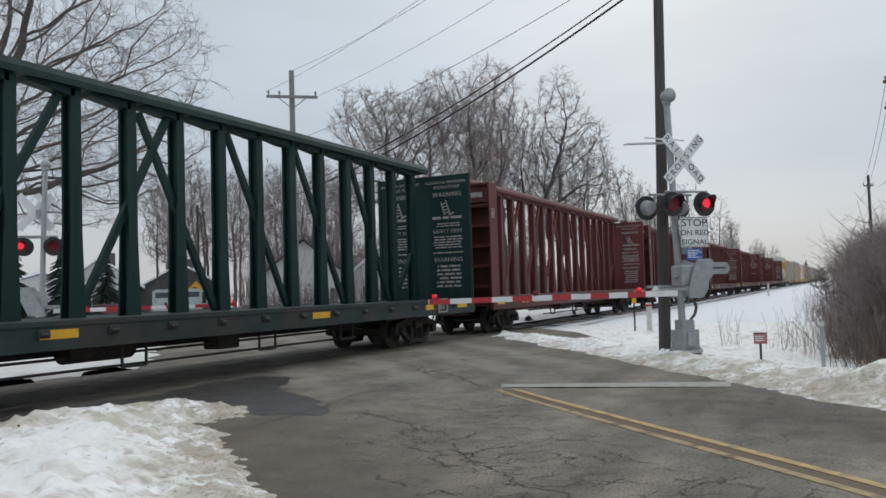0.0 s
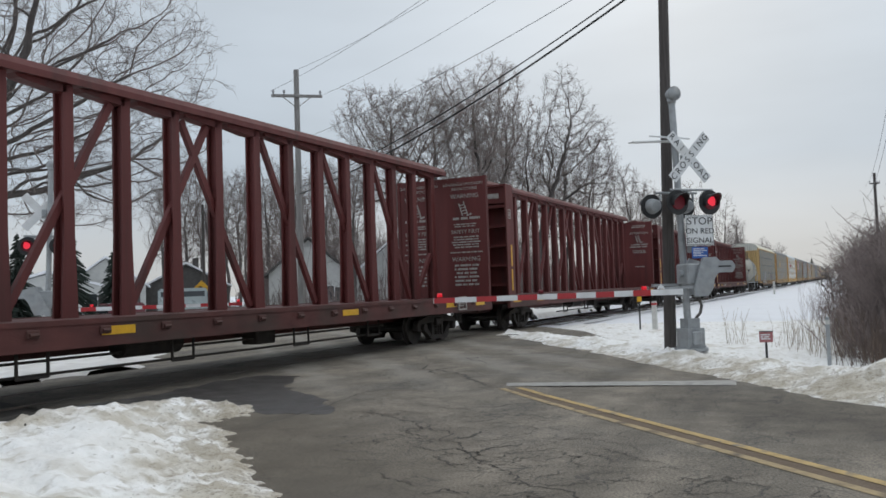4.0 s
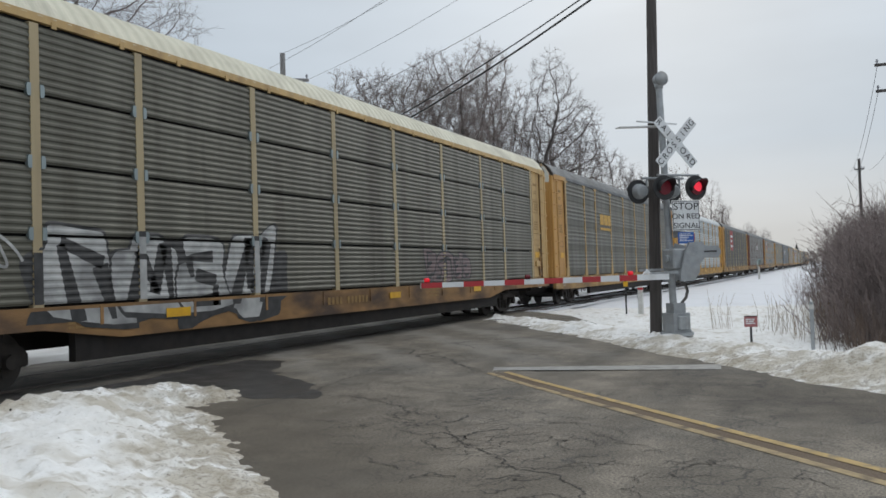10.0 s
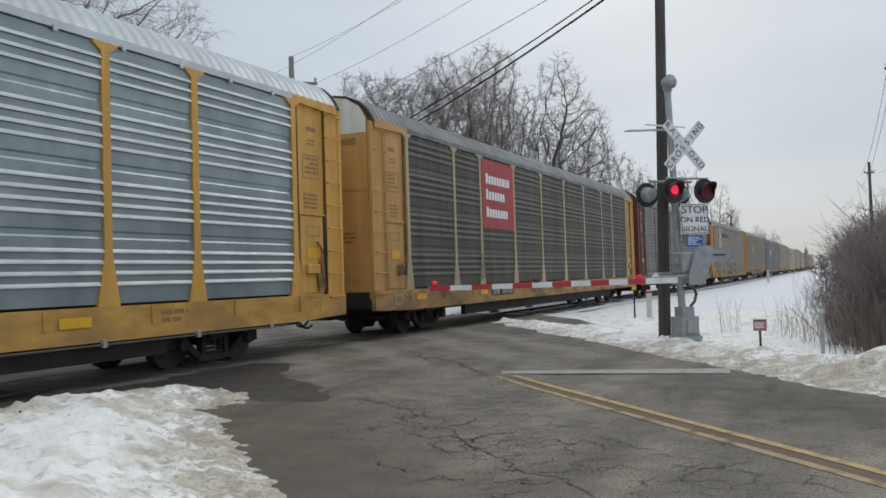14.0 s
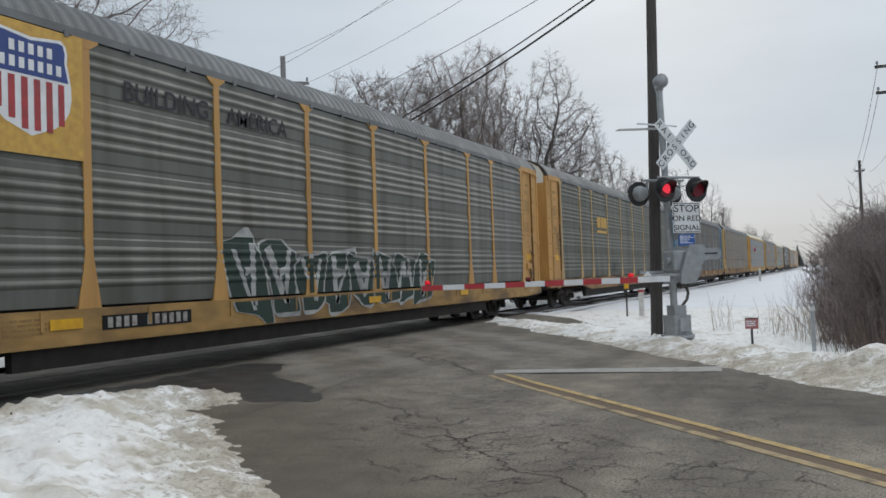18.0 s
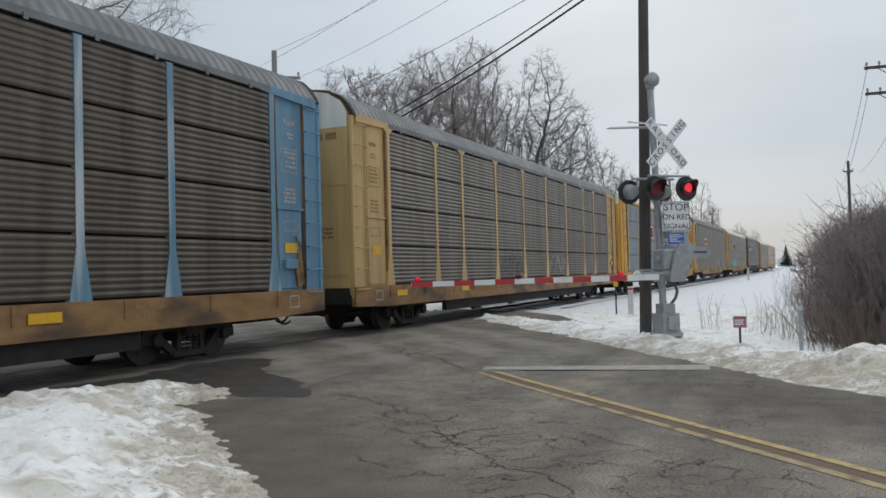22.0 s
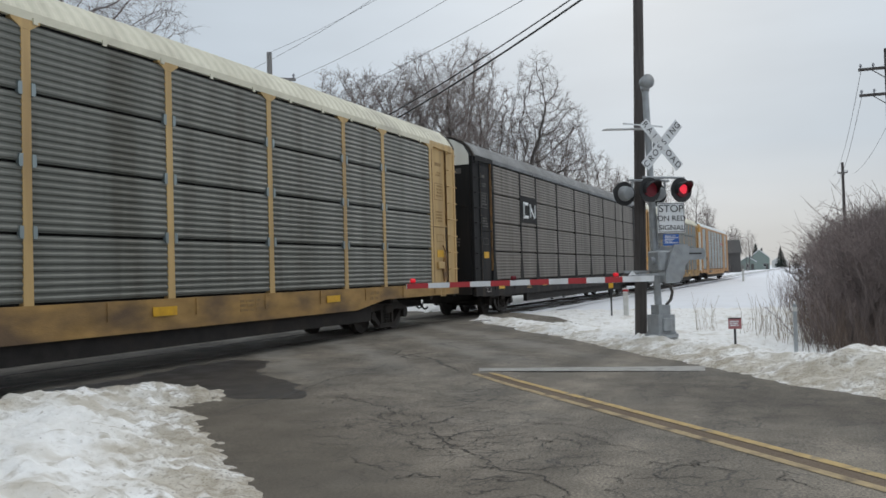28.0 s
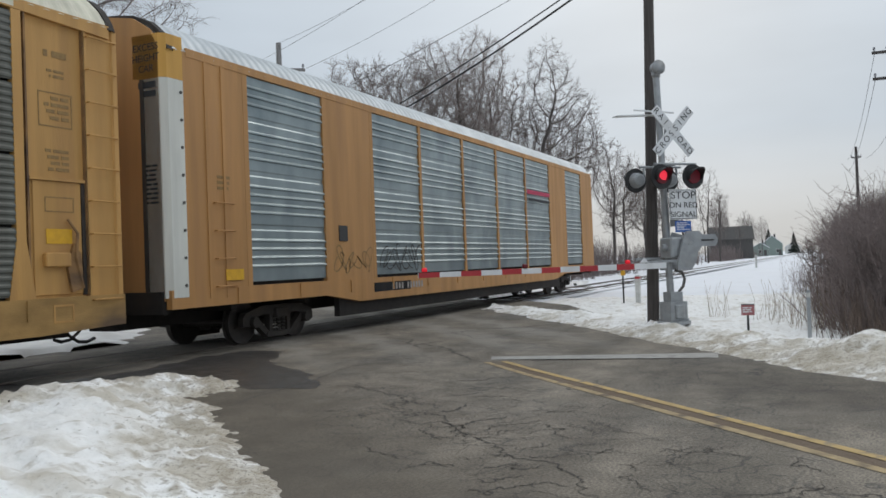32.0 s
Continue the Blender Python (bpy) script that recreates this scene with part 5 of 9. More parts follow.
def rack_roof(bm):
    arc = [(-1.58, 5.26), (-1.53, 5.36), (-1.4, 5.55), (-1.2, 5.74), (-0.85, 5.88), (-0.4, 5.95), (0, 5.97)]
    arc += [(-y, z) for y, z in reversed(arc[:-1])]
    n = 432
    rows = []
    for i in range(n + 1):
        x = -RACK_HALF + 0.12 + (2 * RACK_HALF - 0.24) * i / n
        d = 0.02 if i % 4 in (1, 2) else 0.0
        rows.append([bm.verts.new((x, y * (1 + d * 0.35), z + d * (0.4 if k in (0, len(arc) - 1) else 1))) for k, (y, z) in enumerate(arc)])
    for a, b in zip(rows, rows[1:]):
        for k in range(len(arc) - 1):
            bm.faces.new((a[k], a[k + 1], b[k + 1], b[k]))
    bm.faces.new(rows[0])
    bm.faces.new(rows[-1][::-1])
    bmesh.ops.recalc_face_normals(bm, faces=bm.faces)


def rack_gutter(bm):
    box(bm, -11.9, 11.9, NEAR - 0.018, NEAR + 0.06, ZT - 0.02, ZT + 0.1)
    for k in range(-9, 10):
        box(bm, k * 1.25 - 0.04, k * 1.25 + 0.04, NEAR - 0.04, NEAR - 0.02, ZT - 0.07, ZT + 0.02)


def end_recess(bm):
    """Plate set back between the last post and the ladder bay, -x end."""
    box(bm, -13.05, -12.08, NEAR + 0.06, NEAR + 0.1, ZB - 0.1, ZT + 0.06)


def recess_cheek(x):
    return lambda bm: box(bm, x, x + 0.03, NEAR + 0.0, NEAR + 0.1, ZB - 0.1, ZT + 0.04)


def end_hood(bm):
    prism(bm, [(-13.55, ZT - 0.1), (-11.75, ZT - 0.04), (-11.55, ZT - 0.02), (-11.55, ZT + 0.1), (-13.55, ZT + 0.1)], NEAR - 0.016, NEAR + 0.1)


def ladder_bay(bm):
    """Upright channel at the corner on which the rungs sit."""
    prism(bm, [(-RACK_HALF, NEAR + 0.02), (-RACK_HALF + 0.02, NEAR), (-13.62, NEAR), (-13.6, NEAR + 0.035), (-13.14, NEAR + 0.035), (-13.12, NEAR), (-13.05, NEAR), (-13.05, NEAR + 0.1), (-RACK_HALF, NEAR + 0.1)],
          0.92, ZT + 0.04, "z")


def lower_door(bm):
    box(bm, -12.98, -12.16, NEAR + 0.04, NEAR + 0.059, ZB + 0.02, 2.84, 0.008)


def frame_rect(x0, x1, z0, z1, w, y):
    def make(bm):
        for a, b, c, d in ((x0, x1, z0, z0 + w), (x0, x1, z1 - w, z1), (x0, x0 + w, z0 + w, z1 - w), (x1 - w, x1, z0 + w, z1 - w)):
            box(bm, a, b, y - 0.003, y, c, d)
    return make


def rung(bm):
    pts = [(-13.64, NEAR + 0.01, 0), (-13.64, NEAR - 0.06, 0), (-13.1, NEAR - 0.06, 0), (-13.1, NEAR + 0.01, 0)]
    for a, b in zip(pts, pts[1:]):
        rod(bm, a, b, 0.014, seg=6)


def brake_box(bm):
    box(bm, -12.72, -12.3, NEAR - 0.04, NEAR + 0.05, 1.62, 1.82, 0.012)


def brake_lever(bm):
    pts = [(-12.95, NEAR + 0.0, 1.3), (-12.82, NEAR - 0.02, 1.75), (-12.86, NEAR - 0.01, 2.1), (-12.7, NEAR + 0.0, 2.3)]
    for a, b in zip(pts, pts[1:]):
        rod(bm, a, b, 0.022, seg=6)
    prism(bm, [(-12.95, 1.3), (-12.75, 1.25), (-12.68, 1.6), (-12.8, 1.95), (-12.92, 1.8)], NEAR - 0.01, NEAR + 0.04)




def door_leaf(s):
    """One of the two end doors, at the -x end; s tells its half."""
    def make(bm):
        x = -RACK_HALF - 0.03
        out = [(0.012, 1.0), (1.46, 1.0), (1.46, 5.3), (1.28, 5.6), (0.93, 5.82), (0.4, 5.92), (0.012, 5.92)]
        prism(bm, [(y * s, z) for y, z in out], x, x + 0.06, "x")
    return make


def door_seam(s, z):
    return lambda bm: box(bm, -RACK_HALF - 0.045, -RACK_HALF - 0.03, min(s * 0.05, s * 1.42), max(s * 0.05, s * 1.42), z, z + 0.05)


def white_head(s):
    """White upper part of an end door."""
    def make(bm):
        out = [(0.02, 4.97), (1.455, 4.97), (1.455, 5.3), (1.275, 5.6), (0.92, 5.81), (0.4, 5.91), (0.02, 5.91)]
        prism(bm, [(y * s, z) for y, z in out], -RACK_HALF - 0.036, -RACK_HALF - 0.03, "x")
    return make


def fold_top(y):
    return 5.93 - 0.6 * max(0, abs(y) - 0.75) ** 1.2


def door_fold(y0, y1, z0, z1, out):
    def make(bm):
        x = -RACK_HALF - 0.03 - out
        prism(bm, [(x + 0.06, y0), (x, y0 + 0.03), (x, y1 - 0.05), (x + 0.06, y1 - 0.02), (x + 0.08, y1), (x + 0.08, y0)], z0, z1, "z")
    return make


def roof_seal(bm):
    """Dark edge strip round the roof's end."""
    arc = [(-1.6, 5.24), (-1.55, 5.37), (-1.42, 5.57), (-1.21, 5.76), (-0.86, 5.905), (-0.4, 5.975), (0, 5.99)]
    arc += [(-y, z) for y, z in reversed(arc[:-1])]
    x = -RACK_HALF + 0.06
    prev = None
    for y, z in arc:
        row = [bm.verts.new((x, y, z)), bm.verts.new((x + 0.14, y, z)), bm.verts.new((x + 0.14, y * 0.96, z - 0.06)), bm.verts.new((x, y * 0.96, z - 0.06))]
        if prev:
            for k in range(4):
                bm.faces.new((prev[k], prev[(k + 1) % 4], row[(k + 1) % 4], row[k]))
        prev = row


def car_end(car, s, f, ribbed, white, kind, seed):
    """Everything at one end of an auto-carrier: plate, ladder bay, rungs, doors and marks."""
    m = pose(0, 0, 0) if s < 0 else Matrix.Scale(-1, 4, (1, 0, 0))
    k = f.name

    def put(name, key, make, material, parent=None, label=""):
        """Built at the -x end; the other end is its mirror image in the mesh."""
        def there(bm):
            make(bm)
            if s > 0:
                for v in bm.verts:
                    v.co.x = -v.co.x
                bmesh.ops.reverse_faces(bm, faces=bm.faces[:])
        return shared(name, "%s%d%s" % (key, s, material.name), there, material, parent or car, label)
    pl = put("end_plate", "erecess", end_recess, f)
    # recess edges in dark sill brown: shade and dirt both put into colour
    put("plate_edge", "echeek", recess_cheek(-12.08), SILL_RUST, pl)
    put("plate_edge", "echeekb", recess_cheek(-13.08), SILL_RUST, pl)
    put("lower_door", "eldoor", lower_door, f, pl)
    # dark strip in place of the shade along the door's outer edge
    put("door_gap", "egap", lambda bm: box(bm, -13.045, -12.985, NEAR + 0.03, NEAR + 0.059, ZB, 2.84), STEEL_DARK, pl, "dark gap beside the lower door")
    put("door_lip", "elip", lambda bm: box(bm, -13.04, -12.1, NEAR + 0.01, NEAR + 0.06, 2.845, 2.89), f, pl)
    put("hood", "ehood", end_hood, f)
    bay = put("ladder_bay", "ebay", ladder_bay, f)
    for i in range(9):
        put("rung", "erung%d" % i, lambda bm: [rung(bm), bmesh.ops.translate(bm, verts=bm.verts[:], vec=(0, 0, 1.12 + i * 0.49))], f, bay)
    ink = LETTER_WHITE if f in (GT_BLUE, CONRAIL) else STEEL_GREY if f is CAR_BLACK else LETTER_BROWN
    y = NEAR + 0.058

    def lines(x0, x1, z0, z1, n, sd):
        def make(bm):
            bars(bm, x0, x1, z0, z1, n, y, sd)
            if s > 0:
                for v in bm.verts:
                    v.co.x = -v.co.x
                bmesh.ops.reverse_faces(bm, faces=bm.faces[:])
        shared("stencilled_text", "el%d%.2f%.2f%d%s" % (s, x0, z0, sd, ink.name), make, ink, pl, "small stencilled bars on the end plate")
    put("small_frame", "esfr", frame_rect(-12.85, -12.35, 2.4, 2.62, 0.018, NEAR + 0.039), ink, pl)
    nb = put("notice_box", "enbox", frame_rect(-12.88, -12.3, 3.62, 4.12, 0.02, y), ink, pl, "stencilled frame on the end plate")
    lines(-12.82, -12.36, 3.68, 4.06, 4, seed)
    lines(-12.8, -12.35, 4.55, 4.72, 1, seed + 1)
    lines(-12.75, -12.4, 4.3, 4.45, 2, seed + 2)
    lines(-12.8, -12.3, 2.95, 3.3, 4, seed + 3)
    if s > 0:
        put("brake_box", "ebox", brake_box, f, pl)
        put("brake_lever", "elever", brake_lever, SILL_RUST, pl)
    put("warning_plate", "ewarn", lambda bm: box(bm, -12.8, -12.36, NEAR + 0.03, NEAR + 0.039, 1.95, 2.16), YELLOW_TAPE, pl, "yellow warning plate")
    put("placard_frame", "eplac", frame_rect(-12.75, -12.4, 0.82, 1.08, 0.03, NEAR - 0.024), LETTER_WHITE if seed % 2 else f, car, "small framed placard on the sill")
    if ribbed:
        n = 13
        for i in range(n):
            y0, y1 = -1.48 + 2.96 * i / n, -1.48 + 2.96 * (i + 1) / n
            top = fold_top((y0 + y1) / 2)
            fo = put("door_fold", "efold%d" % i, door_fold(y0, y1, 1.0, top, 0.0), f)
            # solid dark strip that paints the shade in the groove beside each fold
            put("fold_gap", "efoldgap%d" % i, lambda bm: box(bm, -RACK_HALF + 0.005, -RACK_HALF + 0.045, y1 - 0.05, y1 - 0.002, 1.0, top - 0.02), STEEL_DARK, fo, "dark gap between two folds")
            if white:
                put("white_head", "ehead%d" % i, door_fold(y0, y1 - 0.002, 5.0, top + 0.01, 0.006), DOOR_WHITE, fo, "white upper part of the fold")
    else:
        for h in (-1, 1):
            d = put("end_door", "eleaf%d" % h, door_leaf(h), f)
            for z in (1.45, 3.6):
                put("door_seam", "eseam%d%.1f" % (h, z), door_seam(h, z), f, d)
            if white:
                w = put("white_head", "ewhead%d" % h, white_head(h), DOOR_WHITE, d, "white upper part of the end door")

            def mark(bm, h=h):
                xbars(bm, h * 0.8 - 0.4, h * 0.8 + 0.4, 4.66, 4.86, 1, -RACK_HALF - 0.031, seed + 6, 0.15, 0.2)
                xbars(bm, h * 0.8 - 0.3, h * 0.8 + 0.3, 2.3, 2.6, 3, -RACK_HALF - 0.031, seed + 7, 0.4, 0.4)
            if s < 0:
                shared("stencilled_text", "emark%d%d%s" % (h, seed, ink.name), mark, ink, d, "small stencilled bars on the end door")
    put("roof_seal", "eseal", roof_seal, STEEL_DARK)


def sill_plate(x, n):
    def make(bm):
        box(bm, x - 0.95, x + 0.95, NEAR - 0.027, NEAR - 0.02, 0.84, 1.06)
    return make


def sill_text(x, n):
    def make(bm):
        w = 0.125
        for k in range(n):
            if k != 4:
                a = x - 0.85 + k * (w + 0.035)
                box(bm, a, a + w * 0.78, NEAR - 0.032, NEAR - 0.028, 0.87, 1.03)
    return make


def amber(x):
    def make(bm):
        box(bm, x - 0.28, x + 0.28, NEAR - 0.047, NEAR - 0.041, 0.9, 1.05)
    return make


def block_shape(parent, name, material, rects, label, y=NEAR - 0.018):
    """Flat painted blocks (x0, x1, z0, z1) on the side."""
    bm = B()
    for x0, x1, z0, z1 in rects:
        box(bm, x0, x1, y - 0.005, y, z0, z1)
    return part(name, bm, material, parent, label)


def ribbon_loop(bm, pts, w, y, closed):
    """A painted line of even width through points (x, z)."""
    n = len(pts)
    rows = []
    for i, p in enumerate(pts):
        a = pts[(i - 1) % n] if closed or i else p
        b = pts[(i + 1) % n] if closed or i < n - 1 else p
        dx, dz = b[0] - a[0], b[1] - a[1]
        ln = math.hypot(dx, dz) or 1
        q = (-dz / ln * w / 2, dx / ln * w / 2)
        rows.append((bm.verts.new((p[0] + q[0], y, p[1] + q[1])), bm.verts.new((p[0] - q[0], y, p[1] - q[1]))))
    for i in range(n if closed else n - 1):
        a, b = rows[i], rows[(i + 1) % n]
        bm.faces.new((a[0], a[1], b[1], b[0]))


SIDES = {}     # by car: the outlines of its side sheets, row by row


def span(ring, z):
    """Where a closed outline starts and ends at the height z."""
    xs = []
    for a, b in zip(ring, ring[1:] + ring[:1]):
        if (a[1] <= z) != (b[1] <= z):
            xs.append(a[0] + (b[0] - a[0]) * (z - a[1]) / (b[1] - a[1]))
    return (min(xs), max(xs)) if len(xs) > 1 else None


def coat(bm, ring, rows, lift):
    """Paint that follows the folds of the sheets, the fronts of the posts and the sill."""
    def strip(pts, a, b):
        prev = None
        for z, y in pts:
            s = span(ring, z)
            if s is None or (a is not None and not (s[0] < a and s[1] > b)):
                prev = None
                continue
            u, v = s if a is None else (a, b)
            row = (bm.verts.new((u, y, z)), bm.verts.new((v, y, z)))
            if prev:
                bm.faces.new((prev[0], prev[1], row[1], row[0]))
            prev = row
    for prof in rows:
        strip([(z, NEAR + 0.012 - d - lift) for z, d in prof], None, None)
    steps = [0.68 + 0.09 * i for i in range(30)]
    strip([(z, NEAR - 0.0215 - lift) for z in steps if z < 1.18], None, None)
    for x in POSTS:
        strip([(z, NEAR - 0.0185 - lift) for z in steps if z > 1.18], x - 0.075, x + 0.075)


LETTER_STROKES = (((-0.3, -0.45, -0.25, 0.4), (-0.25, 0.4, 0.3, 0.2), (0.3, 0.2, 0.28, -0.42)),
                  ((-0.32, 0.42, 0.0, -0.4), (0.0, -0.4, 0.34, 0.44), (-0.1, 0.1, 0.2, 0.12)),
                  ((-0.28, 0.4, -0.3, -0.42), (-0.3, -0.4, 0.3, -0.34), (-0.25, 0.02, 0.2, 0.05), (-0.28, 0.4, 0.3, 0.36)),
                  ((-0.34, -0.42, -0.12, 0.42), (-0.12, 0.42, 0.06, -0.2), (0.06, -0.2, 0.3, 0.44), (0.3, 0.44, 0.34, -0.42)),
                  ((0.28, 0.38, -0.24, 0.3), (-0.24, 0.3, -0.2, 0.02), (-0.2, 0.02, 0.26, -0.06), (0.26, -0.06, 0.2, -0.4), (0.2, -0.4, -0.3, -0.38)))


def tag_art(parent, x0, x1, z0, z1, fill, line, seed, n, label, depth=0.0, fillin=True):
    """Spray-painted shapes that cannot be read: overlapping lobes with a rim and slanting strokes, or a thin scrawl."""
    rnd = random.Random(seed)
    w = (x1 - x0) / n
    rows = SIDES.get(parent.name, [])
    for k in range(n):
        a = x0 + k * w
        h0, h1 = z0 + rnd.uniform(0, 0.12) * (z1 - z0), z1 - rnd.uniform(0, 0.25) * (z1 - z0)
        cx, cz = a + w / 2, (h0 + h1) / 2
        if fillin:
            m = 30
            f1, f2, f3 = rnd.uniform(0, 6.28), rnd.uniform(0, 6.28), rnd.uniform(0, 6.28)
            lean = rnd.uniform(-0.3, 0.3)

            def ring(size, grow, ux=0.0, uz=0.0, thin=1.0):
                out = []
                for j in range(m):
                    t = j * math.tau / m
                    q = size * (1 + 0.12 * math.sin(2 * t + f1) + 0.14 * math.sin(3 * t + f2) + 0.1 * math.sin(5 * t + f3))
                    u = math.copysign(abs(math.cos(t)) ** 0.55, math.cos(t)) * (w * 0.5 * q * thin + grow)
                    v = math.copysign(abs(math.sin(t)) ** 0.55, math.sin(t)) * ((h1 - h0) / 2 * q + grow)
                    out.append((cx + ux + u + lean * v, cz + uz + v))
                return out
            lift = 0.0014 * (k % 3) + depth * 0.25
            bm = B()
            coat(bm, ring(1.0, 0.0), rows, 0.004 + lift)
            blob = part("graffiti", bm, fill, parent, label)
            bm = B()
            coat(bm, ring(1.0, 0.05), rows, 0.0034 + lift)
            part("graffiti_rim", bm, line, blob)
            bm = B()
            hh, ww = (h1 - h0) * 0.9, w * 0.92
            for u0, v0, u1, v1 in rnd.choice(LETTER_STROKES):
                jog = [rnd.uniform(-0.06, 0.06) for _ in range(4)]
                p, q = (cx + (u0 + jog[0]) * ww + lean * v0 * hh, cz + (v0 + jog[1]) * hh), (cx + (u1 + jog[2]) * ww + lean * v1 * hh, cz + (v1 + jog[3]) * hh)
                ln = math.hypot(q[0] - p[0], q[1] - p[1]) or 1
                ex, ez = (q[1] - p[1]) / ln, (p[0] - q[0]) / ln
                t0, t1 = rnd.uniform(0.05, 0.13) * w, rnd.uniform(0.03, 0.09) * w
                coat(bm, [(p[0] - ex * t0, p[1] - ez * t0), (q[0] - ex * t1, q[1] - ez * t1), (q[0] + ex * t1, q[1] + ez * t1), (p[0] + ex * t0, p[1] + ez * t0)], rows, 0.0048 + lift)
            part("graffiti_middle", bm, line, blob)
            continue
        m = 26
        sway, f1, f2 = rnd.uniform(0.25, 0.42), rnd.uniform(0, 6.28), rnd.uniform(0, 6.28)
        turns = rnd.choice((1.5, 2.0, 2.5))
        pts = []
        for j in range(m):
            t = j / (m - 1)
            pts.append((cx + w * (0.8 * (t - 0.5) + sway * math.sin(turns * math.tau * t + f1)),
                        cz + (h1 - h0) * 0.5 * (0.75 * math.sin(turns * math.tau * t * 0.8 + f2) + 0.25 * math.cos(7 * t + f1))))
        bm = B()
        ribbon_loop(bm, pts, rnd.uniform(0.028, 0.045), NEAR - 0.0145, False)
        part("graffiti_stroke", bm, line, parent, "thin sprayed scrawl on the lower panel")


def strokes(parent, name, material, lines, width, label, y=NEAR - 0.012):
    """A mark of plain straight strokes ((x, z), (x, z))."""
    bm = B()
    for a, b in lines:
        beam(bm, (a[0], y, a[1]), (b[0], y, b[1]), 0.008, width)
    return part(name, bm, material, parent, label)


def worm(x, z, w, h):
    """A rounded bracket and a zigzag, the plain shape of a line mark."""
    a, b = x - w / 2, x - w * 0.06
    c, d = x + w * 0.08, x + w / 2
    return [((b, z + h / 2), (a, z + h / 2)), ((a, z + h / 2), (a, z - h / 2)), ((a, z - h / 2), (b, z - h / 2)),
            ((c, z - h / 2), (c, z + h / 2)), ((c, z + h / 2), (d, z - h / 2)), ((d, z - h / 2), (d, z + h / 2))]


def auto_carrier(x0, x1, tone, frame_mat, post_mat, sill_mat, panel_mat, roof_mat, kind, rows=1, cap=True, flare=True, fish=False, ribbed=False,
                 white_top=True, brackets=False, plate=-3.0, dark_plate=True, key="", gutter_mat=None):
    car = empty("auto_carrier_car", pose((x0 + x1) / 2, TRACK_Y, RAIL_Z), tone + (" on the railway" if len(tone.split()) < 10 else ""), "freight car", "cars of the train")
    shared("underframe", "rframe", rack_frame, UNDERFRAME, car)
    shared("side_sill", "rsill%s%s" % (fish, sill_mat.name), rack_sill(fish), sill_mat, car)
    rack_inside(car)
    shared("roof", "rroof" + roof_mat.name, rack_roof, roof_mat, car, smooth=False)
    shared("gutter", "rgutter" + (gutter_mat or roof_mat).name, rack_gutter, gutter_mat or roof_mat, car)
    for x in POSTS:
        p = shared("post", "rpost%.2f%s%s%s" % (x, cap, flare, post_mat.name), rack_post(x, cap, flare), post_mat, car)
        if brackets and abs(x) < 11:
            for z in (2.2, 3.2, 4.2):
                for s in (-1, 1):
                    shared("bracket", "rbracket", bracket_clip, GALV, p, at=pose(x + s * 0.11, 0, z, 0, 0 if s > 0 else 180, 0) @ (Matrix.Identity(4) if s > 0 else Matrix.Translation((0, 0, 0))))
    back = SET_BACK[kind] - 0.012
    SIDES[car.name] = [[(z, d - back) for z, d in row] for row in (profile(kind, ZB + 0.02 + (ZT - 0.06 - ZB) * r / rows, ZB + 0.02 + (ZT - 0.06 - ZB) * (r + 1) / rows - (0.045 if rows > 1 else 0)) for r in range(rows))]
    for a, b in zip(POSTS, POSTS[1:]):
        for r in range(rows):
            z0 = ZB + 0.02 + (ZT - 0.06 - ZB) * r / rows
            z1 = ZB + 0.02 + (ZT - 0.06 - ZB) * (r + 1) / rows - (0.045 if rows > 1 else 0)
            o = shared("side_panel", "rp%s%.2f%d%d%s" % (kind, a, r, rows, panel_mat.name), sheet(kind, a + 0.05, b - 0.05, z0, z1), panel_mat, car)
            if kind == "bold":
                lit_ribs(o)
    for s in (-1, 1):
        car_end(car, s, frame_mat, ribbed, white_top, kind, ord(key or "a") % 7 + 3)
    if dark_plate:
        shared("number_plate", "rplate%.1f" % plate, sill_plate(plate, 10), CAR_BLACK, car, "black plate on the sill")
    shared("stencilled_number", "rtext%.1f%s" % (plate, dark_plate), sill_text(plate, 11), LETTER_WHITE if dark_plate else LETTER_BROWN, car, "row of plain stencilled bars on the sill")
    for i, (a, b, n) in enumerate(((-8.6, -7.7, 4), (3.2, 3.9, 3), (8.2, 8.8, 2))):
        shared("stencilled_text", "rsmall%d" % i, lambda bm: bars(bm, a, b, 0.82, 1.08, n, NEAR - 0.022, 40 + i), LETTER_BROWN, car, "small stencilled bars on the sill")
    if sill_mat is SILL_FRESH:
        shared("side_pipe", "rpipe", lambda bm: rod(bm, (-11.5, NEAR - 0.05, 0.62), (11.5, NEAR - 0.05, 0.62), 0.018, seg=6), STEEL_GREY, car, "thin pipe along the sill")
        for i in range(12):
            shared("pipe_clip", "rclip%d" % i, lambda bm: box(bm, -11 + i * 2 - 0.04, -11 + i * 2 + 0.04, NEAR - 0.075, NEAR - 0.02, 0.58, 0.7), LETTER_WHITE, car)
    for x in (-11.4, -6.4, 1.2, 6.5):
        x = plate - 1.6 if abs(x - plate) < 1.3 else x
        shared("reflector", "ramber%.1f" % x, amber(x), YELLOW_TAPE, car, "yellow reflector on the sill")
    for x in (-10.05, 10.05):
        truck(car, x)
    couplers(car, RACK_HALF - 0.1)
    return car


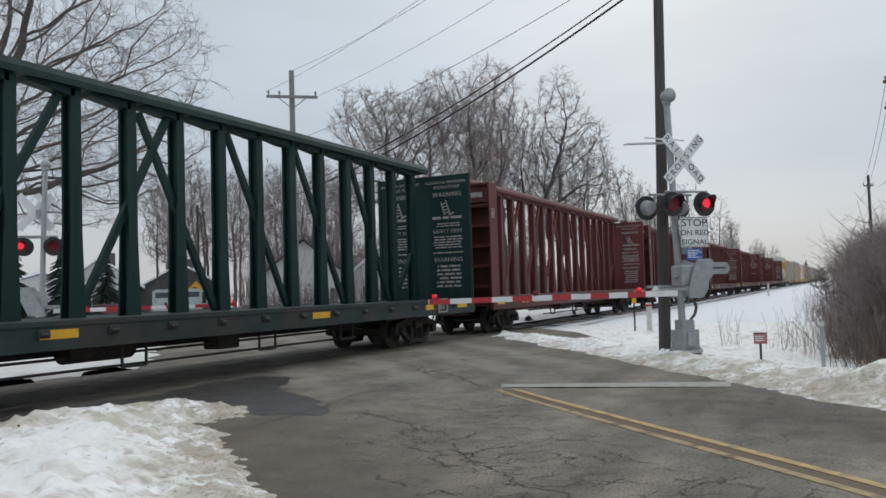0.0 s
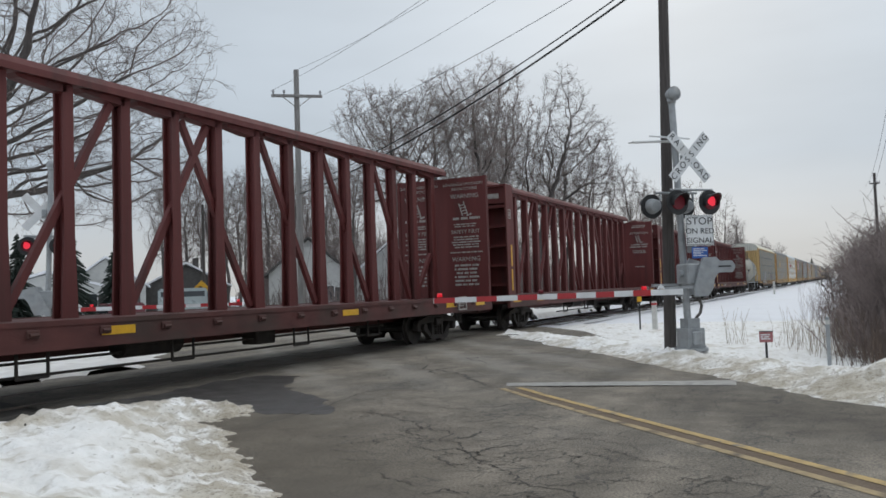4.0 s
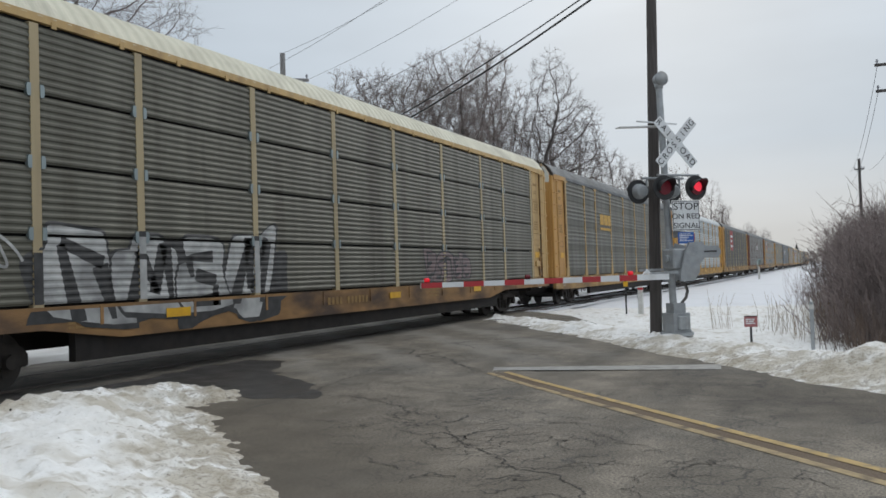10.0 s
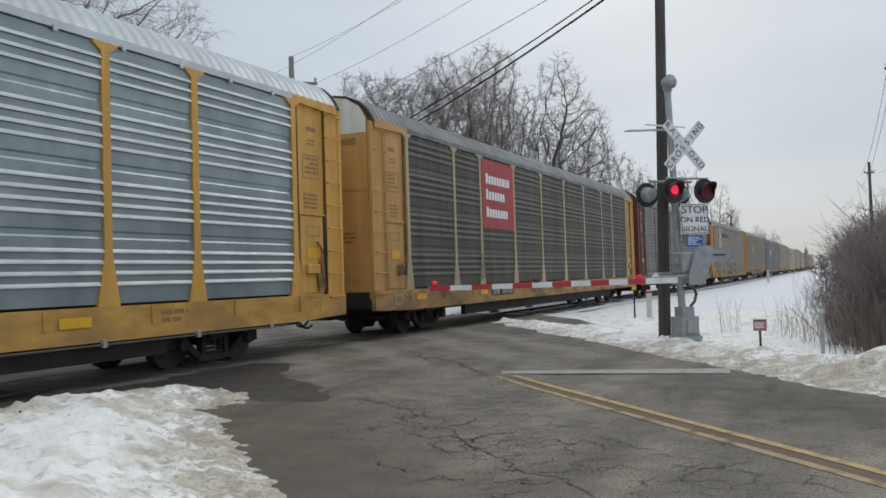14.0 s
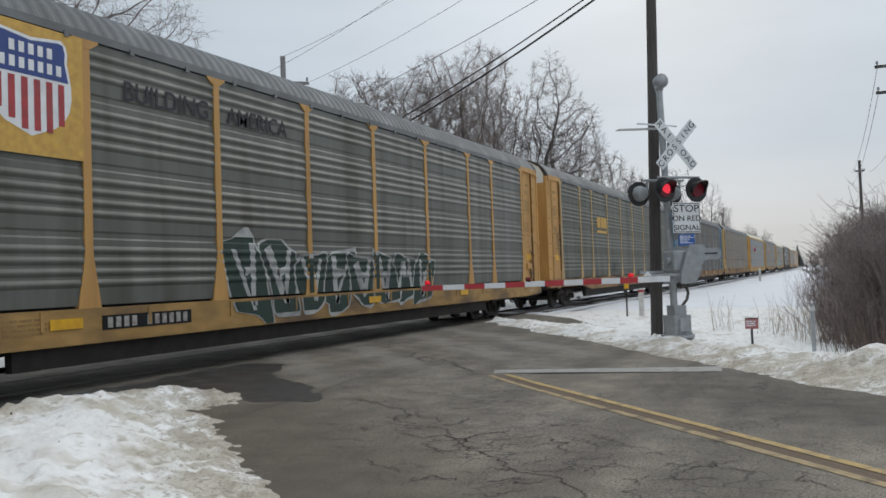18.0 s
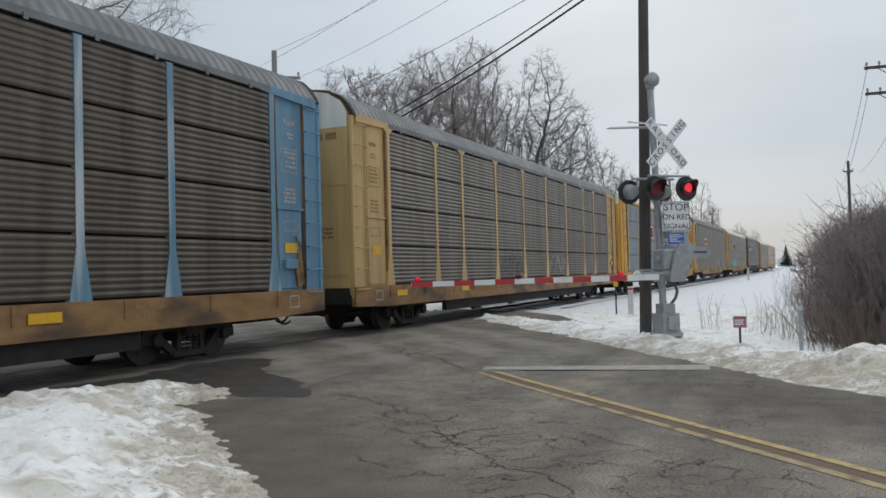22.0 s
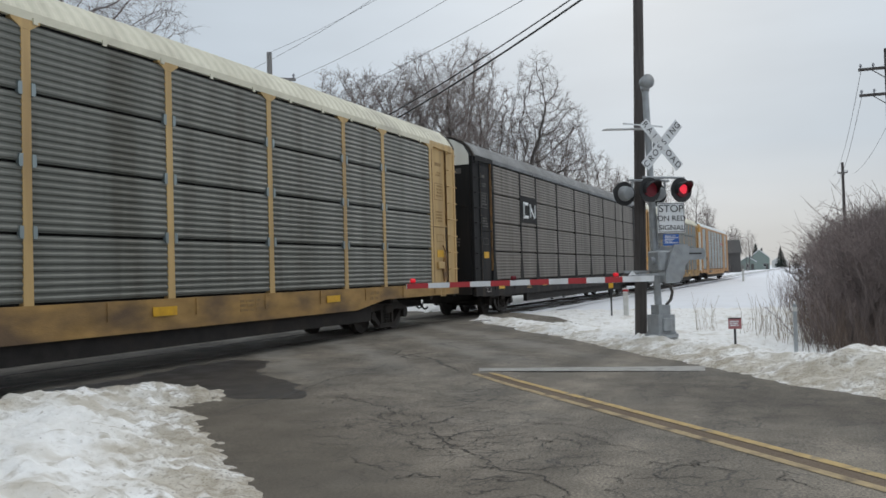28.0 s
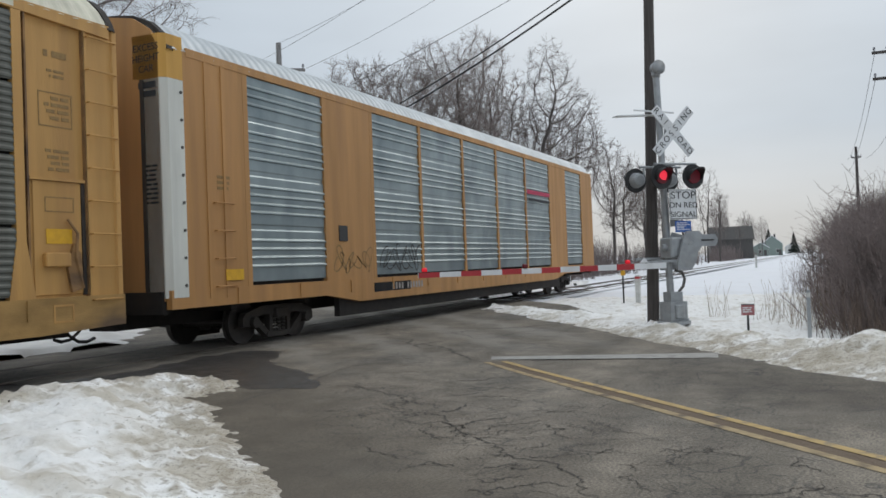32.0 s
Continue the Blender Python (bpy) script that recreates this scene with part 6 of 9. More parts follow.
# ---- the cars in their order ----
GAPS = [-0.9, 23.2, 47.4, 71.6, 95.8, 120.1, 144.3, 168.3, 181.4, 210.0, 238.4, 267.0, 295.6, 324.0, 352.5, 381.2, 410.0, 438.8, 467.8, 496.5, 525.3, 554.0, 582.8, 611.5]
SHIFT = {0: 0.15, 1: 0.15, 2: 0.15, 3: 0.15, 4: 0.1, 5: 0.15, 6: -0.2, 7: 0.15, 8: 0.4, 9: 0.25, 10: -0.15, 19: -0.15, 21: 0.3}     # x offsets that fit single cars to the camera's view
CARS = [centre_beam_car(GAPS[0], GAPS[1], BEAM_GREEN, "dark green", 1, False)]
for k in range(1, 7):
    CARS.append(centre_beam_car(GAPS[k], GAPS[k + 1], BEAM_RED, "oxide red", k + 1, k >= 4))
CARS.append(tank_car(GAPS[7], GAPS[8]))

# first: grimy panels, cream roof, ribbed end doors
c = auto_carrier(GAPS[8], GAPS[9], "yellow auto-carrier with grimy ribbed side panels, cream roof and graffiti", YELLOW_PALE, POST_PALE, SILL_RUST, SHEET_OLIVE,
                 ROOF_CREAM, "fine", 4, False, False, True, True, True, True, -1.0, False, "a", YELLOW_PALE)
tag_art(c, -9.3, -3.3, 0.8, 2.2, SPRAY_BLACK, SPRAY_BLACK, 6, 4, "black ground of the large graffiti", 0.0)
tag_art(c, -8.9, -3.8, 0.72, 2.6, SPRAY_WHITE, SPRAY_BLACK, 3, 4, "large white and black graffiti on the lower panels", 0.02)
tag_art(c, 3.0, 6.0, 1.25, 2.2, SPRAY_PINK, SPRAY_BLACK, 4, 5, "grey and black graffiti on the lower panels", 0.02)
tag_art(c, -10.8, -9.4, 1.5, 2.4, SPRAY_WHITE, SPRAY_WHITE, 5, 3, "", 0.02, False)
CARS.append(c)
# second: gold block mark
c = auto_carrier(GAPS[9], GAPS[10], "weathered yellow auto-carrier with grey-olive panels and gold blocks", YELLOW, YELLOW_WORN, SILL_YELLOW, SHEET_OLIVE, ROOF_GREY, "medium", plate=-5.2, key="b")
block_shape(c, "logo", LOGO_GOLD, [(-6.4, -5.75, 3.55, 4.05), (-5.65, -5.0, 3.55, 4.05), (-4.95, -4.4, 3.55, 4.05), (-6.4, -4.4, 3.3, 3.42)], "three gold blocks over a gold bar", NEAR - 0.02)
CARS.append(c)
# third: bright galvanised
c = auto_carrier(GAPS[10], GAPS[11], "bright yellow auto-carrier with shiny galvanised ribbed panels", YELLOW_FRESH, YELLOW_FRESH, SILL_FRESH, GALV, ROOF_PALE, "bold", plate=-4.9, key="c")
strokes(c, "logo", LOGO_MAGENTA, worm(-5.6, 3.74, 1.55, 0.5), 0.12, "crimson stroke mark on the panels", NEAR - 0.035)
block_shape(c, "stencilled_text", LETTER_BLACK, [(-5.5 + i * 0.2, -5.36 + i * 0.2, 3.14, 3.24) for i in range(5)], "short dark stencilled bars", NEAR - 0.03)
CARS.append(c)
# fourth: red square
c = auto_carrier(GAPS[11], GAPS[12], "yellow auto-carrier with grey-green panels and a red painted panel", YELLOW, POST_PALE, SILL_YELLOW, SHEET_MUD, ROOF_GREY, "medium", plate=-5.6, key="d")
sq = block_shape(c, "logo_panel", LOGO_RED, [(-7.05, -4.35, 2.95, 5.1)], "red painted panel with white bars", NEAR - 0.02)
bm = B()
for i, (z, w) in enumerate(((4.35, 1.9), (3.85, 1.45), (3.3, 1.65))):
    x = -6.75
    while x < -6.75 + w:
        box(bm, x, x + 0.17, NEAR - 0.032, NEAR - 0.026, z, z + (0.26 if x > -6.7 else 0.32))
        x += 0.23
part("lettering_bar", bm, SIGN_WHITE, sq, "rows of white blocks")
tag_art(c, -12.6, -12.1, 1.5, 1.9, SPRAY_BLACK, SPRAY_BLACK, 8, 3, "", 0.01, False)
tag_art(c, -7.3, -7.0, 1.2, 2.2, SPRAY_BLACK, SPRAY_BLACK, 9, 1, "", 0.03, False)
CARS.append(c)
# fifth: dark red posts
c = auto_carrier(GAPS[12], GAPS[13], "auto-carrier with dark red posts, grey-green panels and teal graffiti", CONRAIL, CONRAIL, SILL_RUST, SHEET_GREY, ROOF_GREY, "medium", white_top=False, cap=True, flare=False, plate=-9.5, key="e")
sq = block_shape(c, "logo_panel", CONRAIL, [(-1.3, 1.3, 3.35, 4.15)], "dark red band with white stripes", NEAR - 0.02)
block_shape(sq, "stripe", SIGN_WHITE, [(-1.28, 0.75, 3.62, 3.72), (-1.28, 0.9, 3.45, 3.55)] + [(-1.2 + i * 0.2, -1.06 + i * 0.2, 3.82, 4.05) for i in range(6)], "white stripes and blocks", NEAR - 0.027)
arch = [((0.75 + r * math.cos(t), 3.7 + r * math.sin(t)), (0.75 + r * math.cos(t + 0.35), 3.7 + r * math.sin(t + 0.35))) for r in (0.16, 0.36) for t in [i * 0.35 for i in range(9)]]
strokes(sq, "arch_mark", SIGN_WHITE, arch, 0.09, "white arch mark", NEAR - 0.027)
tag_art(c, -1.3, 1.6, 0.95, 2.05, SPRAY_WHITE, SPRAY_TEAL, 21, 5, "white and teal graffiti on the lower panels", 0.02)
tag_art(c, 1.5, 6.6, 1.2, 2.1, SPRAY_GREEN, SPRAY_BLACK, 22, 8, "grey-green graffiti on the lower panels", 0.02)
tag_art(c, 1.5, 6.6, 1.85, 2.25, SPRAY_CYAN, SPRAY_CYAN, 23, 9, "", 0.022, False)
tag_art(c, -3.9, -3.1, 1.4, 2.0, SPRAY_BLACK, SPRAY_BLACK, 24, 2, "", 0.02, False)
CARS.append(c)
# sixth: shield
c = auto_carrier(GAPS[13], GAPS[14], "yellow auto-carrier with grey panels, a shield emblem and green graffiti", YELLOW, YELLOW, SILL_YELLOW, SHEET_GREY, ROOF_GREY, "medium", plate=-6.0, key="f")
sq = block_shape(c, "logo_panel", LOGO_GOLD, [(-9.0, -7.22, 3.34, 5.16)], "gold painted panel with a shield", NEAR - 0.02)
SHIELD = ((5.04, 0.5), (4.97, 0.58), (4.86, 0.61), (4.72, 0.6), (4.58, 0.63), (4.4, 0.665), (4.2, 0.67), (4.02, 0.63), (3.87, 0.54), (3.76, 0.4), (3.69, 0.22), (3.6, 0.0))


def shield_outline(inset):
    """A shield with ears, a slight waist and a pointed foot round x = -8.1."""
    half = [(min(z, 5.04 - inset), max(w - inset, 0.0)) for z, w in SHIELD[:-1]]
    return [(-8.1, 4.98 - inset)] + [(-8.1 + w, z) for z, w in half] + [(-8.1, 3.6 + inset)] + [(-8.1 - w, z) for z, w in reversed(half)]


bm = B()
prism(bm, shield_outline(0.0), NEAR - 0.03, NEAR - 0.026)
sh = part("shield", bm, SIGN_WHITE, sq, "white shield with red stripes and blue top")
bm = B()
prism(bm, [(x, max(z, 4.44)) for x, z in shield_outline(0.05) if z > 4.39], NEAR - 0.036, NEAR - 0.031)
part("shield_top", bm, LOGO_BLUE, sh, "dark blue top of the shield")
bm = B()
for z, n in ((4.73, 5), (4.51, 7)):
    for i in range(n):
        x = -8.1 + (i - n / 2) * 0.15
        box(bm, x + 0.03, x + 0.115, NEAR - 0.04, NEAR - 0.037, z, z + 0.15)
part("lettering_bar", bm, SIGN_WHITE, sh, "two rows of white blocks")
bm = B()
for i in range(6):
    x = -8.66 + i * 0.2
    z = 3.68 + max(abs(x + 8.05) - 0.2, 0) * 0.62
    box(bm, x, x + 0.1, NEAR - 0.036, NEAR - 0.031, z, 4.4)
part("shield_stripe", bm, LOGO_RED, sh, "red upright stripes")
writing("slogan", "BUILDING", 0.44, pose(-5.45, NEAR - 0.016, 4.53, 90, 0, 0), LETTER_BLACK, c, "dark stencilled slogan").data.offset = 0.004
writing("slogan", "AMERICA", 0.44, pose(-3.05, NEAR - 0.016, 4.53, 90, 0, 0), LETTER_BLACK, c, "dark stencilled slogan").data.offset = 0.004
tag_art(c, -4.0, 4.4, 0.74, 2.45, SPRAY_PINE, SPRAY_WHITE, 31, 8, "long dark green and white graffiti on the lower panels", 0.02)
tag_art(c, -11.6, -10.2, 1.5, 2.3, SPRAY_BLACK, SPRAY_BLACK, 32, 3, "", 0.02, False)
CARS.append(c)
# seventh: gold blocks on green-grey
c = auto_carrier(GAPS[14], GAPS[15], "yellow auto-carrier with green-grey panels and gold blocks", YELLOW, YELLOW_WORN, SILL_RUST, SHEET_GREEN, ROOF_GREY, "medium", fish=True, plate=-5.9, key="g")
block_shape(c, "logo", LOGO_GOLD, [(-6.3, -5.7, 3.5, 4.0), (-5.6, -5.05, 3.5, 4.0), (-5.0, -4.5, 3.5, 4.0), (-6.3, -4.5, 3.25, 3.38)], "three gold blocks over a gold bar", NEAR - 0.02)
tag_art(c, -4.2, -2.2, 1.3, 2.0, SPRAY_BLACK, SPRAY_BLACK, 41, 4, "", 0.02, False)
tag_art(c, -12.6, -12.1, 1.8, 3.4, SPRAY_BLACK, SPRAY_BLACK, 42, 1, "", 0.02, False)
tag_art(c, 9.2, 11.6, 1.3, 2.0, SPRAY_WHITE, SPRAY_WHITE, 43, 3, "", 0.02, False)
CARS.append(c)
# eighth: blue
c = auto_carrier(GAPS[15], GAPS[16], "blue auto-carrier with grimy brown-grey panels and peeling posts", GT_BLUE, GT_PALE, SILL_RUST, SHEET_BROWN, ROOF_GREY, "fine", 4, False, True, white_top=False, plate=-3.9, dark_plate=False, key="h")
block_shape(c, "logo_panel", LOGO_TEAL, [(-7.0, -4.4, 3.1, 4.12)], "faded blue painted band", NEAR - 0.012)
block_shape(c, "logo", SIGN_WHITE, [(-6.9, -5.8, 3.86, 4.05), (-6.9, -6.66, 3.35, 3.86), (-6.9, -5.85, 3.16, 3.35), (-6.09, -5.85, 3.35, 3.64), (-5.7, -4.5, 3.86, 4.05), (-5.22, -4.98, 3.16, 3.86)], "white block mark on the panels", NEAR - 0.022)
tag_art(c, -9.0, -4.3, 1.3, 2.2, SPRAY_BLACK, SPRAY_BLACK, 51, 6, "", 0.02, False)
tag_art(c, -3.9, 1.0, 1.4, 2.1, SPRAY_BLACK, SPRAY_BLACK, 52, 6, "", 0.02, False)
CARS.append(c)
# ninth: rusty
c = auto_carrier(GAPS[16], GAPS[17], "yellow auto-carrier with rust-streaked brown-grey ribbed panels", YELLOW_PALE, YELLOW_PALE, SILL_RUST, SHEET_DUSTY, ROOF_GREY, "fine", 4, True, True, False, False, plate=-5.6, dark_plate=False, key="i")
tag_art(c, -3.9, -1.6, 1.25, 2.1, SPRAY_BLACK, SPRAY_BLACK, 61, 4, "", 0.02, False)
tag_art(c, 1.6, 3.9, 1.3, 2.1, SPRAY_WHITE, SPRAY_WHITE, 62, 4, "", 0.02, False)
CARS.append(c)
# tenth: blue-grey galvanised
c = auto_carrier(GAPS[17], GAPS[18], "bright yellow auto-carrier with blue-grey panels and cream roof", YELLOW_FRESH, YELLOW_FRESH, SILL_FRESH, GALV_BLUE, ROOF_CREAM, "fine", 4, False, True, False, True, plate=-5.0, key="j", gutter_mat=YELLOW_FRESH)
block_shape(c, "logo_stripe", SIGN_WHITE, [(-7.0, -4.35, z, z + 0.09) for z in (3.35, 3.57, 3.79, 4.01)], "white stripes behind the mark", NEAR - 0.008)
strokes(c, "logo", LOGO_MAGENTA, worm(-5.7, 3.7, 1.7, 0.6), 0.13, "crimson stroke mark on the panels", NEAR - 0.02)
CARS.append(c)
# eleventh: olive
c = auto_carrier(GAPS[18], GAPS[19], "faded yellow auto-carrier with dark olive panels and dark graffiti", YELLOW_PALE, YELLOW_PALE, SILL_YELLOW, SHEET_OLIVE, ROOF_GREY, "fine", 4, True, True, True, brackets=True, plate=-3.0, dark_plate=False, key="k")
block_shape(c, "logo_panel", LOGO_RED, [(-6.6, -4.9, 3.3, 4.2)], "small faded red panel", NEAR - 0.014)
block_shape(c, "logo_stripe", SIGN_WHITE, [(-6.5, -5.0, 3.45, 3.55), (-6.5, -5.0, 3.9, 4.0)], "white stripes", NEAR - 0.022)
for i, (a, b) in enumerate(zip(POSTS, POSTS[1:])):
    for r in range(4):
        z = ZB + 0.02 + (ZT - 0.06 - ZB) * r / 4
        shared("joint_batten", "rbatten%d%d" % (i, r), lambda bm: box(bm, a + 0.08, b - 0.08, NEAR - 0.02, NEAR + 0.03, z - 0.075, z + 0.03, 0.006), BATTEN, c, "smooth grey batten over the joint")
tag_art(c, 4.3, 8.6, 0.8, 2.2, SPRAY_NAVY, SPRAY_WHITE, 71, 5, "dark blue and white graffiti on the lower panels", 0.02)
tag_art(c, 2.0, 3.9, 1.4, 1.9, SPRAY_WHITE, SPRAY_WHITE, 72, 5, "", 0.02, False)
CARS.append(c)
# twelfth: gold panel
c = auto_carrier(GAPS[19], GAPS[20], "faded yellow auto-carrier with grey panels, gold square and teal graffiti", YELLOW_PALE, YELLOW_PALE, SILL_YELLOW, SHEET_GREY, ROOF_CREAM, "fine", 4, True, False, True, brackets=True, plate=-6.2, dark_plate=False, key="l")
block_shape(c, "logo_panel", LOGO_GOLD, [(-7.05, -4.35, 3.3, 4.15)], "gold painted panel with a dark mark", NEAR - 0.012)
strokes(c, "logo", LETTER_BROWN, worm(-5.7, 3.72, 1.7, 0.5), 0.11, "dark brown stroke mark", NEAR - 0.02)
tag_art(c, -11.8, -7.8, 0.85, 1.75, SPRAY_TEAL, SPRAY_GREEN, 81, 5, "teal graffiti on the lower panels and sill", 0.02)
tag_art(c, -11.2, -8.0, 1.55, 2.5, SPRAY_WHITE, SPRAY_BLACK, 82, 5, "white and black graffiti on the lower panels", 0.024)
tag_art(c, -6.9, -3.2, 1.1, 2.05, SPRAY_CYAN, SPRAY_TEAL, 83, 5, "pale cyan graffiti on the lower panels", 0.02)
tag_art(c, -12.9, -12.0, 2.0, 3.4, SPRAY_BLACK, SPRAY_BLACK, 84, 2, "", 0.02, False)
CARS.append(c)
# thirteenth: black
c = auto_carrier(GAPS[20], GAPS[21], "black auto-carrier with grimy brown-grey ribbed panels", CAR_BLACK, CAR_BLACK, SILL_BLACK, SHEET_DUSTY, ROOF_GREY, "fine", 4, False, True, plate=9.5, dark_plate=False, key="m")
block_shape(c, "logo_panel", CAR_BLACK, [(-9.0, -7.22, 3.3, 4.3)], "black painted panel with a white mark", NEAR - 0.012)
strokes(c, "logo", SIGN_WHITE, worm(-8.1, 3.78, 1.35, 0.5), 0.11, "white stroke mark", NEAR - 0.02)
tag_art(c, -10.7, -10.2, 0.8, 1.05, SPRAY_WHITE, SPRAY_WHITE, 91, 3, "", 0.02, False)
CARS.append(c)
# fourteenth: pink graffiti
c = auto_carrier(GAPS[21], GAPS[22], "yellow auto-carrier with grey ribbed panels, cream roof and pink graffiti", YELLOW, YELLOW, SILL_YELLOW, SHEET_GREY, ROOF_CREAM, "fine", 4, False, True, brackets=True, plate=-6.6, key="n")
block_shape(c, "logo", LOGO_RED, [(-6.9 + i * 0.26, -6.68 + i * 0.26, 3.75, 3.95) for i in range(9)], "row of red slanted blocks", NEAR - 0.02)
block_shape(c, "logo_stripe", LETTER_BLACK, [(-7.0, -4.5, 3.62, 3.68)], "thin dark line", NEAR - 0.014)
tag_art(c, -4.6, 1.3, 0.75, 2.2, SPRAY_PINK, SPRAY_WHITE, 101, 6, "faded pink and white graffiti on panels and sill", 0.02)
tag_art(c, 1.5, 5.8, 1.0, 1.9, SPRAY_BLACK, SPRAY_BLACK, 102, 5, "dark graffiti on the lower panels", 0.02)
tag_art(c, 7.2, 8.9, 1.2, 2.0, SPRAY_BLACK, SPRAY_BLACK, 103, 3, "", 0.02, False)
CARS.append(c)


def last_car(x0, x1):
    """The last car: bold galvanised bays between broad plain bays, one white corner door."""
    car = empty("auto_carrier_car", pose((x0 + x1) / 2, TRACK_Y, RAIL_Z), "brownish yellow auto-carrier with galvanised ribbed bays and white corner door",
                "freight car", "cars of the train")
    f = YELLOW_BROWN
    shared("underframe", "rframe", rack_frame, UNDERFRAME, car)
    shared("side_sill", "rsillx", rack_sill(True), f, car)
    rack_inside(car)
    shared("roof", "rroof" + ROOF_PALE.name, rack_roof, ROOF_PALE, car)
    bays = (-11.63, -8.91, -6.85, -4.21, -1.3, 1.5, 4.4, 7.28, 9.4, 11.9)
    plain = {1, 7}
    for i, (a, b) in enumerate(zip(bays, bays[1:])):
        if i in plain:
            bm = B()
            box(bm, a, b, NEAR - 0.01, NEAR + 0.07, ZB - 0.05, ZT + 0.05)
            part("plain_panel", bm, f, car, "plain brownish yellow side panel")
        else:
            shared("side_panel", "lastp%d" % i, sheet("bold", a + 0.04, b - 0.04, ZB + 0.05, ZT - 0.02), GALV, car)
    for x in bays:
        bm = B()
        box(bm, x - 0.07, x + 0.07, NEAR - 0.013, NEAR + 0.08, ZB - 0.05, ZT + 0.06)
        part("post", bm, f, car)
    bm = B()
    box(bm, -RACK_HALF + 0.5, RACK_HALF - 0.1, NEAR - 0.02, NEAR + 0.07, ZT - 0.01, ZT + 0.14)
    part("gutter", bm, f, car)
    bm = B()
    box(bm, -RACK_HALF + 0.52, -11.7, NEAR - 0.01, NEAR + 0.07, 0.9, ZT + 0.06)
    part("end_plate", bm, f, car)
    for x in (-12.75, -12.3):
        part("plate_rib", box(B(), x - 0.03, x + 0.03, NEAR - 0.03, NEAR - 0.01, 1.0, ZT), f, car)
    part("end_plate", box(B(), 11.97, RACK_HALF, NEAR - 0.01, NEAR + 0.07, 0.9, ZT + 0.06), f, car)
    shared("corner_plate", "lcplate", lambda bm: box(bm, -RACK_HALF + 0.42, -RACK_HALF + 0.52, NEAR - 0.012, NEAR + 0.07, 0.9, ZT + 0.1), f, car)
    d = shared("corner_door", "lcdoor", lambda bm: prism(bm, [(-RACK_HALF - 0.03, -1.1), (-RACK_HALF - 0.03, NEAR + 0.08), (-RACK_HALF + 0.05, NEAR - 0.02), (-RACK_HALF + 0.4, NEAR - 0.03),
                                                         (-RACK_HALF + 0.4, NEAR + 0.05), (-RACK_HALF + 0.08, NEAR + 0.1), (-RACK_HALF + 0.05, -1.1)], 1.05, 4.75, "z"), DOOR_WHITE, car, "white corner door with rivets")
    shared("door_edge", "lcedge", lambda bm: box(bm, -RACK_HALF - 0.05, -RACK_HALF - 0.03, -1.14, -1.06, 1.05, 4.75), STEEL_DARK, d)
    u = shared("upper_corner_door", "lcupper", lambda bm: prism(bm, [(-RACK_HALF - 0.03, -0.9), (-RACK_HALF - 0.03, NEAR + 0.1), (-RACK_HALF + 0.05, NEAR), (-RACK_HALF + 0.42, NEAR - 0.012),
                                                              (-RACK_HALF + 0.42, NEAR + 0.05), (-RACK_HALF + 0.08, NEAR + 0.12), (-RACK_HALF + 0.05, -0.9)], 4.76, 5.5, "z"), YELLOW_FRESH, car, "yellow upper part of the corner door")
    for z, w in ((5.28, "EXCESS"), (5.1, "HEIGHT"), (4.92, "CAR")):
        writing("stencilled_word", w, 0.17, pose(-RACK_HALF - 0.034, -1.2, z, 90, 0, -90), LETTER_BLACK, u, "dark stencilled word")
    for k in range(8):
        shared("rivet", "lrivet%d" % k, lambda bm: rod(bm, (-RACK_HALF + 0.34, NEAR - 0.045, 1.25 + k * 0.47), (-RACK_HALF + 0.34, NEAR - 0.025, 1.25 + k * 0.47), 0.028, seg=8), STEEL_GREY, d)
    for e, rz in ((-1, 0), (1, 180)):
        for h in (-1, 1):
            shared("end_door", "lastleaf%d" % h, door_leaf(h), f, car, at=pose(0, 0, 0, 0, 0, rz))
    shared("roof_seal", "lastseal", roof_seal, STEEL_DARK, car)
    for k in range(4):
        z = 1.2 + k * 0.5
        pts = [(-12.6, NEAR, z), (-12.6, NEAR - 0.07, z), (-12.1, NEAR - 0.07, z), (-12.1, NEAR, z)]
        bm = B()
        for a, b in zip(pts, pts[1:]):
            rod(bm, a, b, 0.014, seg=6)
        part("grab_iron", bm, f, car)
    bm = B()
    box(bm, -8.45, -8.1, NEAR - 0.03, NEAR - 0.01, 2.05, 2.4)
    part("vent", bm, BLACK, car, "small black square vent")
    block_shape(car, "reflector", YELLOW_TAPE, [(-12.35, -11.85, 1.3, 1.5)], "yellow notice plate", NEAR - 0.03)
    tag_art(car, -8.6, -7.0, 1.25, 2.0, SPRAY_BLACK, LETTER_BROWN, 111, 4, "", 0.02, False)
    tag_art(car, -6.5, -4.5, 1.25, 2.1, SPRAY_BLACK, SPRAY_BLACK, 112, 4, "", 0.03, False)
    block_shape(car, "logo", LOGO_MAGENTA, [(4.5, 7.2, 3.9, 4.05)], "thin crimson stripe", NEAR - 0.03)
    block_shape(car, "logo_stripe", LETTER_BLACK, [(4.7, 7.2, 3.66, 3.74)], "thin dark stripe", NEAR - 0.03)
    shared("number_plate", "rplate-6.0", sill_plate(-5.2, 10), CAR_BLACK, car, "black plate on the sill")
    shared("stencilled_number", "rtextlast", sill_text(-5.2, 11), LETTER_WHITE, car, "row of plain stencilled bars on the sill")
    bm = B()
    bars(bm, -12.5, -12.1, 2.9, 3.2, 3, NEAR - 0.012, 77)
    part("stencilled_text", bm, LETTER_BROWN, car)
    bm = B()
    xbars(bm, -1.42, -1.02, 4.4, 4.7, 2, -RACK_HALF - 0.034, 78, 0.3, 0.1)
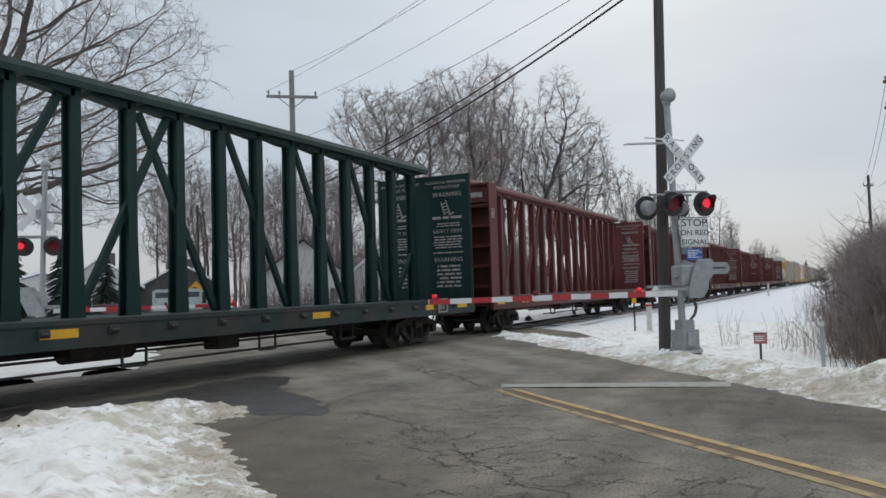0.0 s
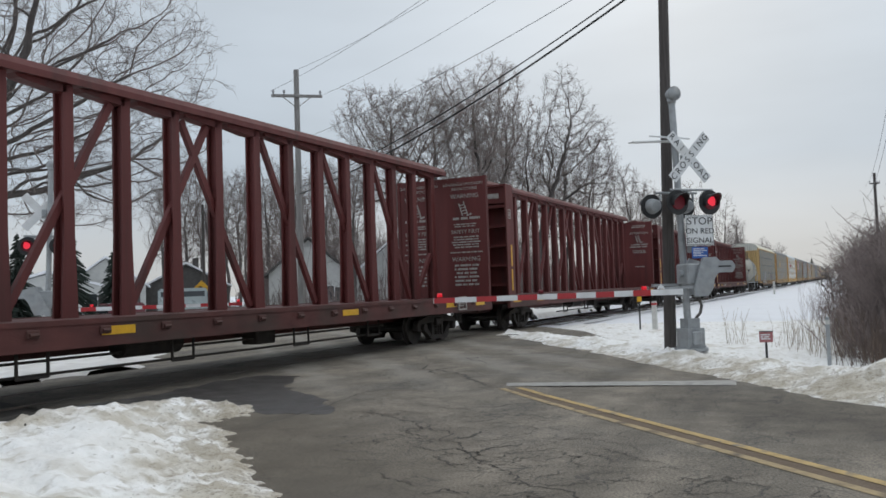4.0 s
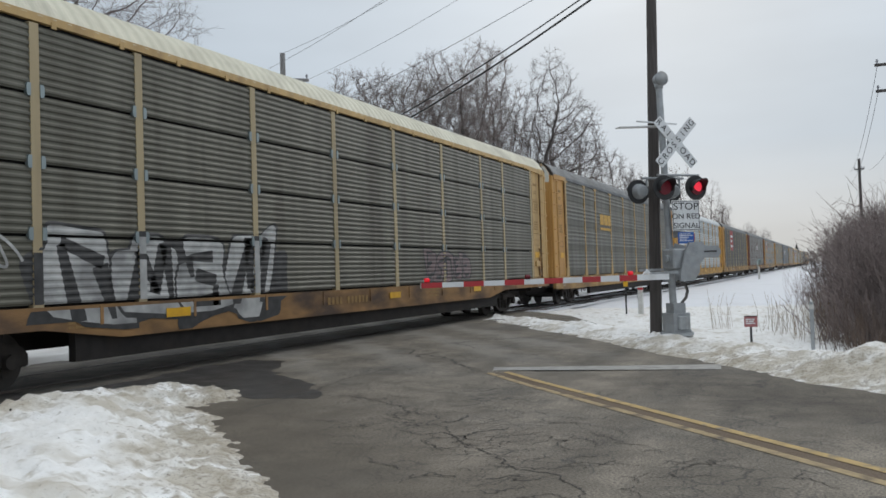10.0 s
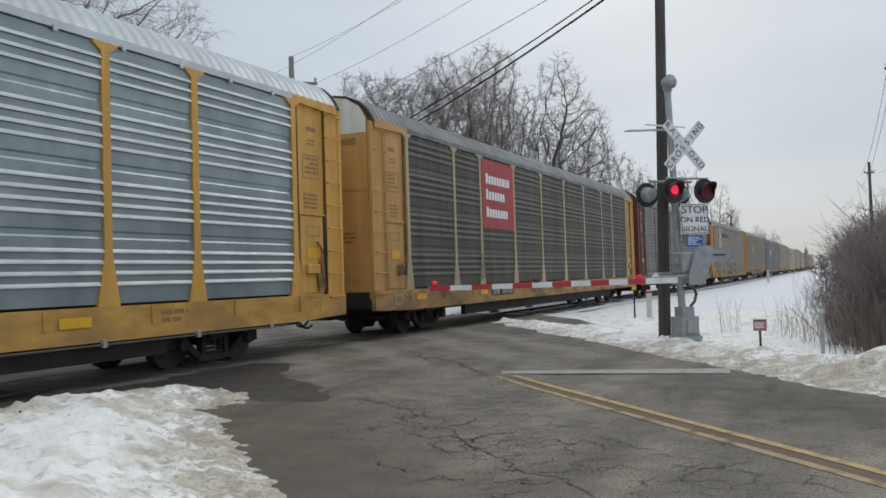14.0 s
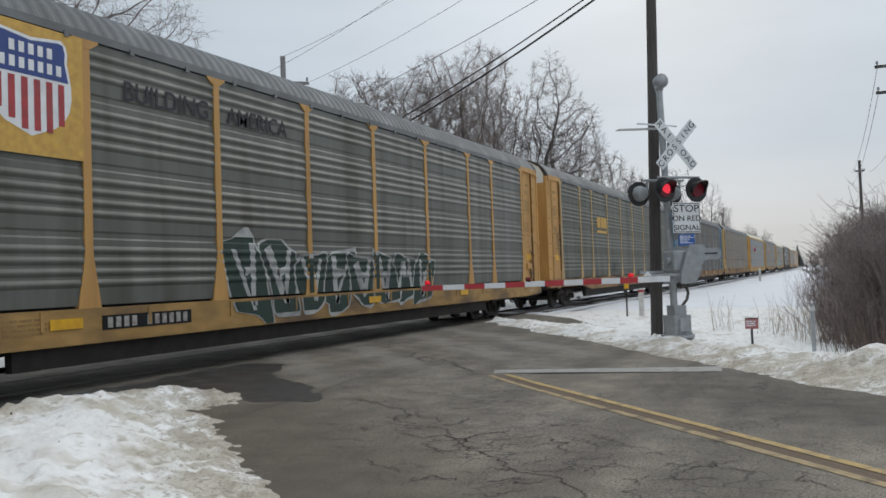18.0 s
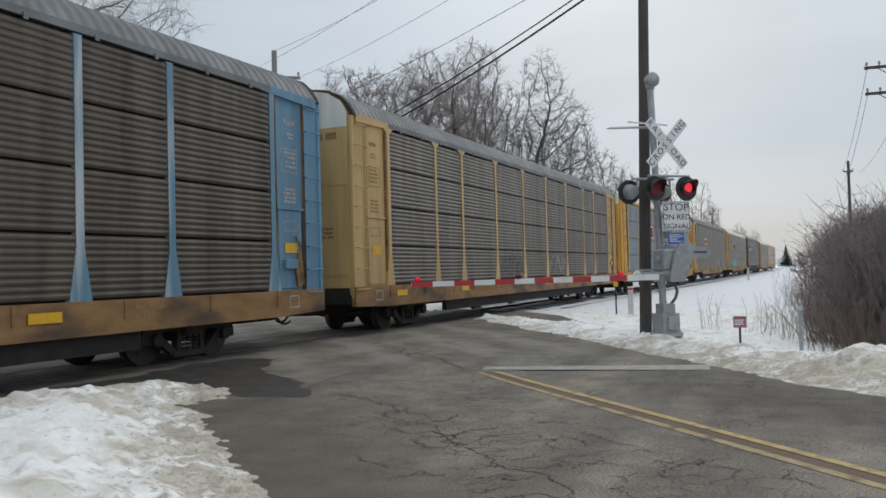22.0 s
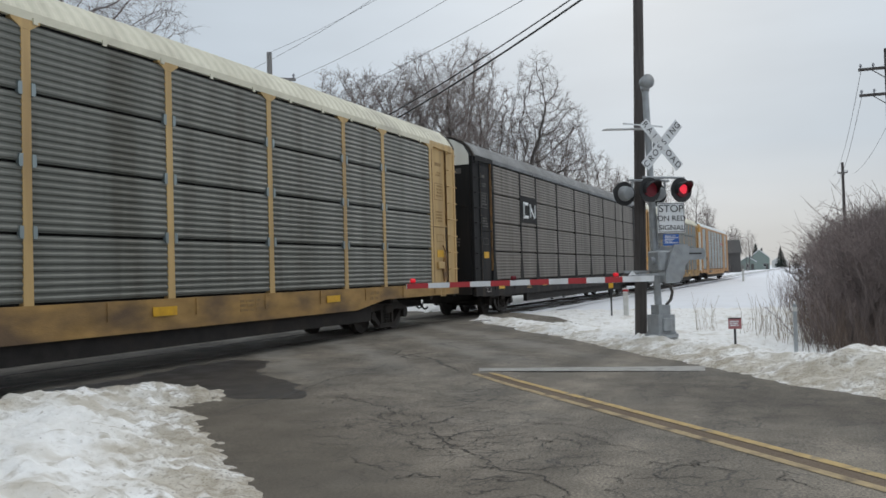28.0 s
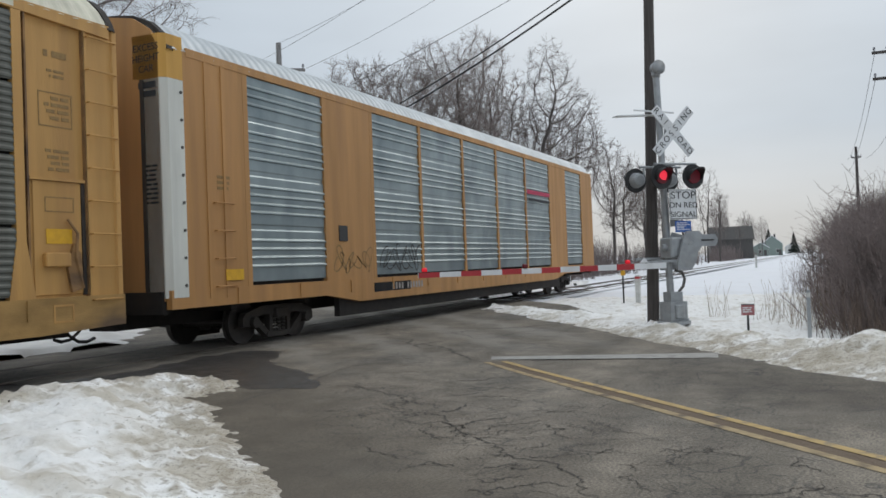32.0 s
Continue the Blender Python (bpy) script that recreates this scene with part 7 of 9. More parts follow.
    xbars(bm, -1.4, -1.05, 2.6, 3.3, 9, -RACK_HALF - 0.034, 79, 0.5, 0.3)
    part("stencilled_number", bm, LETTER_BLACK, car)
    for x in (-10.05, 10.05):
        truck(car, x)
    couplers(car, RACK_HALF + 0.1)
    return car


CARS.append(last_car(GAPS[22], GAPS[23]))


# ---- the crossing signals ----
def sub(name, make, material, parent, label="", smooth=False):
    bm = B()
    make(bm)
    return part(name, bm, material, parent, label, smooth)


def disc(bm, centre, r, depth, axis="y", seg=28, r2=None):
    c = Vector(centre)
    d = Vector((0, depth, 0)) if axis == "y" else Vector((depth, 0, 0))
    rod(bm, c - d / 2, c + d / 2, r, r2, seg)


FLASHERS = []


def lamp_unit(parent, a, z, b, face, first):
    """Round black backing with hood and red lens; face -1 looks to oncoming traffic (-y), +1 the other way."""
    t = face

    def backing(bm):
        disc(bm, (a, b, z), 0.255, 0.03)
        bmesh.ops.bevel(bm, geom=[e for e in bm.edges if e.calc_face_angle(0) > 1], offset=0.008, segments=1, affect="EDGES")
    back = sub("lamp_backing", backing, BLACK, parent, "black round signal backing")

    def body(bm):
        rod(bm, (a, b - t * 0.02, z), (a, b - t * 0.17, z), 0.165, 0.13, 20)
        rod(bm, (a, b - t * 0.17, z), (a, b - t * 0.19, z), 0.13, 0.09, 20)
    sub("lamp_housing", body, ALU, back, "grey lamp housing")

    def hood(bm):
        n, r = 16, 0.165
        rows = []
        for k in range(n + 1):
            w = math.radians(-25 + 230 * k / n)
            lng = 0.12 + 0.2 * max(0, math.sin(w))
            rows.append([bm.verts.new((a + rr * math.cos(w), b + t * d, z + rr * math.sin(w))) for rr, d in ((r, 0.01), (r, lng), (r - 0.012, lng), (r - 0.012, 0.01))])
        for p, q in zip(rows, rows[1:]):
            for k in range(4):
                bm.faces.new((p[k], p[(k + 1) % 4], q[(k + 1) % 4], q[k]))
        bm.faces.new(rows[0])
        bm.faces.new(rows[-1][::-1])
        bmesh.ops.recalc_face_normals(bm, faces=bm.faces)
    sub("hood", hood, BLACK, back)

    def glass(bm):
        disc(bm, (a, b + t * 0.03, z), 0.148, 0.03, seg=24)
    sub("lens", glass, LENS_DIM, back, "dark red signal lens")

    def core(bm):
        disc(bm, (a + 0.015, b + t * 0.05, z + 0.015), 0.088, 0.008, seg=18)
        for v in bm.verts:
            v.co.z += 0.35 * (v.co.x - a) * (v.co.z - z) / 0.1
    FLASHERS.append((sub("bulb", core, BULB, back, "lit red lamp"), t, first))


def lettered_blade(parent, z, tilt, words, y):
    """One arm of the crossbuck, a board with rounded ends and black letters."""
    def board(bm):
        obox(bm, (0.07, y, z), (1.27, 0.012, 0.225), (0, tilt, 0), 0.005)
    bl = sub("crossbuck_board", board, SIGN_WHITE, parent, "white board with black letters")
    r = radians(-tilt)
    n = len(words)
    for i, ch in enumerate(words):
        u = (i - (n - 1) / 2) * 1.12 / (n - 1)
        m = Matrix.Translation((0.07 + u * math.cos(r), y - 0.0085, z + u * math.sin(r))) @ pose(0, 0, 0, 90, 0, 0) @ pose(0, 0, 0, 0, 0, math.degrees(r))
        writing("letter", ch, 0.185, m, BLACK, bl)
    return bl


def crossing_signal(x, y, z, rz, label, near, arm):
    top = empty("crossing_signal", pose(x, y, z, 0, 0, rz), label, "crossing signal", "signals of the level crossing")
    mast = sub("mast", lambda bm: rod(bm, (-0.04, 0, 0.0), (-0.19, 0, 4.98), 0.075, 0.068, 16), ALU, top, "silver-painted steel mast")

    def base(bm):
        rod(bm, (0, 0, -0.16), (0, 0, -0.1), 0.34, seg=20)
        prism(bm, [(-0.2, -0.2), (0.2, -0.2), (0.25, 0.0), (0.2, 0.2), (-0.2, 0.2), (-0.25, 0.0)], -0.1, 0.3, "z")
        prism(bm, [(-0.14, -0.14), (0.14, -0.14), (0.14, 0.14), (-0.14, 0.14)], 0.3, 0.5, "z")
        box(bm, -0.1, 0.1, -0.26, -0.18, -0.04, 0.24, 0.02)
        for k in range(4):
            a = math.pi / 4 + k * math.pi / 2
            rod(bm, (0.28 * math.cos(a), 0.28 * math.sin(a), -0.1), (0.28 * math.cos(a), 0.28 * math.sin(a), -0.05), 0.025, seg=6)
    sub("junction_base", base, ALU, top, "grey cast junction box base")

    def bell(bm):
        rod(bm, (-0.19, 0, 4.95), (-0.19, 0, 5.05), 0.08, 0.1, 14)
        bmesh.ops.create_uvsphere(bm, u_segments=18, v_segments=10, radius=0.125, matrix=Matrix.Translation((-0.19, 0, 5.14)))
        disc(bm, (-0.2, -0.09, 5.14), 0.15, 0.09, seg=20, r2=0.13)
        disc(bm, (-0.21, -0.14, 5.14), 0.115, 0.012, seg=20)
    sub("bell", bell, ALU, top, "grey bell housing on the mast's top", True)

    def arms(bm):
        for b in (-0.27, 0.27):
            rod(bm, (-0.5, b, 3.12), (0.5, b, 3.12), 0.025, seg=8)
            rod(bm, (0, 0, 3.12), (0, b, 3.12), 0.03, seg=8)
            for a in (-0.4, 0.4):
                rod(bm, (a, b, 3.12), (a, b, 2.95), 0.022, seg=8)
    sub("cross_arm", arms, ALU, top)
    lamp_unit(top, 0.38, 2.86, -0.32, -1, not near)
    lamp_unit(top, -0.38, 2.86, -0.32, -1, near)
    shift = 0.2 if near else 0.0
    lamp_unit(top, 0.39 - shift, 2.84, 0.3, 1, near)
    lamp_unit(top, -0.39 - shift, 2.84, 0.3, 1, not near)
    lettered_blade(top, 3.82, 47, "RAILROAD", -0.13)
    lettered_blade(top, 3.82, -47, "CROSSING", -0.15)
    sub("bracket", lambda bm: box(bm, -0.06, 0.06, -0.13, 0.0, 3.68, 3.88, 0.01), ALU, top)
    if near:
        def plate(bm):
            box(bm, -0.22, 0.44, -0.33, -0.318, 1.98, 2.6, 0.004)
        st = sub("stop_sign", plate, SIGN_WHITE, top, "white rectangular sign with black words")

        def border(bm):
            for x0, x1, z0, z1 in ((-0.205, 0.425, 2.575, 2.585), (-0.205, 0.425, 1.995, 2.005), (-0.205, -0.195, 2.005, 2.575), (0.415, 0.425, 2.005, 2.575)):
                box(bm, x0, x1, -0.334, -0.33, z0, z1)
        sub("border", border, BLACK, st)
        for z, w, s in ((2.47, "STOP", 0.21), (2.27, "ON RED", 0.155), (2.08, "SIGNAL", 0.155)):
            writing("word", w, s, pose(0.11, -0.335, z, 90, 0, 0) @ Matrix.Diagonal((1.2, 1.0, 1.0, 1.0)), BLACK, st)
        bl = sub("notice_plate", lambda bm: box(bm, -0.1, 0.28, -0.33, -0.318, 1.72, 1.95, 0.004), SIGN_BLUE, top, "small blue emergency notice")
        bm = B()
        bars(bm, -0.07, 0.25, 1.75, 1.92, 5, -0.3315, 3, 0.5)
        part("notice_line", bm, SIGN_WHITE, bl, "small white bars")
        sub("plate_strap", lambda bm: box(bm, -0.03, 0.03, -0.318, -0.05, 1.85, 2.5), ALU, top)

        sub("edge_on_board", lambda bm: obox(bm, (-0.6, 0.15, 4.17), (1.02, 0.2, 0.02), (0, -3, 0)), SIGN_WHITE, top, "pale board seen edge-on")
        sub("edge_on_board", lambda bm: obox(bm, (-0.28, 0.0, 4.24), (0.95, 0.03, 0.03), (0, 2, 0)), SIGN_WHITE, top, "pale board seen edge-on")

    def gear(bm):
        box(bm, -0.2, 0.2, -0.3, 0.12, 1.2, 1.62, 0.03)
        rod(bm, (-0.28, -0.1, 1.42), (0.3, -0.1, 1.42), 0.07, seg=14)
    sub("gate_mechanism", gear, ALU, top, "grey gate mechanism box")

    for y, z, w in ((-0.3, 1.14, 0.95), (0.16, 1.2, 0.9)):
        sub("arm_bracket", lambda bm: obox(bm, (-0.3, y, z), (w, 0.06, 0.05)), ALU, top)
    sub("marker", lambda bm: prism(bm, [(-0.95, 1.13), (-0.75, 1.13), (-0.85, 1.22)], -0.33, -0.3), SIGN_WHITE, top, "small white triangular marker on the arm")

    def weight(bm):
        out = [(-0.12, 0.95), (0.2, 0.95), (0.33, 1.12), (0.36, 1.3), (0.47, 1.42), (0.8, 1.42), (0.86, 1.5), (0.86, 1.58), (0.8, 1.66), (0.5, 1.66), (0.42, 1.74), (0.12, 1.74), (0.04, 1.6), (-0.12, 1.1)]
        prism(bm, out, -0.4, -0.35)
        for k in range(6):
            a = k * math.tau / 6
            rod(bm, (0.2 + 0.085 * math.cos(a), -0.41, 1.55 + 0.085 * math.sin(a)), (0.2 + 0.085 * math.cos(a), -0.395, 1.55 + 0.085 * math.sin(a)), 0.018, seg=8)
    sub("counterweight", weight, ALU, top, "grey counterweight arm with bolts")
    sub("counterweight", lambda bm: prism(bm, [(-0.12, 0.95), (0.25, 0.95), (0.4, 1.3), (0.5, 1.42), (0.8, 1.42), (0.86, 1.58), (0.8, 1.66), (0.5, 1.66), (0.2, 1.74), (-0.12, 1.1)], 0.2, 0.25), ALU, top, "grey counterweight arm")
    slot = sub("slot", lambda bm: box(bm, 0.46, 0.76, -0.408, -0.4, 1.53, 1.56), BLACK, top)

    def cable(bm):
        pts = [(0.12, 0.05, 0.95), (0.3, 0.08, 0.9), (0.36, 0.08, 0.75), (0.3, 0.06, 0.6), (0.15, 0.0, 0.5)]
        for p, q in zip(pts, pts[1:]):
            rod(bm, p, q, 0.03, seg=8)
    sub("cable", cable, STEEL_GREY, top)
    # the lowered arm
    L = arm

    def beam_arm(bm):
        prism(bm, [(-L, -0.045), (-0.35, -0.06), (-0.35, 0.06), (-L, 0.045)], -0.33, -0.29, "y")
        for v in bm.verts:
            v.co.z += 1.06
    ga = sub("gate_arm", beam_arm, SIGN_WHITE, top, "lowered white gate arm with red stripes")
    n = int(L / 0.82)
    for k in range(n):
        x0 = -L + 0.004 + k * 0.82

        def stripe(bm, x0=x0):
            h = 0.047 + 0.013 * (x0 + L) / L
            box(bm, x0, x0 + 0.4, -0.334, -0.286, 1.06 - h, 1.06 + h)
        sub("stripe", stripe, SIGN_RED, ga, "red stripe")
    for x0, lit in ((-L + 0.12, True), (-L * 0.62, False), (-L * 0.22, True)):
        def small(bm, x0=x0):
            rod(bm, (x0 - 0.04, -0.31, 1.155), (x0 + 0.04, -0.31, 1.155), 0.04, seg=12)
        s = sub("arm_lamp", small, LENS if lit else LENS_DIM, ga, "small red lamp on the gate arm")
        sub("lamp_foot", lambda bm, x0=x0: box(bm, x0 - 0.04, x0 + 0.04, -0.33, -0.29, 1.1, 1.13), BLACK, ga)
    return top


crossing_signal(17.62, 2.96, 0.33, -46.0, "silver level crossing signal with red lamps and lowered striped gate", True, 5.6)
crossing_signal(15.87, 19.96, 0.3, 138.0, "silver level crossing signal beyond the track with lowered gate", False, 5.4)

# ---- poles and wires ----
WIRE = mat("wire_black", (0.02, 0.02, 0.022), (0.03, 0.03, 0.03), 5, 0.6)
WIRE_GREY = mat("wire_grey", (0.2, 0.21, 0.22), (0.26, 0.27, 0.28), 5, 0.5, metal=0.4)
PORCELAIN = mat("insulator", (0.3, 0.3, 0.32), (0.24, 0.24, 0.26), 8, 0.3)


def utility_pole(x, y, z, h, r, arms, label, turn=0.0, lean=0.0, wood=None):
    wood = wood or POLE_WOOD
    p = empty("utility_pole", pose(x, y, z, 0, lean, turn), label, "utility pole", "utility poles")
    sub("shaft", lambda bm: rod(bm, (0, 0, -0.3), (0, 0, h), r, r * 0.72, 16), wood, p)
    for az, half in arms:
        a = sub("crossarm", lambda bm: (box(bm, -half, half, -r - 0.09, -r, az - 0.06, az + 0.06, 0.01),
                                        beam(bm, (-half * 0.6, -r - 0.03, az), (0, -r, az - 0.5), 0.03), beam(bm, (half * 0.6, -r - 0.03, az), (0, -r, az - 0.5), 0.03)), wood, p)
        for sx in (-0.92, -0.5, 0.92):
            sub("insulator", lambda bm: (rod(bm, (half * sx, -r - 0.045, az + 0.06), (half * sx, -r - 0.045, az + 0.14), 0.03, seg=8),
                                         rod(bm, (half * sx, -r - 0.045, az + 0.14), (half * sx, -r - 0.045, az + 0.24), 0.06, 0.04, 10)), PORCELAIN, a)
    return p


utility_pole(17.945, 3.44, 0.2, 11.2, 0.128, ((10.6, 1.1),), "dark tarred wooden utility pole beside the crossing signal", -79, 1.4)
utility_pole(28.5, 20.4, 0, 11.0, 0.15, ((9.85, 1.05),), "weathered wooden utility pole with crossarm behind the track", -52, 0.0, POLE_GREY)
utility_pole(90, -2.8, 0, 11.4, 0.17, ((10.4, 0.45),), "distant wooden utility pole above the thicket", 92)
utility_pole(39.6, -3.1, 0, 10.6, 0.16, ((9.75, 1.15), (8.65, 1.15)), "wooden utility pole with two crossarms in the thicket", -84)
utility_pole(60, 59, 0, 6.5, 0.12, ((6.0, 0.9),), "small distant utility pole near the houses", 40)
utility_pole(44.5, 40, 0, 8.0, 0.12, ((7.4, 0.8),), "thin distant utility pole beside the road", 40)


def wire(name, a, b, sag, r, material, label):
    cu = bpy.data.curves.new(name, "CURVE")
    cu.dimensions, cu.bevel_depth, cu.bevel_resolution = "3D", r, 1
    sp = cu.splines.new("POLY")
    n = 24
    sp.points.add(n)
    for i in range(n + 1):
        t = i / n
        p = Vector(a).lerp(Vector(b), t)
        sp.points[i].co = (p.x, p.y, p.z - 4 * sag * t * (1 - t), 1)
    cu.materials.append(material)
    return tagged(new(name, cu), label, "wire", "overhead wires")


P1, P2 = (17.95, 3.41), (28.5, 20.4)
wire("overhead_cable", (*P1, 8.15), (*P2, 5.75), 0.45, 0.025, WIRE, "thick black cable strung between the utility poles")
wire("overhead_cable", (*P1, 8.3), (*P2, 6.0), 0.4, 0.017, WIRE, "black cable strung between the utility poles")
wire("overhead_wire", (*P1, 8.75), (*P2, 8.0), 0.3, 0.009, WIRE_GREY, "thin grey wire strung between the utility poles")
wire("overhead_wire", (17.6, 4.4, 10.7), (27.9, 21.3, 10.1), 0.35, 0.007, WIRE_GREY, "thin grey wire strung between the utility poles")
wire("overhead_wire", (*P1, 11.0), (*P2, 11.0), 0.4, 0.007, WIRE_GREY, "thin grey wire strung between the utility poles")
wire("overhead_wire", (18.3, 2.6, 10.5), (29.3, 19.6, 10.0), 0.35, 0.007, WIRE_GREY, "thin grey wire strung between the utility poles")
wire("overhead_wire", (18.3, 2.6, 10.9), (60, -20, 10.5), 0.5, 0.007, WIRE_GREY, "thin grey wire leading away over the field")
for dy, z in ((-1.0, 9.8), (1.0, 9.8), (1.0, 8.75)):
    wire("overhead_wire", (39.6, -3.1 + dy, z), (90, -2.8 + dy * 0.8, z + 0.4), 0.9, 0.012, WIRE_GREY, "thin grey wire above the thicket")

# ---- small posts and signs ----
def small_post(x, y, h, w, material, label, cap=None):
    p = empty("marker_post", pose(x, y, -0.05), label, "post", "marker posts")
    sub("post", lambda bm: box(bm, -w / 2, w / 2, -w / 2, w / 2, 0, h, w * 0.12), material, p)
    if cap:
        sub("band", lambda bm: box(bm, -w / 2 - 0.003, w / 2 + 0.003, -w / 2 - 0.003, w / 2 + 0.003, h - 0.12, h - 0.05), cap, p)
    return p


small_post(28.3, 5.9, 1.0, 0.16, WHITE_PAINT, "white square marker post in the snow", SIGN_RED)
small_post(91, 6.8, 1.3, 0.2, WHITE_PAINT, "white marker post standing in the snowy field")
small_post(14.74, 0.33, 1.0, 0.06, ALU, "grey weathered post at the thicket's edge", WHITE_PAINT)
p = empty("marker_sign", pose(28.4, 6.42, -0.05, 0, 0, -60), "thin dark post with small yellow tag", "sign")
sub("post", lambda bm: box(bm, -0.025, 0.025, -0.015, 0.015, 0, 1.2), BLACK, p)
sub("tag", lambda bm: box(bm, -0.08, 0.08, -0.024, -0.017, 1.0, 1.17), YELLOW_TAPE, p)
p = empty("warning_sign", pose(17.45, 1.5, 0.05, 0, 0, -75), "small red and white warning sign in the snow", "sign")
sub("post", lambda bm: box(bm, -0.02, 0.02, -0.015, 0.015, -0.1, 0.52), BLACK, p)
pl = sub("plate", lambda bm: box(bm, -0.125, 0.125, -0.03, -0.016, 0.3, 0.5, 0.004), SIGN_FADED, p)
bm = B()
bars(bm, -0.1, 0.1, 0.34, 0.46, 3, -0.031, 5, 0.4, 0.2)
part("lettering_bar", bm, SIGN_WHITE, pl, "pale bars of lettering")
sub("top_cap", lambda bm: box(bm, -0.125, 0.125, -0.033, -0.013, 0.5, 0.52), BLACK, p)
p = empty("road_sign", pose(33.4, 30.2, 0, 0, 0, -46), "yellow diamond road sign beside the far road", "sign")
sub("post", lambda bm: box(bm, -0.03, 0.03, -0.02, 0.02, 0, 2.3), STEEL_GREY, p)
pl = sub("plate", lambda bm: obox(bm, (0, -0.03, 2.05), (0.6, 0.012, 0.6), (0, 45, 0), 0.004), YELLOW_TAPE, p)
sub("arrow", lambda bm: (box(bm, -0.03, 0.03, -0.042, -0.037, 1.85, 2.15), box(bm, -0.15, 0.0, -0.042, -0.037, 2.1, 2.16)), BLACK, pl)


# ---- bare trees, thicket and dry grass ----
BARK = mat("bark", (0.122, 0.107, 0.1), (0.082, 0.072, 0.067), 6, 0.9, bump=0.6, bscale=18, stretch=(2, 2, 0.4), c3=(0.12, 0.11, 0.1), s3=1.2)
TWIG = mat("twigs", (0.195, 0.163, 0.152), (0.14, 0.117, 0.11), 2, 0.9, vary=0.15)
TWIG_RED = mat("reddish_twigs", (0.312, 0.26, 0.2405), (0.221, 0.1846, 0.169), 1.2, 0.9, vary=0.15)
BRUSH = mat("brush_twigs", (0.29, 0.235, 0.222), (0.195, 0.158, 0.15), 1.5, 0.9, vary=0.3)
STRAW = mat("dry_grass", (0.36, 0.27, 0.16), (0.24, 0.17, 0.1), 4, 0.9, vary=0.2)
RUSSET = mat("russet_grass", (0.2, 0.145, 0.112), (0.13, 0.092, 0.072), 4, 0.9, vary=0.25)
NEEDLE = mat("conifer_needles", (0.03, 0.045, 0.035), (0.018, 0.028, 0.022), 3, 0.9, vary=0.2)


class Stick:
    """Collects tapered twigs into one mesh."""

    def __init__(self):
        self.v, self.f = [], []

    def limb(self, pts, r0, r1, sides):
        base = None
        n = len(pts) - 1
        for i, p in enumerate(pts):
            d = (pts[min(n, i + 1)] - pts[max(0, i - 1)]).normalized()
            a = d.orthogonal().normalized()
            b = d.cross(a)
            r = r0 + (r1 - r0) * i / n
            k = len(self.v)
            for s in range(sides):
                w = s * math.tau / sides
                q = p + (a * math.cos(w) + b * math.sin(w)) * r
                self.v.append((q.x, q.y, q.z))
            if base is not None:
                for s in range(sides):
                    self.f.append((base + s, base + (s + 1) % sides, k + (s + 1) % sides, k + s))
            base = k

    def chain(self, pts, radii, sides):
        """A limb with its own radius at every joint."""
        base, n = None, len(pts) - 1
        for i, p in enumerate(pts):
            d = (pts[min(n, i + 1)] - pts[max(0, i - 1)]).normalized()
            a = d.cross(Vector((0.31, 0.17, 0.2))).normalized()
            b = d.cross(a)
            k = len(self.v)
            for s in range(sides):
                w = s * math.tau / sides
                q = p + (a * math.cos(w) + b * math.sin(w)) * radii[i]
                self.v.append((q.x, q.y, q.z))
            if base is not None:
                for s in range(sides):
                    self.f.append((base + s, base + (s + 1) % sides, k + (s + 1) % sides, k + s))
            base = k

    def mesh(self, name, material):
        me = bpy.data.meshes.new(name)
        me.from_pydata(self.v, [], self.f)
        me.materials.append(material)
        me.polygons.foreach_set("use_smooth", [True] * len(me.polygons))
        return me


def crown_points(rng, lobes, n):
    """Points spread through a crown of overlapping ellipsoids (x, y, z, rx, ry, rz), denser towards the rim."""
    size = np.array([(l[3] * l[4] * l[5]) ** 0.8 for l in lobes])
    pick = rng.choice(len(lobes), n, p=size / size.sum())
    d = rng.normal(size=(n, 3))
    d /= np.linalg.norm(d, axis=1)[:, None]
    r = rng.random(n) ** 0.4
    L = np.array(lobes, float)[pick]
    return L[:, :3] + d * r[:, None] * L[:, 3:]


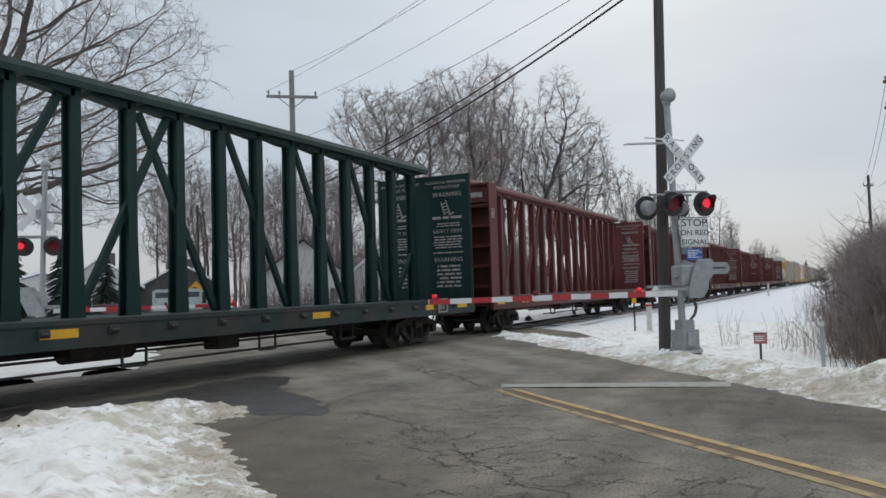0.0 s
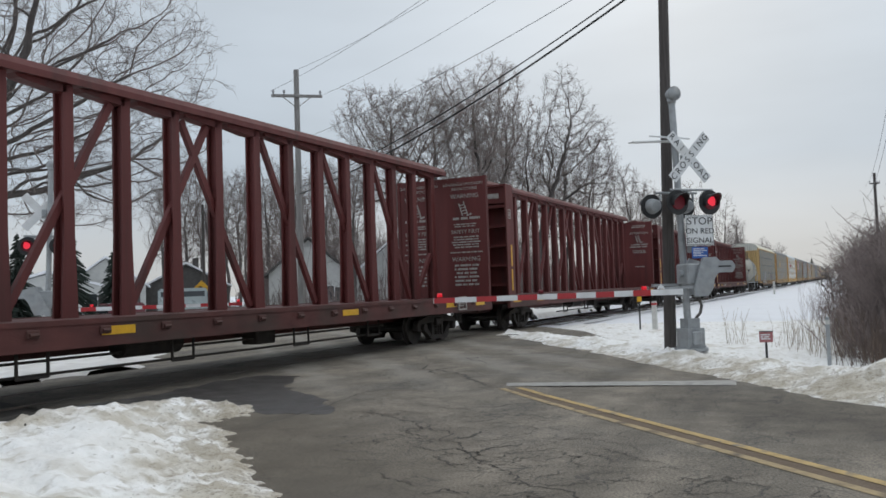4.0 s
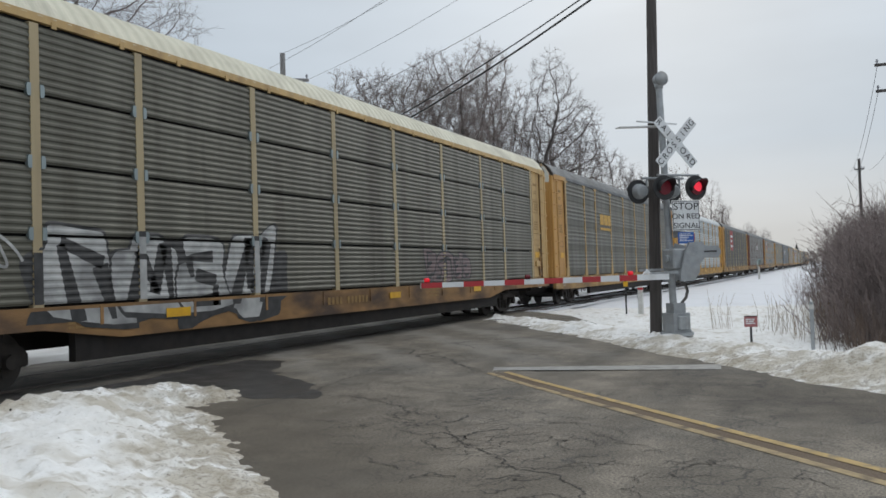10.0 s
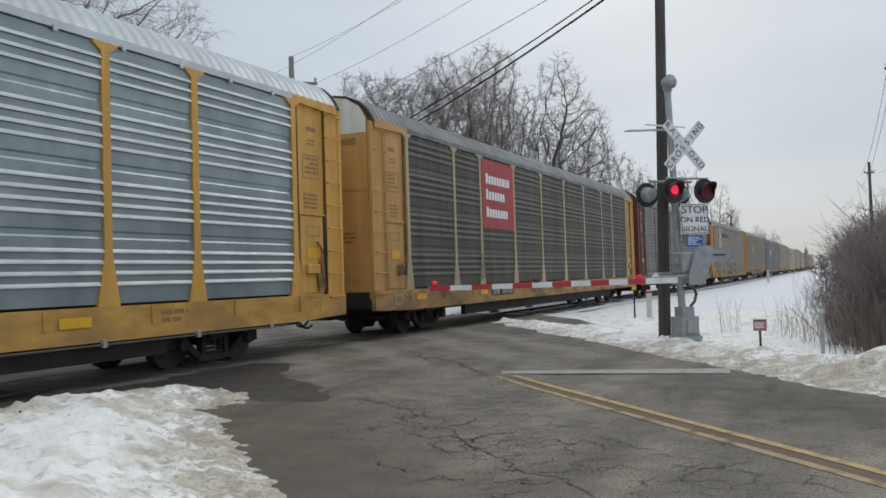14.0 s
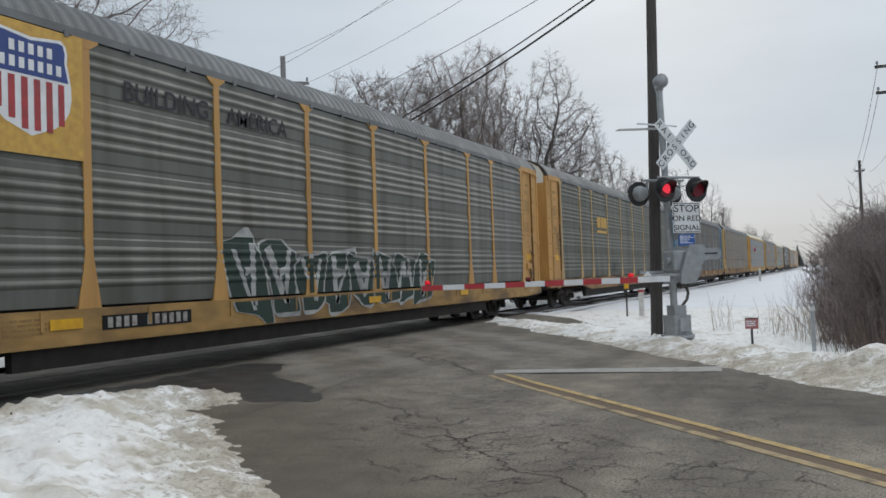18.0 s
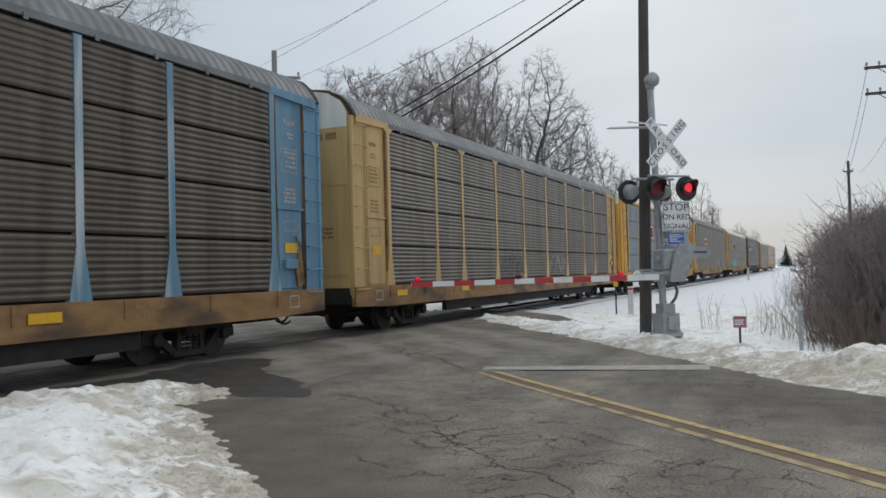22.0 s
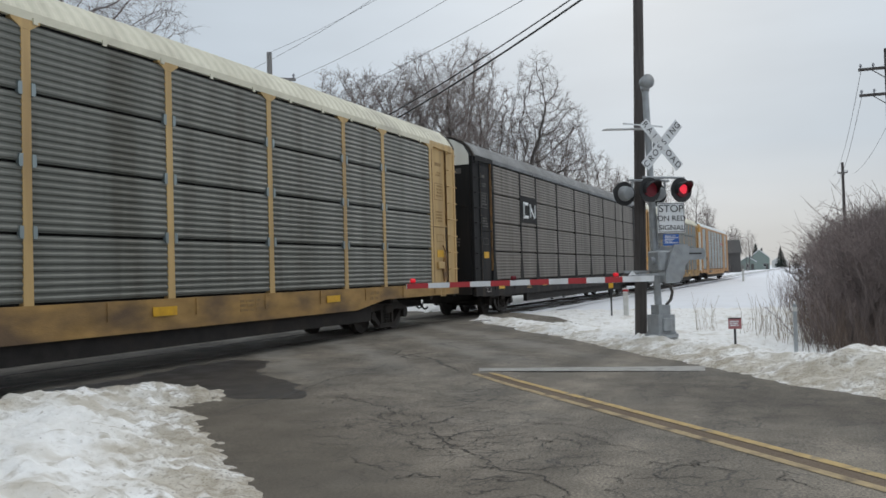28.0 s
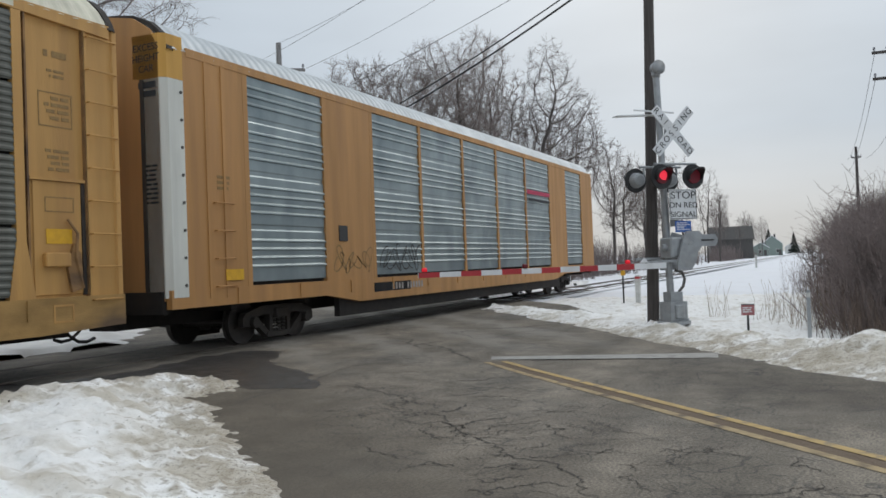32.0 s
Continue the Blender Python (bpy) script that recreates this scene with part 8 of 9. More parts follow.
def tree_meshes(seed, lobes, points=900, step=0.5, trunk_r=0.35, lean=(0.0, 0.0), twig=None, rmin=0.011, sprays=3, spray=0.8, droop=0.0, fork=0.0, wood_r=0.07):
    """A bare tree grown towards the points of its crown: trunk and limbs in one mesh, twigs in another."""
    rng, rnd = np.random.default_rng(seed), random.Random(seed)
    goal = crown_points(rng, lobes, points)
    low = min(l[2] - l[5] for l in lobes)
    low = max(low, 0.3 * max(l[2] + l[5] for l in lobes)) if not fork else fork
    pos, par = [np.array((0.0, 0.0, -0.2))], [-1]
    while pos[-1][2] < low:
        d = np.array((lean[0] + rnd.gauss(0, 0.07), lean[1] + rnd.gauss(0, 0.07), 1.0))
        par.append(len(pos) - 1)
        pos.append(pos[-1] + d / np.linalg.norm(d) * step)
    P = np.array(pos)
    best = np.full(len(goal), 1e9)
    near = np.zeros(len(goal), int)
    live = np.ones(len(goal), bool)
    fresh = np.arange(len(P))
    kids_of = {}
    for turn in range(140):
        idx = np.nonzero(live)[0]
        if len(idx) == 0 or len(fresh) == 0:
            break
        dist = np.linalg.norm(goal[idx, None, :] - P[None, fresh, :], axis=2)
        k = dist.argmin(1)
        dm = dist[np.arange(len(idx)), k]
        closer = dm < best[idx]
        best[idx[closer]], near[idx[closer]] = dm[closer], fresh[k[closer]]
        live &= best > step * 1.5
        idx = np.nonzero(live)[0]
        if len(idx) == 0:
            break
        way = goal[idx] - P[near[idx]]
        way /= np.linalg.norm(way, axis=1)[:, None]
        total = np.zeros_like(P)
        np.add.at(total, near[idx], way)
        tips = np.unique(near[idx])
        grown = []
        for t in tips:
            if kids_of.get(t, 0) > 3:
                continue
            v = total[t]
            ln = np.linalg.norm(v)
            if ln < 1e-3:
                continue
            v = v / ln + rng.normal(0, 0.17, 3) + (0, 0, -droop)
            if par[t] >= 0:
                b = P[t] - P[par[t]]
                v += 0.45 * b / (np.linalg.norm(b) + 1e-6)
            grown.append((t, P[t] + v / np.linalg.norm(v) * step))
        for t, q in grown:
            kids_of[t] = kids_of.get(t, 0) + 1
            par.append(int(t))
        fresh = np.arange(len(P), len(P) + len(grown))
        if grown:
            P = np.vstack([P, [q for t, q in grown]])
    n = len(P)
    kids = [[] for _ in range(n)]
    for i in range(1, n):
        kids[par[i]].append(i)
    load = np.zeros(n)
    for i in range(n - 1, -1, -1):
        load[i] = sum(load[k] for k in kids[i]) or 1.0
    rad = rmin + (trunk_r - rmin) * (load / load[0]) ** 0.58 * (1 - 0.25 * np.clip(P[:, 2] / P[:, 2].max(), 0, 1))
    rad = np.where(load <= 1, rmin, rad)
    wood, twigs = Stick(), Stick()
    starts = [(-1, 0)]
    while starts:
        a, b = starts.pop()
        line = ([a] if a >= 0 else []) + [b]
        while kids[line[-1]]:
            ks = sorted(kids[line[-1]], key=lambda k: -load[k])
            starts += [(line[-1], k) for k in ks[1:]]
            line.append(ks[0])
            if (rad[line[-1]] > wood_r) != (rad[line[1] if a >= 0 and len(line) > 1 else line[0]] > wood_r):
                starts.append((line[-2], line.pop()))
                break
        if len(line) < 2:
            continue
        r0 = rad[line[1]] if a >= 0 else rad[line[0]]
        (wood if r0 > wood_r else twigs).chain([Vector(P[i]) for i in line], [r0 if i == 0 else rad[q] for i, q in enumerate(line)], 7 if r0 > 0.2 else 5 if r0 > wood_r else 3)
    top = P[:, 2].max()
    for i in range(n):
        if rad[i] > 0.06 or P[i][2] < top * 0.2:
            continue
        back = Vector(P[i] - P[par[i]]).normalized()
        for k in range(sprays if len(kids[i]) else sprays + 1):
            d = (back * rnd.uniform(0.2, 1.0) + Vector((rnd.gauss(0, 0.6), rnd.gauss(0, 0.6), rnd.gauss(0.1 - droop, 0.5)))).normalized()
            ln = spray * rnd.uniform(0.45, 1.2)
            p0 = Vector(P[i])
            p1 = p0 + d * ln * 0.5
            p2 = p1 + (d + Vector((rnd.gauss(0, 0.35), rnd.gauss(0, 0.35), rnd.gauss(0.05, 0.3)))).normalized() * ln * 0.5
            twigs.limb([p0, p1, p2], rmin * 0.75, rmin * 0.42, 3)
            for b in (p0.lerp(p1, 0.6), p1, p1.lerp(p2, 0.5), p2):
                e = (d + Vector((rnd.gauss(0, 0.7), rnd.gauss(0, 0.7), rnd.gauss(0.05, 0.5)))).normalized()
                twigs.limb([b, b + e * ln * rnd.uniform(0.2, 0.5)], rmin * 0.5, rmin * 0.35, 3)
    return wood.mesh("trunk", BARK), twigs.mesh("crown", twig or TWIG)


def tree(meshes, m, label, group="bare trees"):
    t = empty("tree", m, label, "tree", group)
    for name, me in zip(("trunk", "crown"), meshes):
        o = new(name, me)
        o.parent = t
    return t


OAK = tree_meshes(4, [(0, -1, 15.0, 9.0, 8.5, 8.0), (4.5, -5.0, 9.3, 6.0, 5.5, 3.8), (-7, 4, 10.5, 6, 6, 4.5), (5.5, -6.5, 12.5, 4.0, 4.0, 3.0), (3.5, -4.0, 7.4, 5.5, 5.0, 2.8)], 5000, 0.42, 0.85, (0.02, -0.02), rmin=0.0105, sprays=2, spray=0.95,
                  droop=0.05, fork=4.6, wood_r=0.05)
LEAFY = tree_meshes(11, [(0.5, 0.5, 13.5, 3.6, 3.6, 4.6), (-1.6, 2.2, 15.2, 2.6, 2.6, 3.2), (2.2, -2.4, 15.8, 2.8, 2.8, 3.2), (0.5, 3.8, 10.5, 2.6, 2.4, 3.0)], 1200, 0.42, 0.34, rmin=0.0155, sprays=4, spray=0.75, twig=TWIG_RED, fork=6)
ROUND = tree_meshes(12, [(0, 0, 14.0, 4.0, 4.0, 6.0), (1.0, -1.4, 18.6, 2.8, 2.8, 3.4), (-1.2, 1.8, 17.6, 2.6, 2.6, 3.2)], 1500, 0.42, 0.36, rmin=0.015, sprays=4, spray=0.75, twig=TWIG_RED, fork=6)
FAN = tree_meshes(13, [(1.2, -2.8, 17.6, 2.2, 2.2, 3.4), (1.6, -4.6, 14.6, 2.4, 2.2, 2.6), (0, -1.0, 12.0, 3.0, 3.0, 4.0), (1.5, -5.6, 11.0, 2.4, 2.2, 2.6)], 1000, 0.42, 0.33, (0.02, -0.09), rmin=0.0145, sprays=3, spray=0.8, fork=5)
SMALL = [tree_meshes(s, [(0, 0, 9.5, 2.7, 2.7, 4.0), (0.4, -0.9, 12.0, 1.9, 1.9, 2.4), (-0.8, 1.0, 6.5, 2.4, 2.4, 2.6)], 600, 0.42, 0.19, rmin=0.0145, sprays=3, spray=0.75, fork=3) for s in (14, 15)]
SLIM = [tree_meshes(s, [(0, 0, 10.0, 2.0, 2.0, 5.0), (0.6, 0.4, 12.6, 1.3, 1.3, 2.2)], 300, 0.5, 0.15, rmin=0.017, sprays=2, spray=0.8, fork=4.5) for s in (21, 22, 23)]
tree(OAK, pose(21.5, 34.4, 0), "large bare oak with wide spreading limbs behind the crossing")
tall = "tall bare tree with dense reddish-brown twigs beyond the railway"
for m, x, y, s, rz in ((LEAFY, 58.2, 31.8, 1.0, 0), (ROUND, 66.1, 28.4, 1.0, 0), (LEAFY, 62.5, 31.2, 0.98, 150), (ROUND, 74.0, 29.0, 0.95, 200), (FAN, 70.6, 25.2, 1.02, 0), (SMALL[0], 81.9, 22.9, 1.2, 20),
                       (SMALL[1], 78.0, 24.5, 1.25, 90), (SMALL[0], 89.6, 21.0, 1.02, 200), (SMALL[1], 97.0, 21.5, 0.95, 30), (SMALL[0], 104.0, 20.5, 0.9, 110), (SMALL[1], 112.0, 22.0, 0.95, 250),
                       (SMALL[1], 56.0, 35.0, 0.85, 60), (ROUND, 80.0, 33.0, 0.85, 70), (LEAFY, 92.0, 30.0, 0.8, 20)):
    tree(m, pose(x, y, 0, 0, 0, rz) @ Matrix.Scale(s, 4), tall)
rnd = random.Random(17)
for k in range(22):
    a, r = radians(32.0 + k * 0.6 + rnd.uniform(-0.4, 0.4)), rnd.uniform(90, 150)
    tree((SLIM + SMALL)[k % 5], pose(r * math.cos(a), r * math.sin(a), 0, 0, 0, rnd.uniform(0, 360)) @ Matrix.Scale(r * rnd.uniform(0.0098, 0.0122), 4),
         "distant bare tree among the houses beyond the railway")
for k in range(24):
    x = 118 + k * 8
    tree(SLIM[k % 3], pose(x, 17.2 + rnd.uniform(0, 8), 0, 0, 0, rnd.uniform(0, 360)) @ Matrix.Scale(rnd.uniform(0.8, 1.1) * (1 if x < 190 else 0.85), 4),
         "distant slim bare tree along the railway")
for x, y, s in ((47, -6.5, 0.4), (58, -5.5, 0.42), (72, -6, 0.45), (33, -6.5, 0.33), (95, -6, 0.5), (120, -4, 0.5), (150, -6, 0.5), (190, -5, 0.55), (235, -6, 0.6)):
    tree(SLIM[int(x) % 3], pose(x, y, 0, 0, 0, x * 7) @ Matrix.Scale(s, 4), "small bare tree rising out of the thicket")


def shrub_mesh(seed, stems, h, spread, name="shrub", material=BRUSH, r=0.012):
    rnd = random.Random(seed)
    st = Stick()
    for i in range(stems):
        a, q = rnd.uniform(0, math.tau), spread * math.sqrt(rnd.random()) * 0.55
        p = Vector((q * math.cos(a), q * math.sin(a), -0.1))
        d = Vector((math.cos(a) * rnd.uniform(0, 0.5), math.sin(a) * rnd.uniform(0, 0.5), 1)).normalized()
        ln = h * rnd.uniform(0.55, 1.0)
        pts = [p]
        for k in range(4):
            d = (d + Vector((rnd.gauss(0, 0.13), rnd.gauss(0, 0.13), 0.02))).normalized()
            pts.append(pts[-1] + d * ln / 4)
        st.limb(pts, r, 0.005, 3)
        for k in range(rnd.randint(4, 8)):
            t = rnd.uniform(0.2, 1)
            j = min(3, int(t * 4))
            b = pts[j].lerp(pts[j + 1], t * 4 - j)
            e = (d + Vector((rnd.gauss(0, 0.6), rnd.gauss(0, 0.6), rnd.gauss(0.1, 0.4)))).normalized()
            l2 = ln * rnd.uniform(0.12, 0.32)
            m = b + e * l2 * 0.5
            f = m + (e + Vector((rnd.gauss(0, 0.3), rnd.gauss(0, 0.3), 0.2))).normalized() * l2 * 0.5
            st.limb([b, m, f], 0.006, 0.0035, 3)
            for w in range(2):
                g = m + Vector((rnd.gauss(0, 0.5), rnd.gauss(0, 0.5), rnd.gauss(0.2, 0.3))) * l2 * 0.6
                st.limb([m, g], 0.004, 0.003, 3)
    return st.mesh(name, material)


SHRUBS = [shrub_mesh(s, 150, 3.4, 2.4) for s in (31, 32, 33, 34)]
LOW = [shrub_mesh(s, 80, 1.5, 1.6) for s in (41, 42)]


def shrub(me, m, label, group):
    o = new("shrub", me)
    o.matrix_world = m
    return tagged(o, label, "shrub", group)


rnd = random.Random(23)
for k in range(210):
    x = 17.5 + 150 * (k / 210) ** 1.7
    edge = -1.15 - min(1.8, (x - 16) * 0.016)
    y = edge - abs(rnd.gauss(0, 1)) * (2.0 + x * 0.045)
    near = edge - y
    s = (0.68 + 0.2 * min(1, near / 2.0)) * rnd.uniform(0.85, 1.12) * (1 + (x - 17) / 70 if x < 60 else 1.6)
    shrub(SHRUBS[k % 4], pose(x + rnd.uniform(-1, 1), y, -0.05, 0, 0, rnd.uniform(0, 360)) @ Matrix.Scale(s, 4), "bare brown shrub in the dense roadside thicket", "shrubs of the thicket")
for k in range(56):
    x = 17 + 48 * rnd.random() ** 1.4
    shrub(LOW[k % 2], pose(x, -0.55 - rnd.random() * 1.4, -0.05, 0, 0, rnd.uniform(0, 360)) @ Matrix.Scale(rnd.uniform(0.5, 1.1), 4), "low tangled brown shrub at the thicket's edge", "low shrubs")


def brush(seed, spots, label):
    """Far bare brush: clumps of stems with side twigs, (x, y, height, spread, stems) each, in one mesh."""
    rnd = random.Random(seed)
    st = Stick()
    for x, y, h, spread, stems in spots:
        for i in range(stems):
            a, q = rnd.uniform(0, math.tau), spread * math.sqrt(rnd.random())
            p = Vector((x + q * math.cos(a), y + q * math.sin(a), -0.1))
            d = Vector((rnd.gauss(0, 0.16), rnd.gauss(0, 0.16), 1)).normalized()
            ln = h * rnd.uniform(0.4, 1.05)
            m = p + d * ln * 0.5
            e = m + (d + Vector((rnd.gauss(0, 0.16), rnd.gauss(0, 0.16), 0))).normalized() * ln * 0.5
            st.limb([p, m, e], 0.03, 0.012, 3)
            for k in range(5):
                b = p.lerp(m, rnd.uniform(0.4, 1)) if k < 2 else m.lerp(e, rnd.random())
                f = b + Vector((rnd.gauss(0, 0.5), rnd.gauss(0, 0.5), rnd.uniform(0.2, 0.9))) * ln * 0.16
                st.limb([b, f], 0.013, 0.007, 3)
    o = new("brush", st.mesh("brush", BRUSH))
    return tagged(o, label, "brush", kind="stuff")


spots = []
for k in range(80):
    spots.append((44 + 210 * (k / 80) ** 1.3, 18.5 + abs(rnd.gauss(0, 1)) * 5, rnd.uniform(2.2, 4.0), 2.2, 60))
for k in range(10):
    a, r = radians(30 + k * 1.0), rnd.uniform(48, 75)
    spots.append((r * math.cos(a), r * math.sin(a), rnd.uniform(2.0, 3.2), 2.0, 50))
for k in range(90):
    a, r = radians(19.5 + k * 0.21 + rnd.uniform(-0.3, 0.3)), rnd.uniform(72, 112)
    if r * math.sin(a) > 24:
        spots.append((r * math.cos(a), r * math.sin(a), rnd.uniform(5.5, 9.5), 2.6, 60))
brush(77, spots, "dense bare brown brush under the trees beyond the railway")
dark = tree_meshes(51, [(0, 0, 1.3, 1.1, 1.1, 0.9)], 160, 0.2, 0.06, rmin=0.012, sprays=3, spray=0.35, fork=0.4)
tree(dark, pose(60, 0.9, -0.1) @ Matrix.Scale(1.1, 4), "dark low bush beside the snowy field", "bushes by the field")
tree(dark, pose(63, 0.5, -0.1, 0, 0, 70) @ Matrix.Scale(1.2, 4), "dark low bush beside the snowy field", "bushes by the field")


def grass(seed, spots, h, material=STRAW):
    rnd = random.Random(seed)
    st = Stick()
    for x, y, n, rad in spots:
        for i in range(n):
            a, q = rnd.uniform(0, math.tau), rad * math.sqrt(rnd.random())
            p = Vector((x + q * math.cos(a), y + q * math.sin(a), -0.05))
            ln = h * rnd.uniform(0.45, 1.1)
            d = Vector((rnd.gauss(0, 0.2), rnd.gauss(0, 0.2), 1)).normalized()
            m = p + d * ln * 0.6
            e = m + (d + Vector((rnd.gauss(0, 0.35), rnd.gauss(0, 0.35), -0.1))).normalized() * ln * 0.4
            st.limb([p, m, e], 0.0045, 0.0025, 3)
    return st.mesh("dry_grass", material)


tall = new("dry_grass", grass(61, [(21.6, 2.5, 16, 0.35), (20.4, 1.15, 16, 0.55), (19.0, 0.75, 22, 0.5), (21.5, 0.7, 18, 0.7), (18.2, 0.3, 30, 0.5), (24, 0.8, 22, 1.0)], 0.95))
tagged(tall, "tall dry tan grass stalks standing out of the snow", "grass", kind="stuff")
spots = [(15.0 + 0.5 * i + rnd.uniform(-0.3, 0.3), 0.1 + i * 0.006 - rnd.random() * 1.2, 30, 0.5) for i in range(44)]
rough = new("dry_grass", grass(62, spots, 1.0, RUSSET))
tagged(rough, "rough russet-brown grass along the foot of the thicket", "grass", kind="stuff")
reeds = new("dry_grass", grass(63, [(32 + i * 1.5, 0.95 + rnd.uniform(-0.3, 0.4), 14, 0.5) for i in range(11)], 1.5, BRUSH))
tagged(reeds, "dark dry reeds beside the snowy field", "reeds", kind="stuff")


def conifer(x, y, h, label, seed):
    rnd = random.Random(seed)
    t = empty("conifer", pose(x, y, 0), label, "tree", "conifers")
    st = Stick()
    st.limb([Vector((0, 0, -0.1)), Vector((0, 0, h * 0.5)), Vector((0, 0, h))], h * 0.02, 0.01, 6)
    o = new("trunk", st.mesh("trunk", BARK))
    o.parent = t
    nd = Stick()
    for i in range(420):
        z = h * (0.08 + 0.9 * rnd.random() ** 1.2)
        r = (h - z) * 0.38 * rnd.uniform(0.6, 1.05) + 0.08
        a = rnd.uniform(0, math.tau)
        p, q = Vector((0, 0, z)), Vector((r * math.cos(a), r * math.sin(a), z - r * 0.35))
        m = p.lerp(q, 0.5) + Vector((0, 0, r * 0.1))
        nd.limb([p, m, q], h * 0.014, h * 0.005, 4)
    o = new("crown", nd.mesh("crown", NEEDLE))
    o.parent = t
    return t


conifer(39, 46.5, 6.5, "dark green conifer behind the far signal", 1)
conifer(42, 46.0, 5.0, "dark green conifer near the houses", 2)
conifer(36.5, 48.5, 6.2, "dark green conifer behind the far signal", 6)
conifer(32.5, 46.5, 7.5, "tall dark conifer beside the oak", 7)
conifer(30.0, 49.0, 6.5, "dark green conifer beside the oak", 8)
conifer(450, 15.5, 11.0, "dark distant spruce beside the railway", 3)
conifer(330, 20, 10, "dark distant conifer behind a roof", 4)
conifer(52, -6.2, 5.2, "dark evergreen rising out of the thicket", 5)

# ---- houses and vehicles beyond the crossing ----
SIDING = mat("white_siding", (0.6, 0.6, 0.58), (0.52, 0.52, 0.5), 3, 0.7, bump=0.2, bscale=20)
SIDING_GREEN = mat("green_siding", (0.24, 0.29, 0.265), (0.19, 0.235, 0.215), 3, 0.7)
SIDING_DARK = mat("dark_siding", (0.1, 0.095, 0.09), (0.075, 0.07, 0.068), 3, 0.8)
SHINGLE = mat("grey_shingles", (0.11, 0.105, 0.1), (0.08, 0.076, 0.073), 5, 0.9)
PANE = mat("window_pane", (0.03, 0.035, 0.04), (0.045, 0.05, 0.055), 2, 0.15)
TRIM = mat("white_trim", (0.68, 0.68, 0.66), (0.6, 0.6, 0.58), 4, 0.6)


def house(x, y, rz, w, d, h, rise, siding, roofing, label):
    t = empty("house", pose(x, y, -0.05, 0, 0, rz), label, "house", "houses")
    sub("wall", lambda bm: prism(bm, [(-w / 2, 0), (w / 2, 0), (w / 2, h), (0, h + rise - 0.1), (-w / 2, h)], -d / 2, d / 2), siding, t)

    def roof(bm):
        for s in (-1, 1):
            prism(bm, [(0, h + rise), (s * (w / 2 + 0.4), h - 0.32 * rise / (w / 2) * 1.2), (s * (w / 2 + 0.4), h - 0.32 * rise / (w / 2) * 1.2 + 0.2), (0, h + rise + 0.22)], -d / 2 - 0.4, d / 2 + 0.4)
    r = sub("roof", roof, roofing, t)
    sub("chimney", lambda bm: box(bm, w * 0.12, w * 0.12 + 0.6, d * 0.15, d * 0.15 + 0.6, h, h + rise + 0.8), SIDING_DARK, r)
    for k in range(max(1, int(w / 3))):
        u = -w / 2 + (k + 0.5) * w / max(1, int(w / 3))
        wn = sub("window", lambda bm: (box(bm, u - 0.5, u + 0.5, -d / 2 - 0.06, -d / 2 - 0.01, 1.0, 2.3)), TRIM, t)
        sub("pane", lambda bm: box(bm, u - 0.42, u + 0.42, -d / 2 - 0.075, -d / 2 - 0.06, 1.08, 2.22), PANE, wn)
    sub("door", lambda bm: box(bm, w / 2 - 1.4, w / 2 - 0.5, -d / 2 - 0.05, -d / 2 - 0.01, 0.05, 2.1), SIDING_DARK, t)
    return t


house(59, 65.5, -42, 7, 9, 3.0, 2.6, SIDING, SNOW, "small white gabled house with snowy roof")
house(50, 62, -44, 10, 6, 2.6, 1.5, SIDING, SNOW, "low white house with snowy roof")
house(66, 62, -44, 8, 8, 2.8, 2.2, SIDING_DARK, SNOW, "dark house with snow-covered roof")
house(60.5, 42.5, -55, 6.5, 8, 3.4, 2.8, SIDING, SHINGLE, "white gabled house between bare trees")
house(66, 37.5, -60, 6, 8, 3.2, 2.6, SIDING, SNOW, "white house with snowy roof behind trees")
house(222, 22.5, 10, 8, 10, 5.0, 3.0, SIDING_DARK, SHINGLE, "dark distant barn with grey shingle roof")
house(330, 19, -85, 7, 12, 4.2, 3.0, SIDING_GREEN, SNOW, "distant green house with snowy roof beside the railway")
house(300, 21, -85, 5, 8, 3.0, 1.6, SIDING_GREEN, SNOW, "distant small green shed with snowy roof")
house(500, 18, -88, 8, 14, 3.6, 2.4, SIDING, SNOW, "distant pale house with snowy roof")


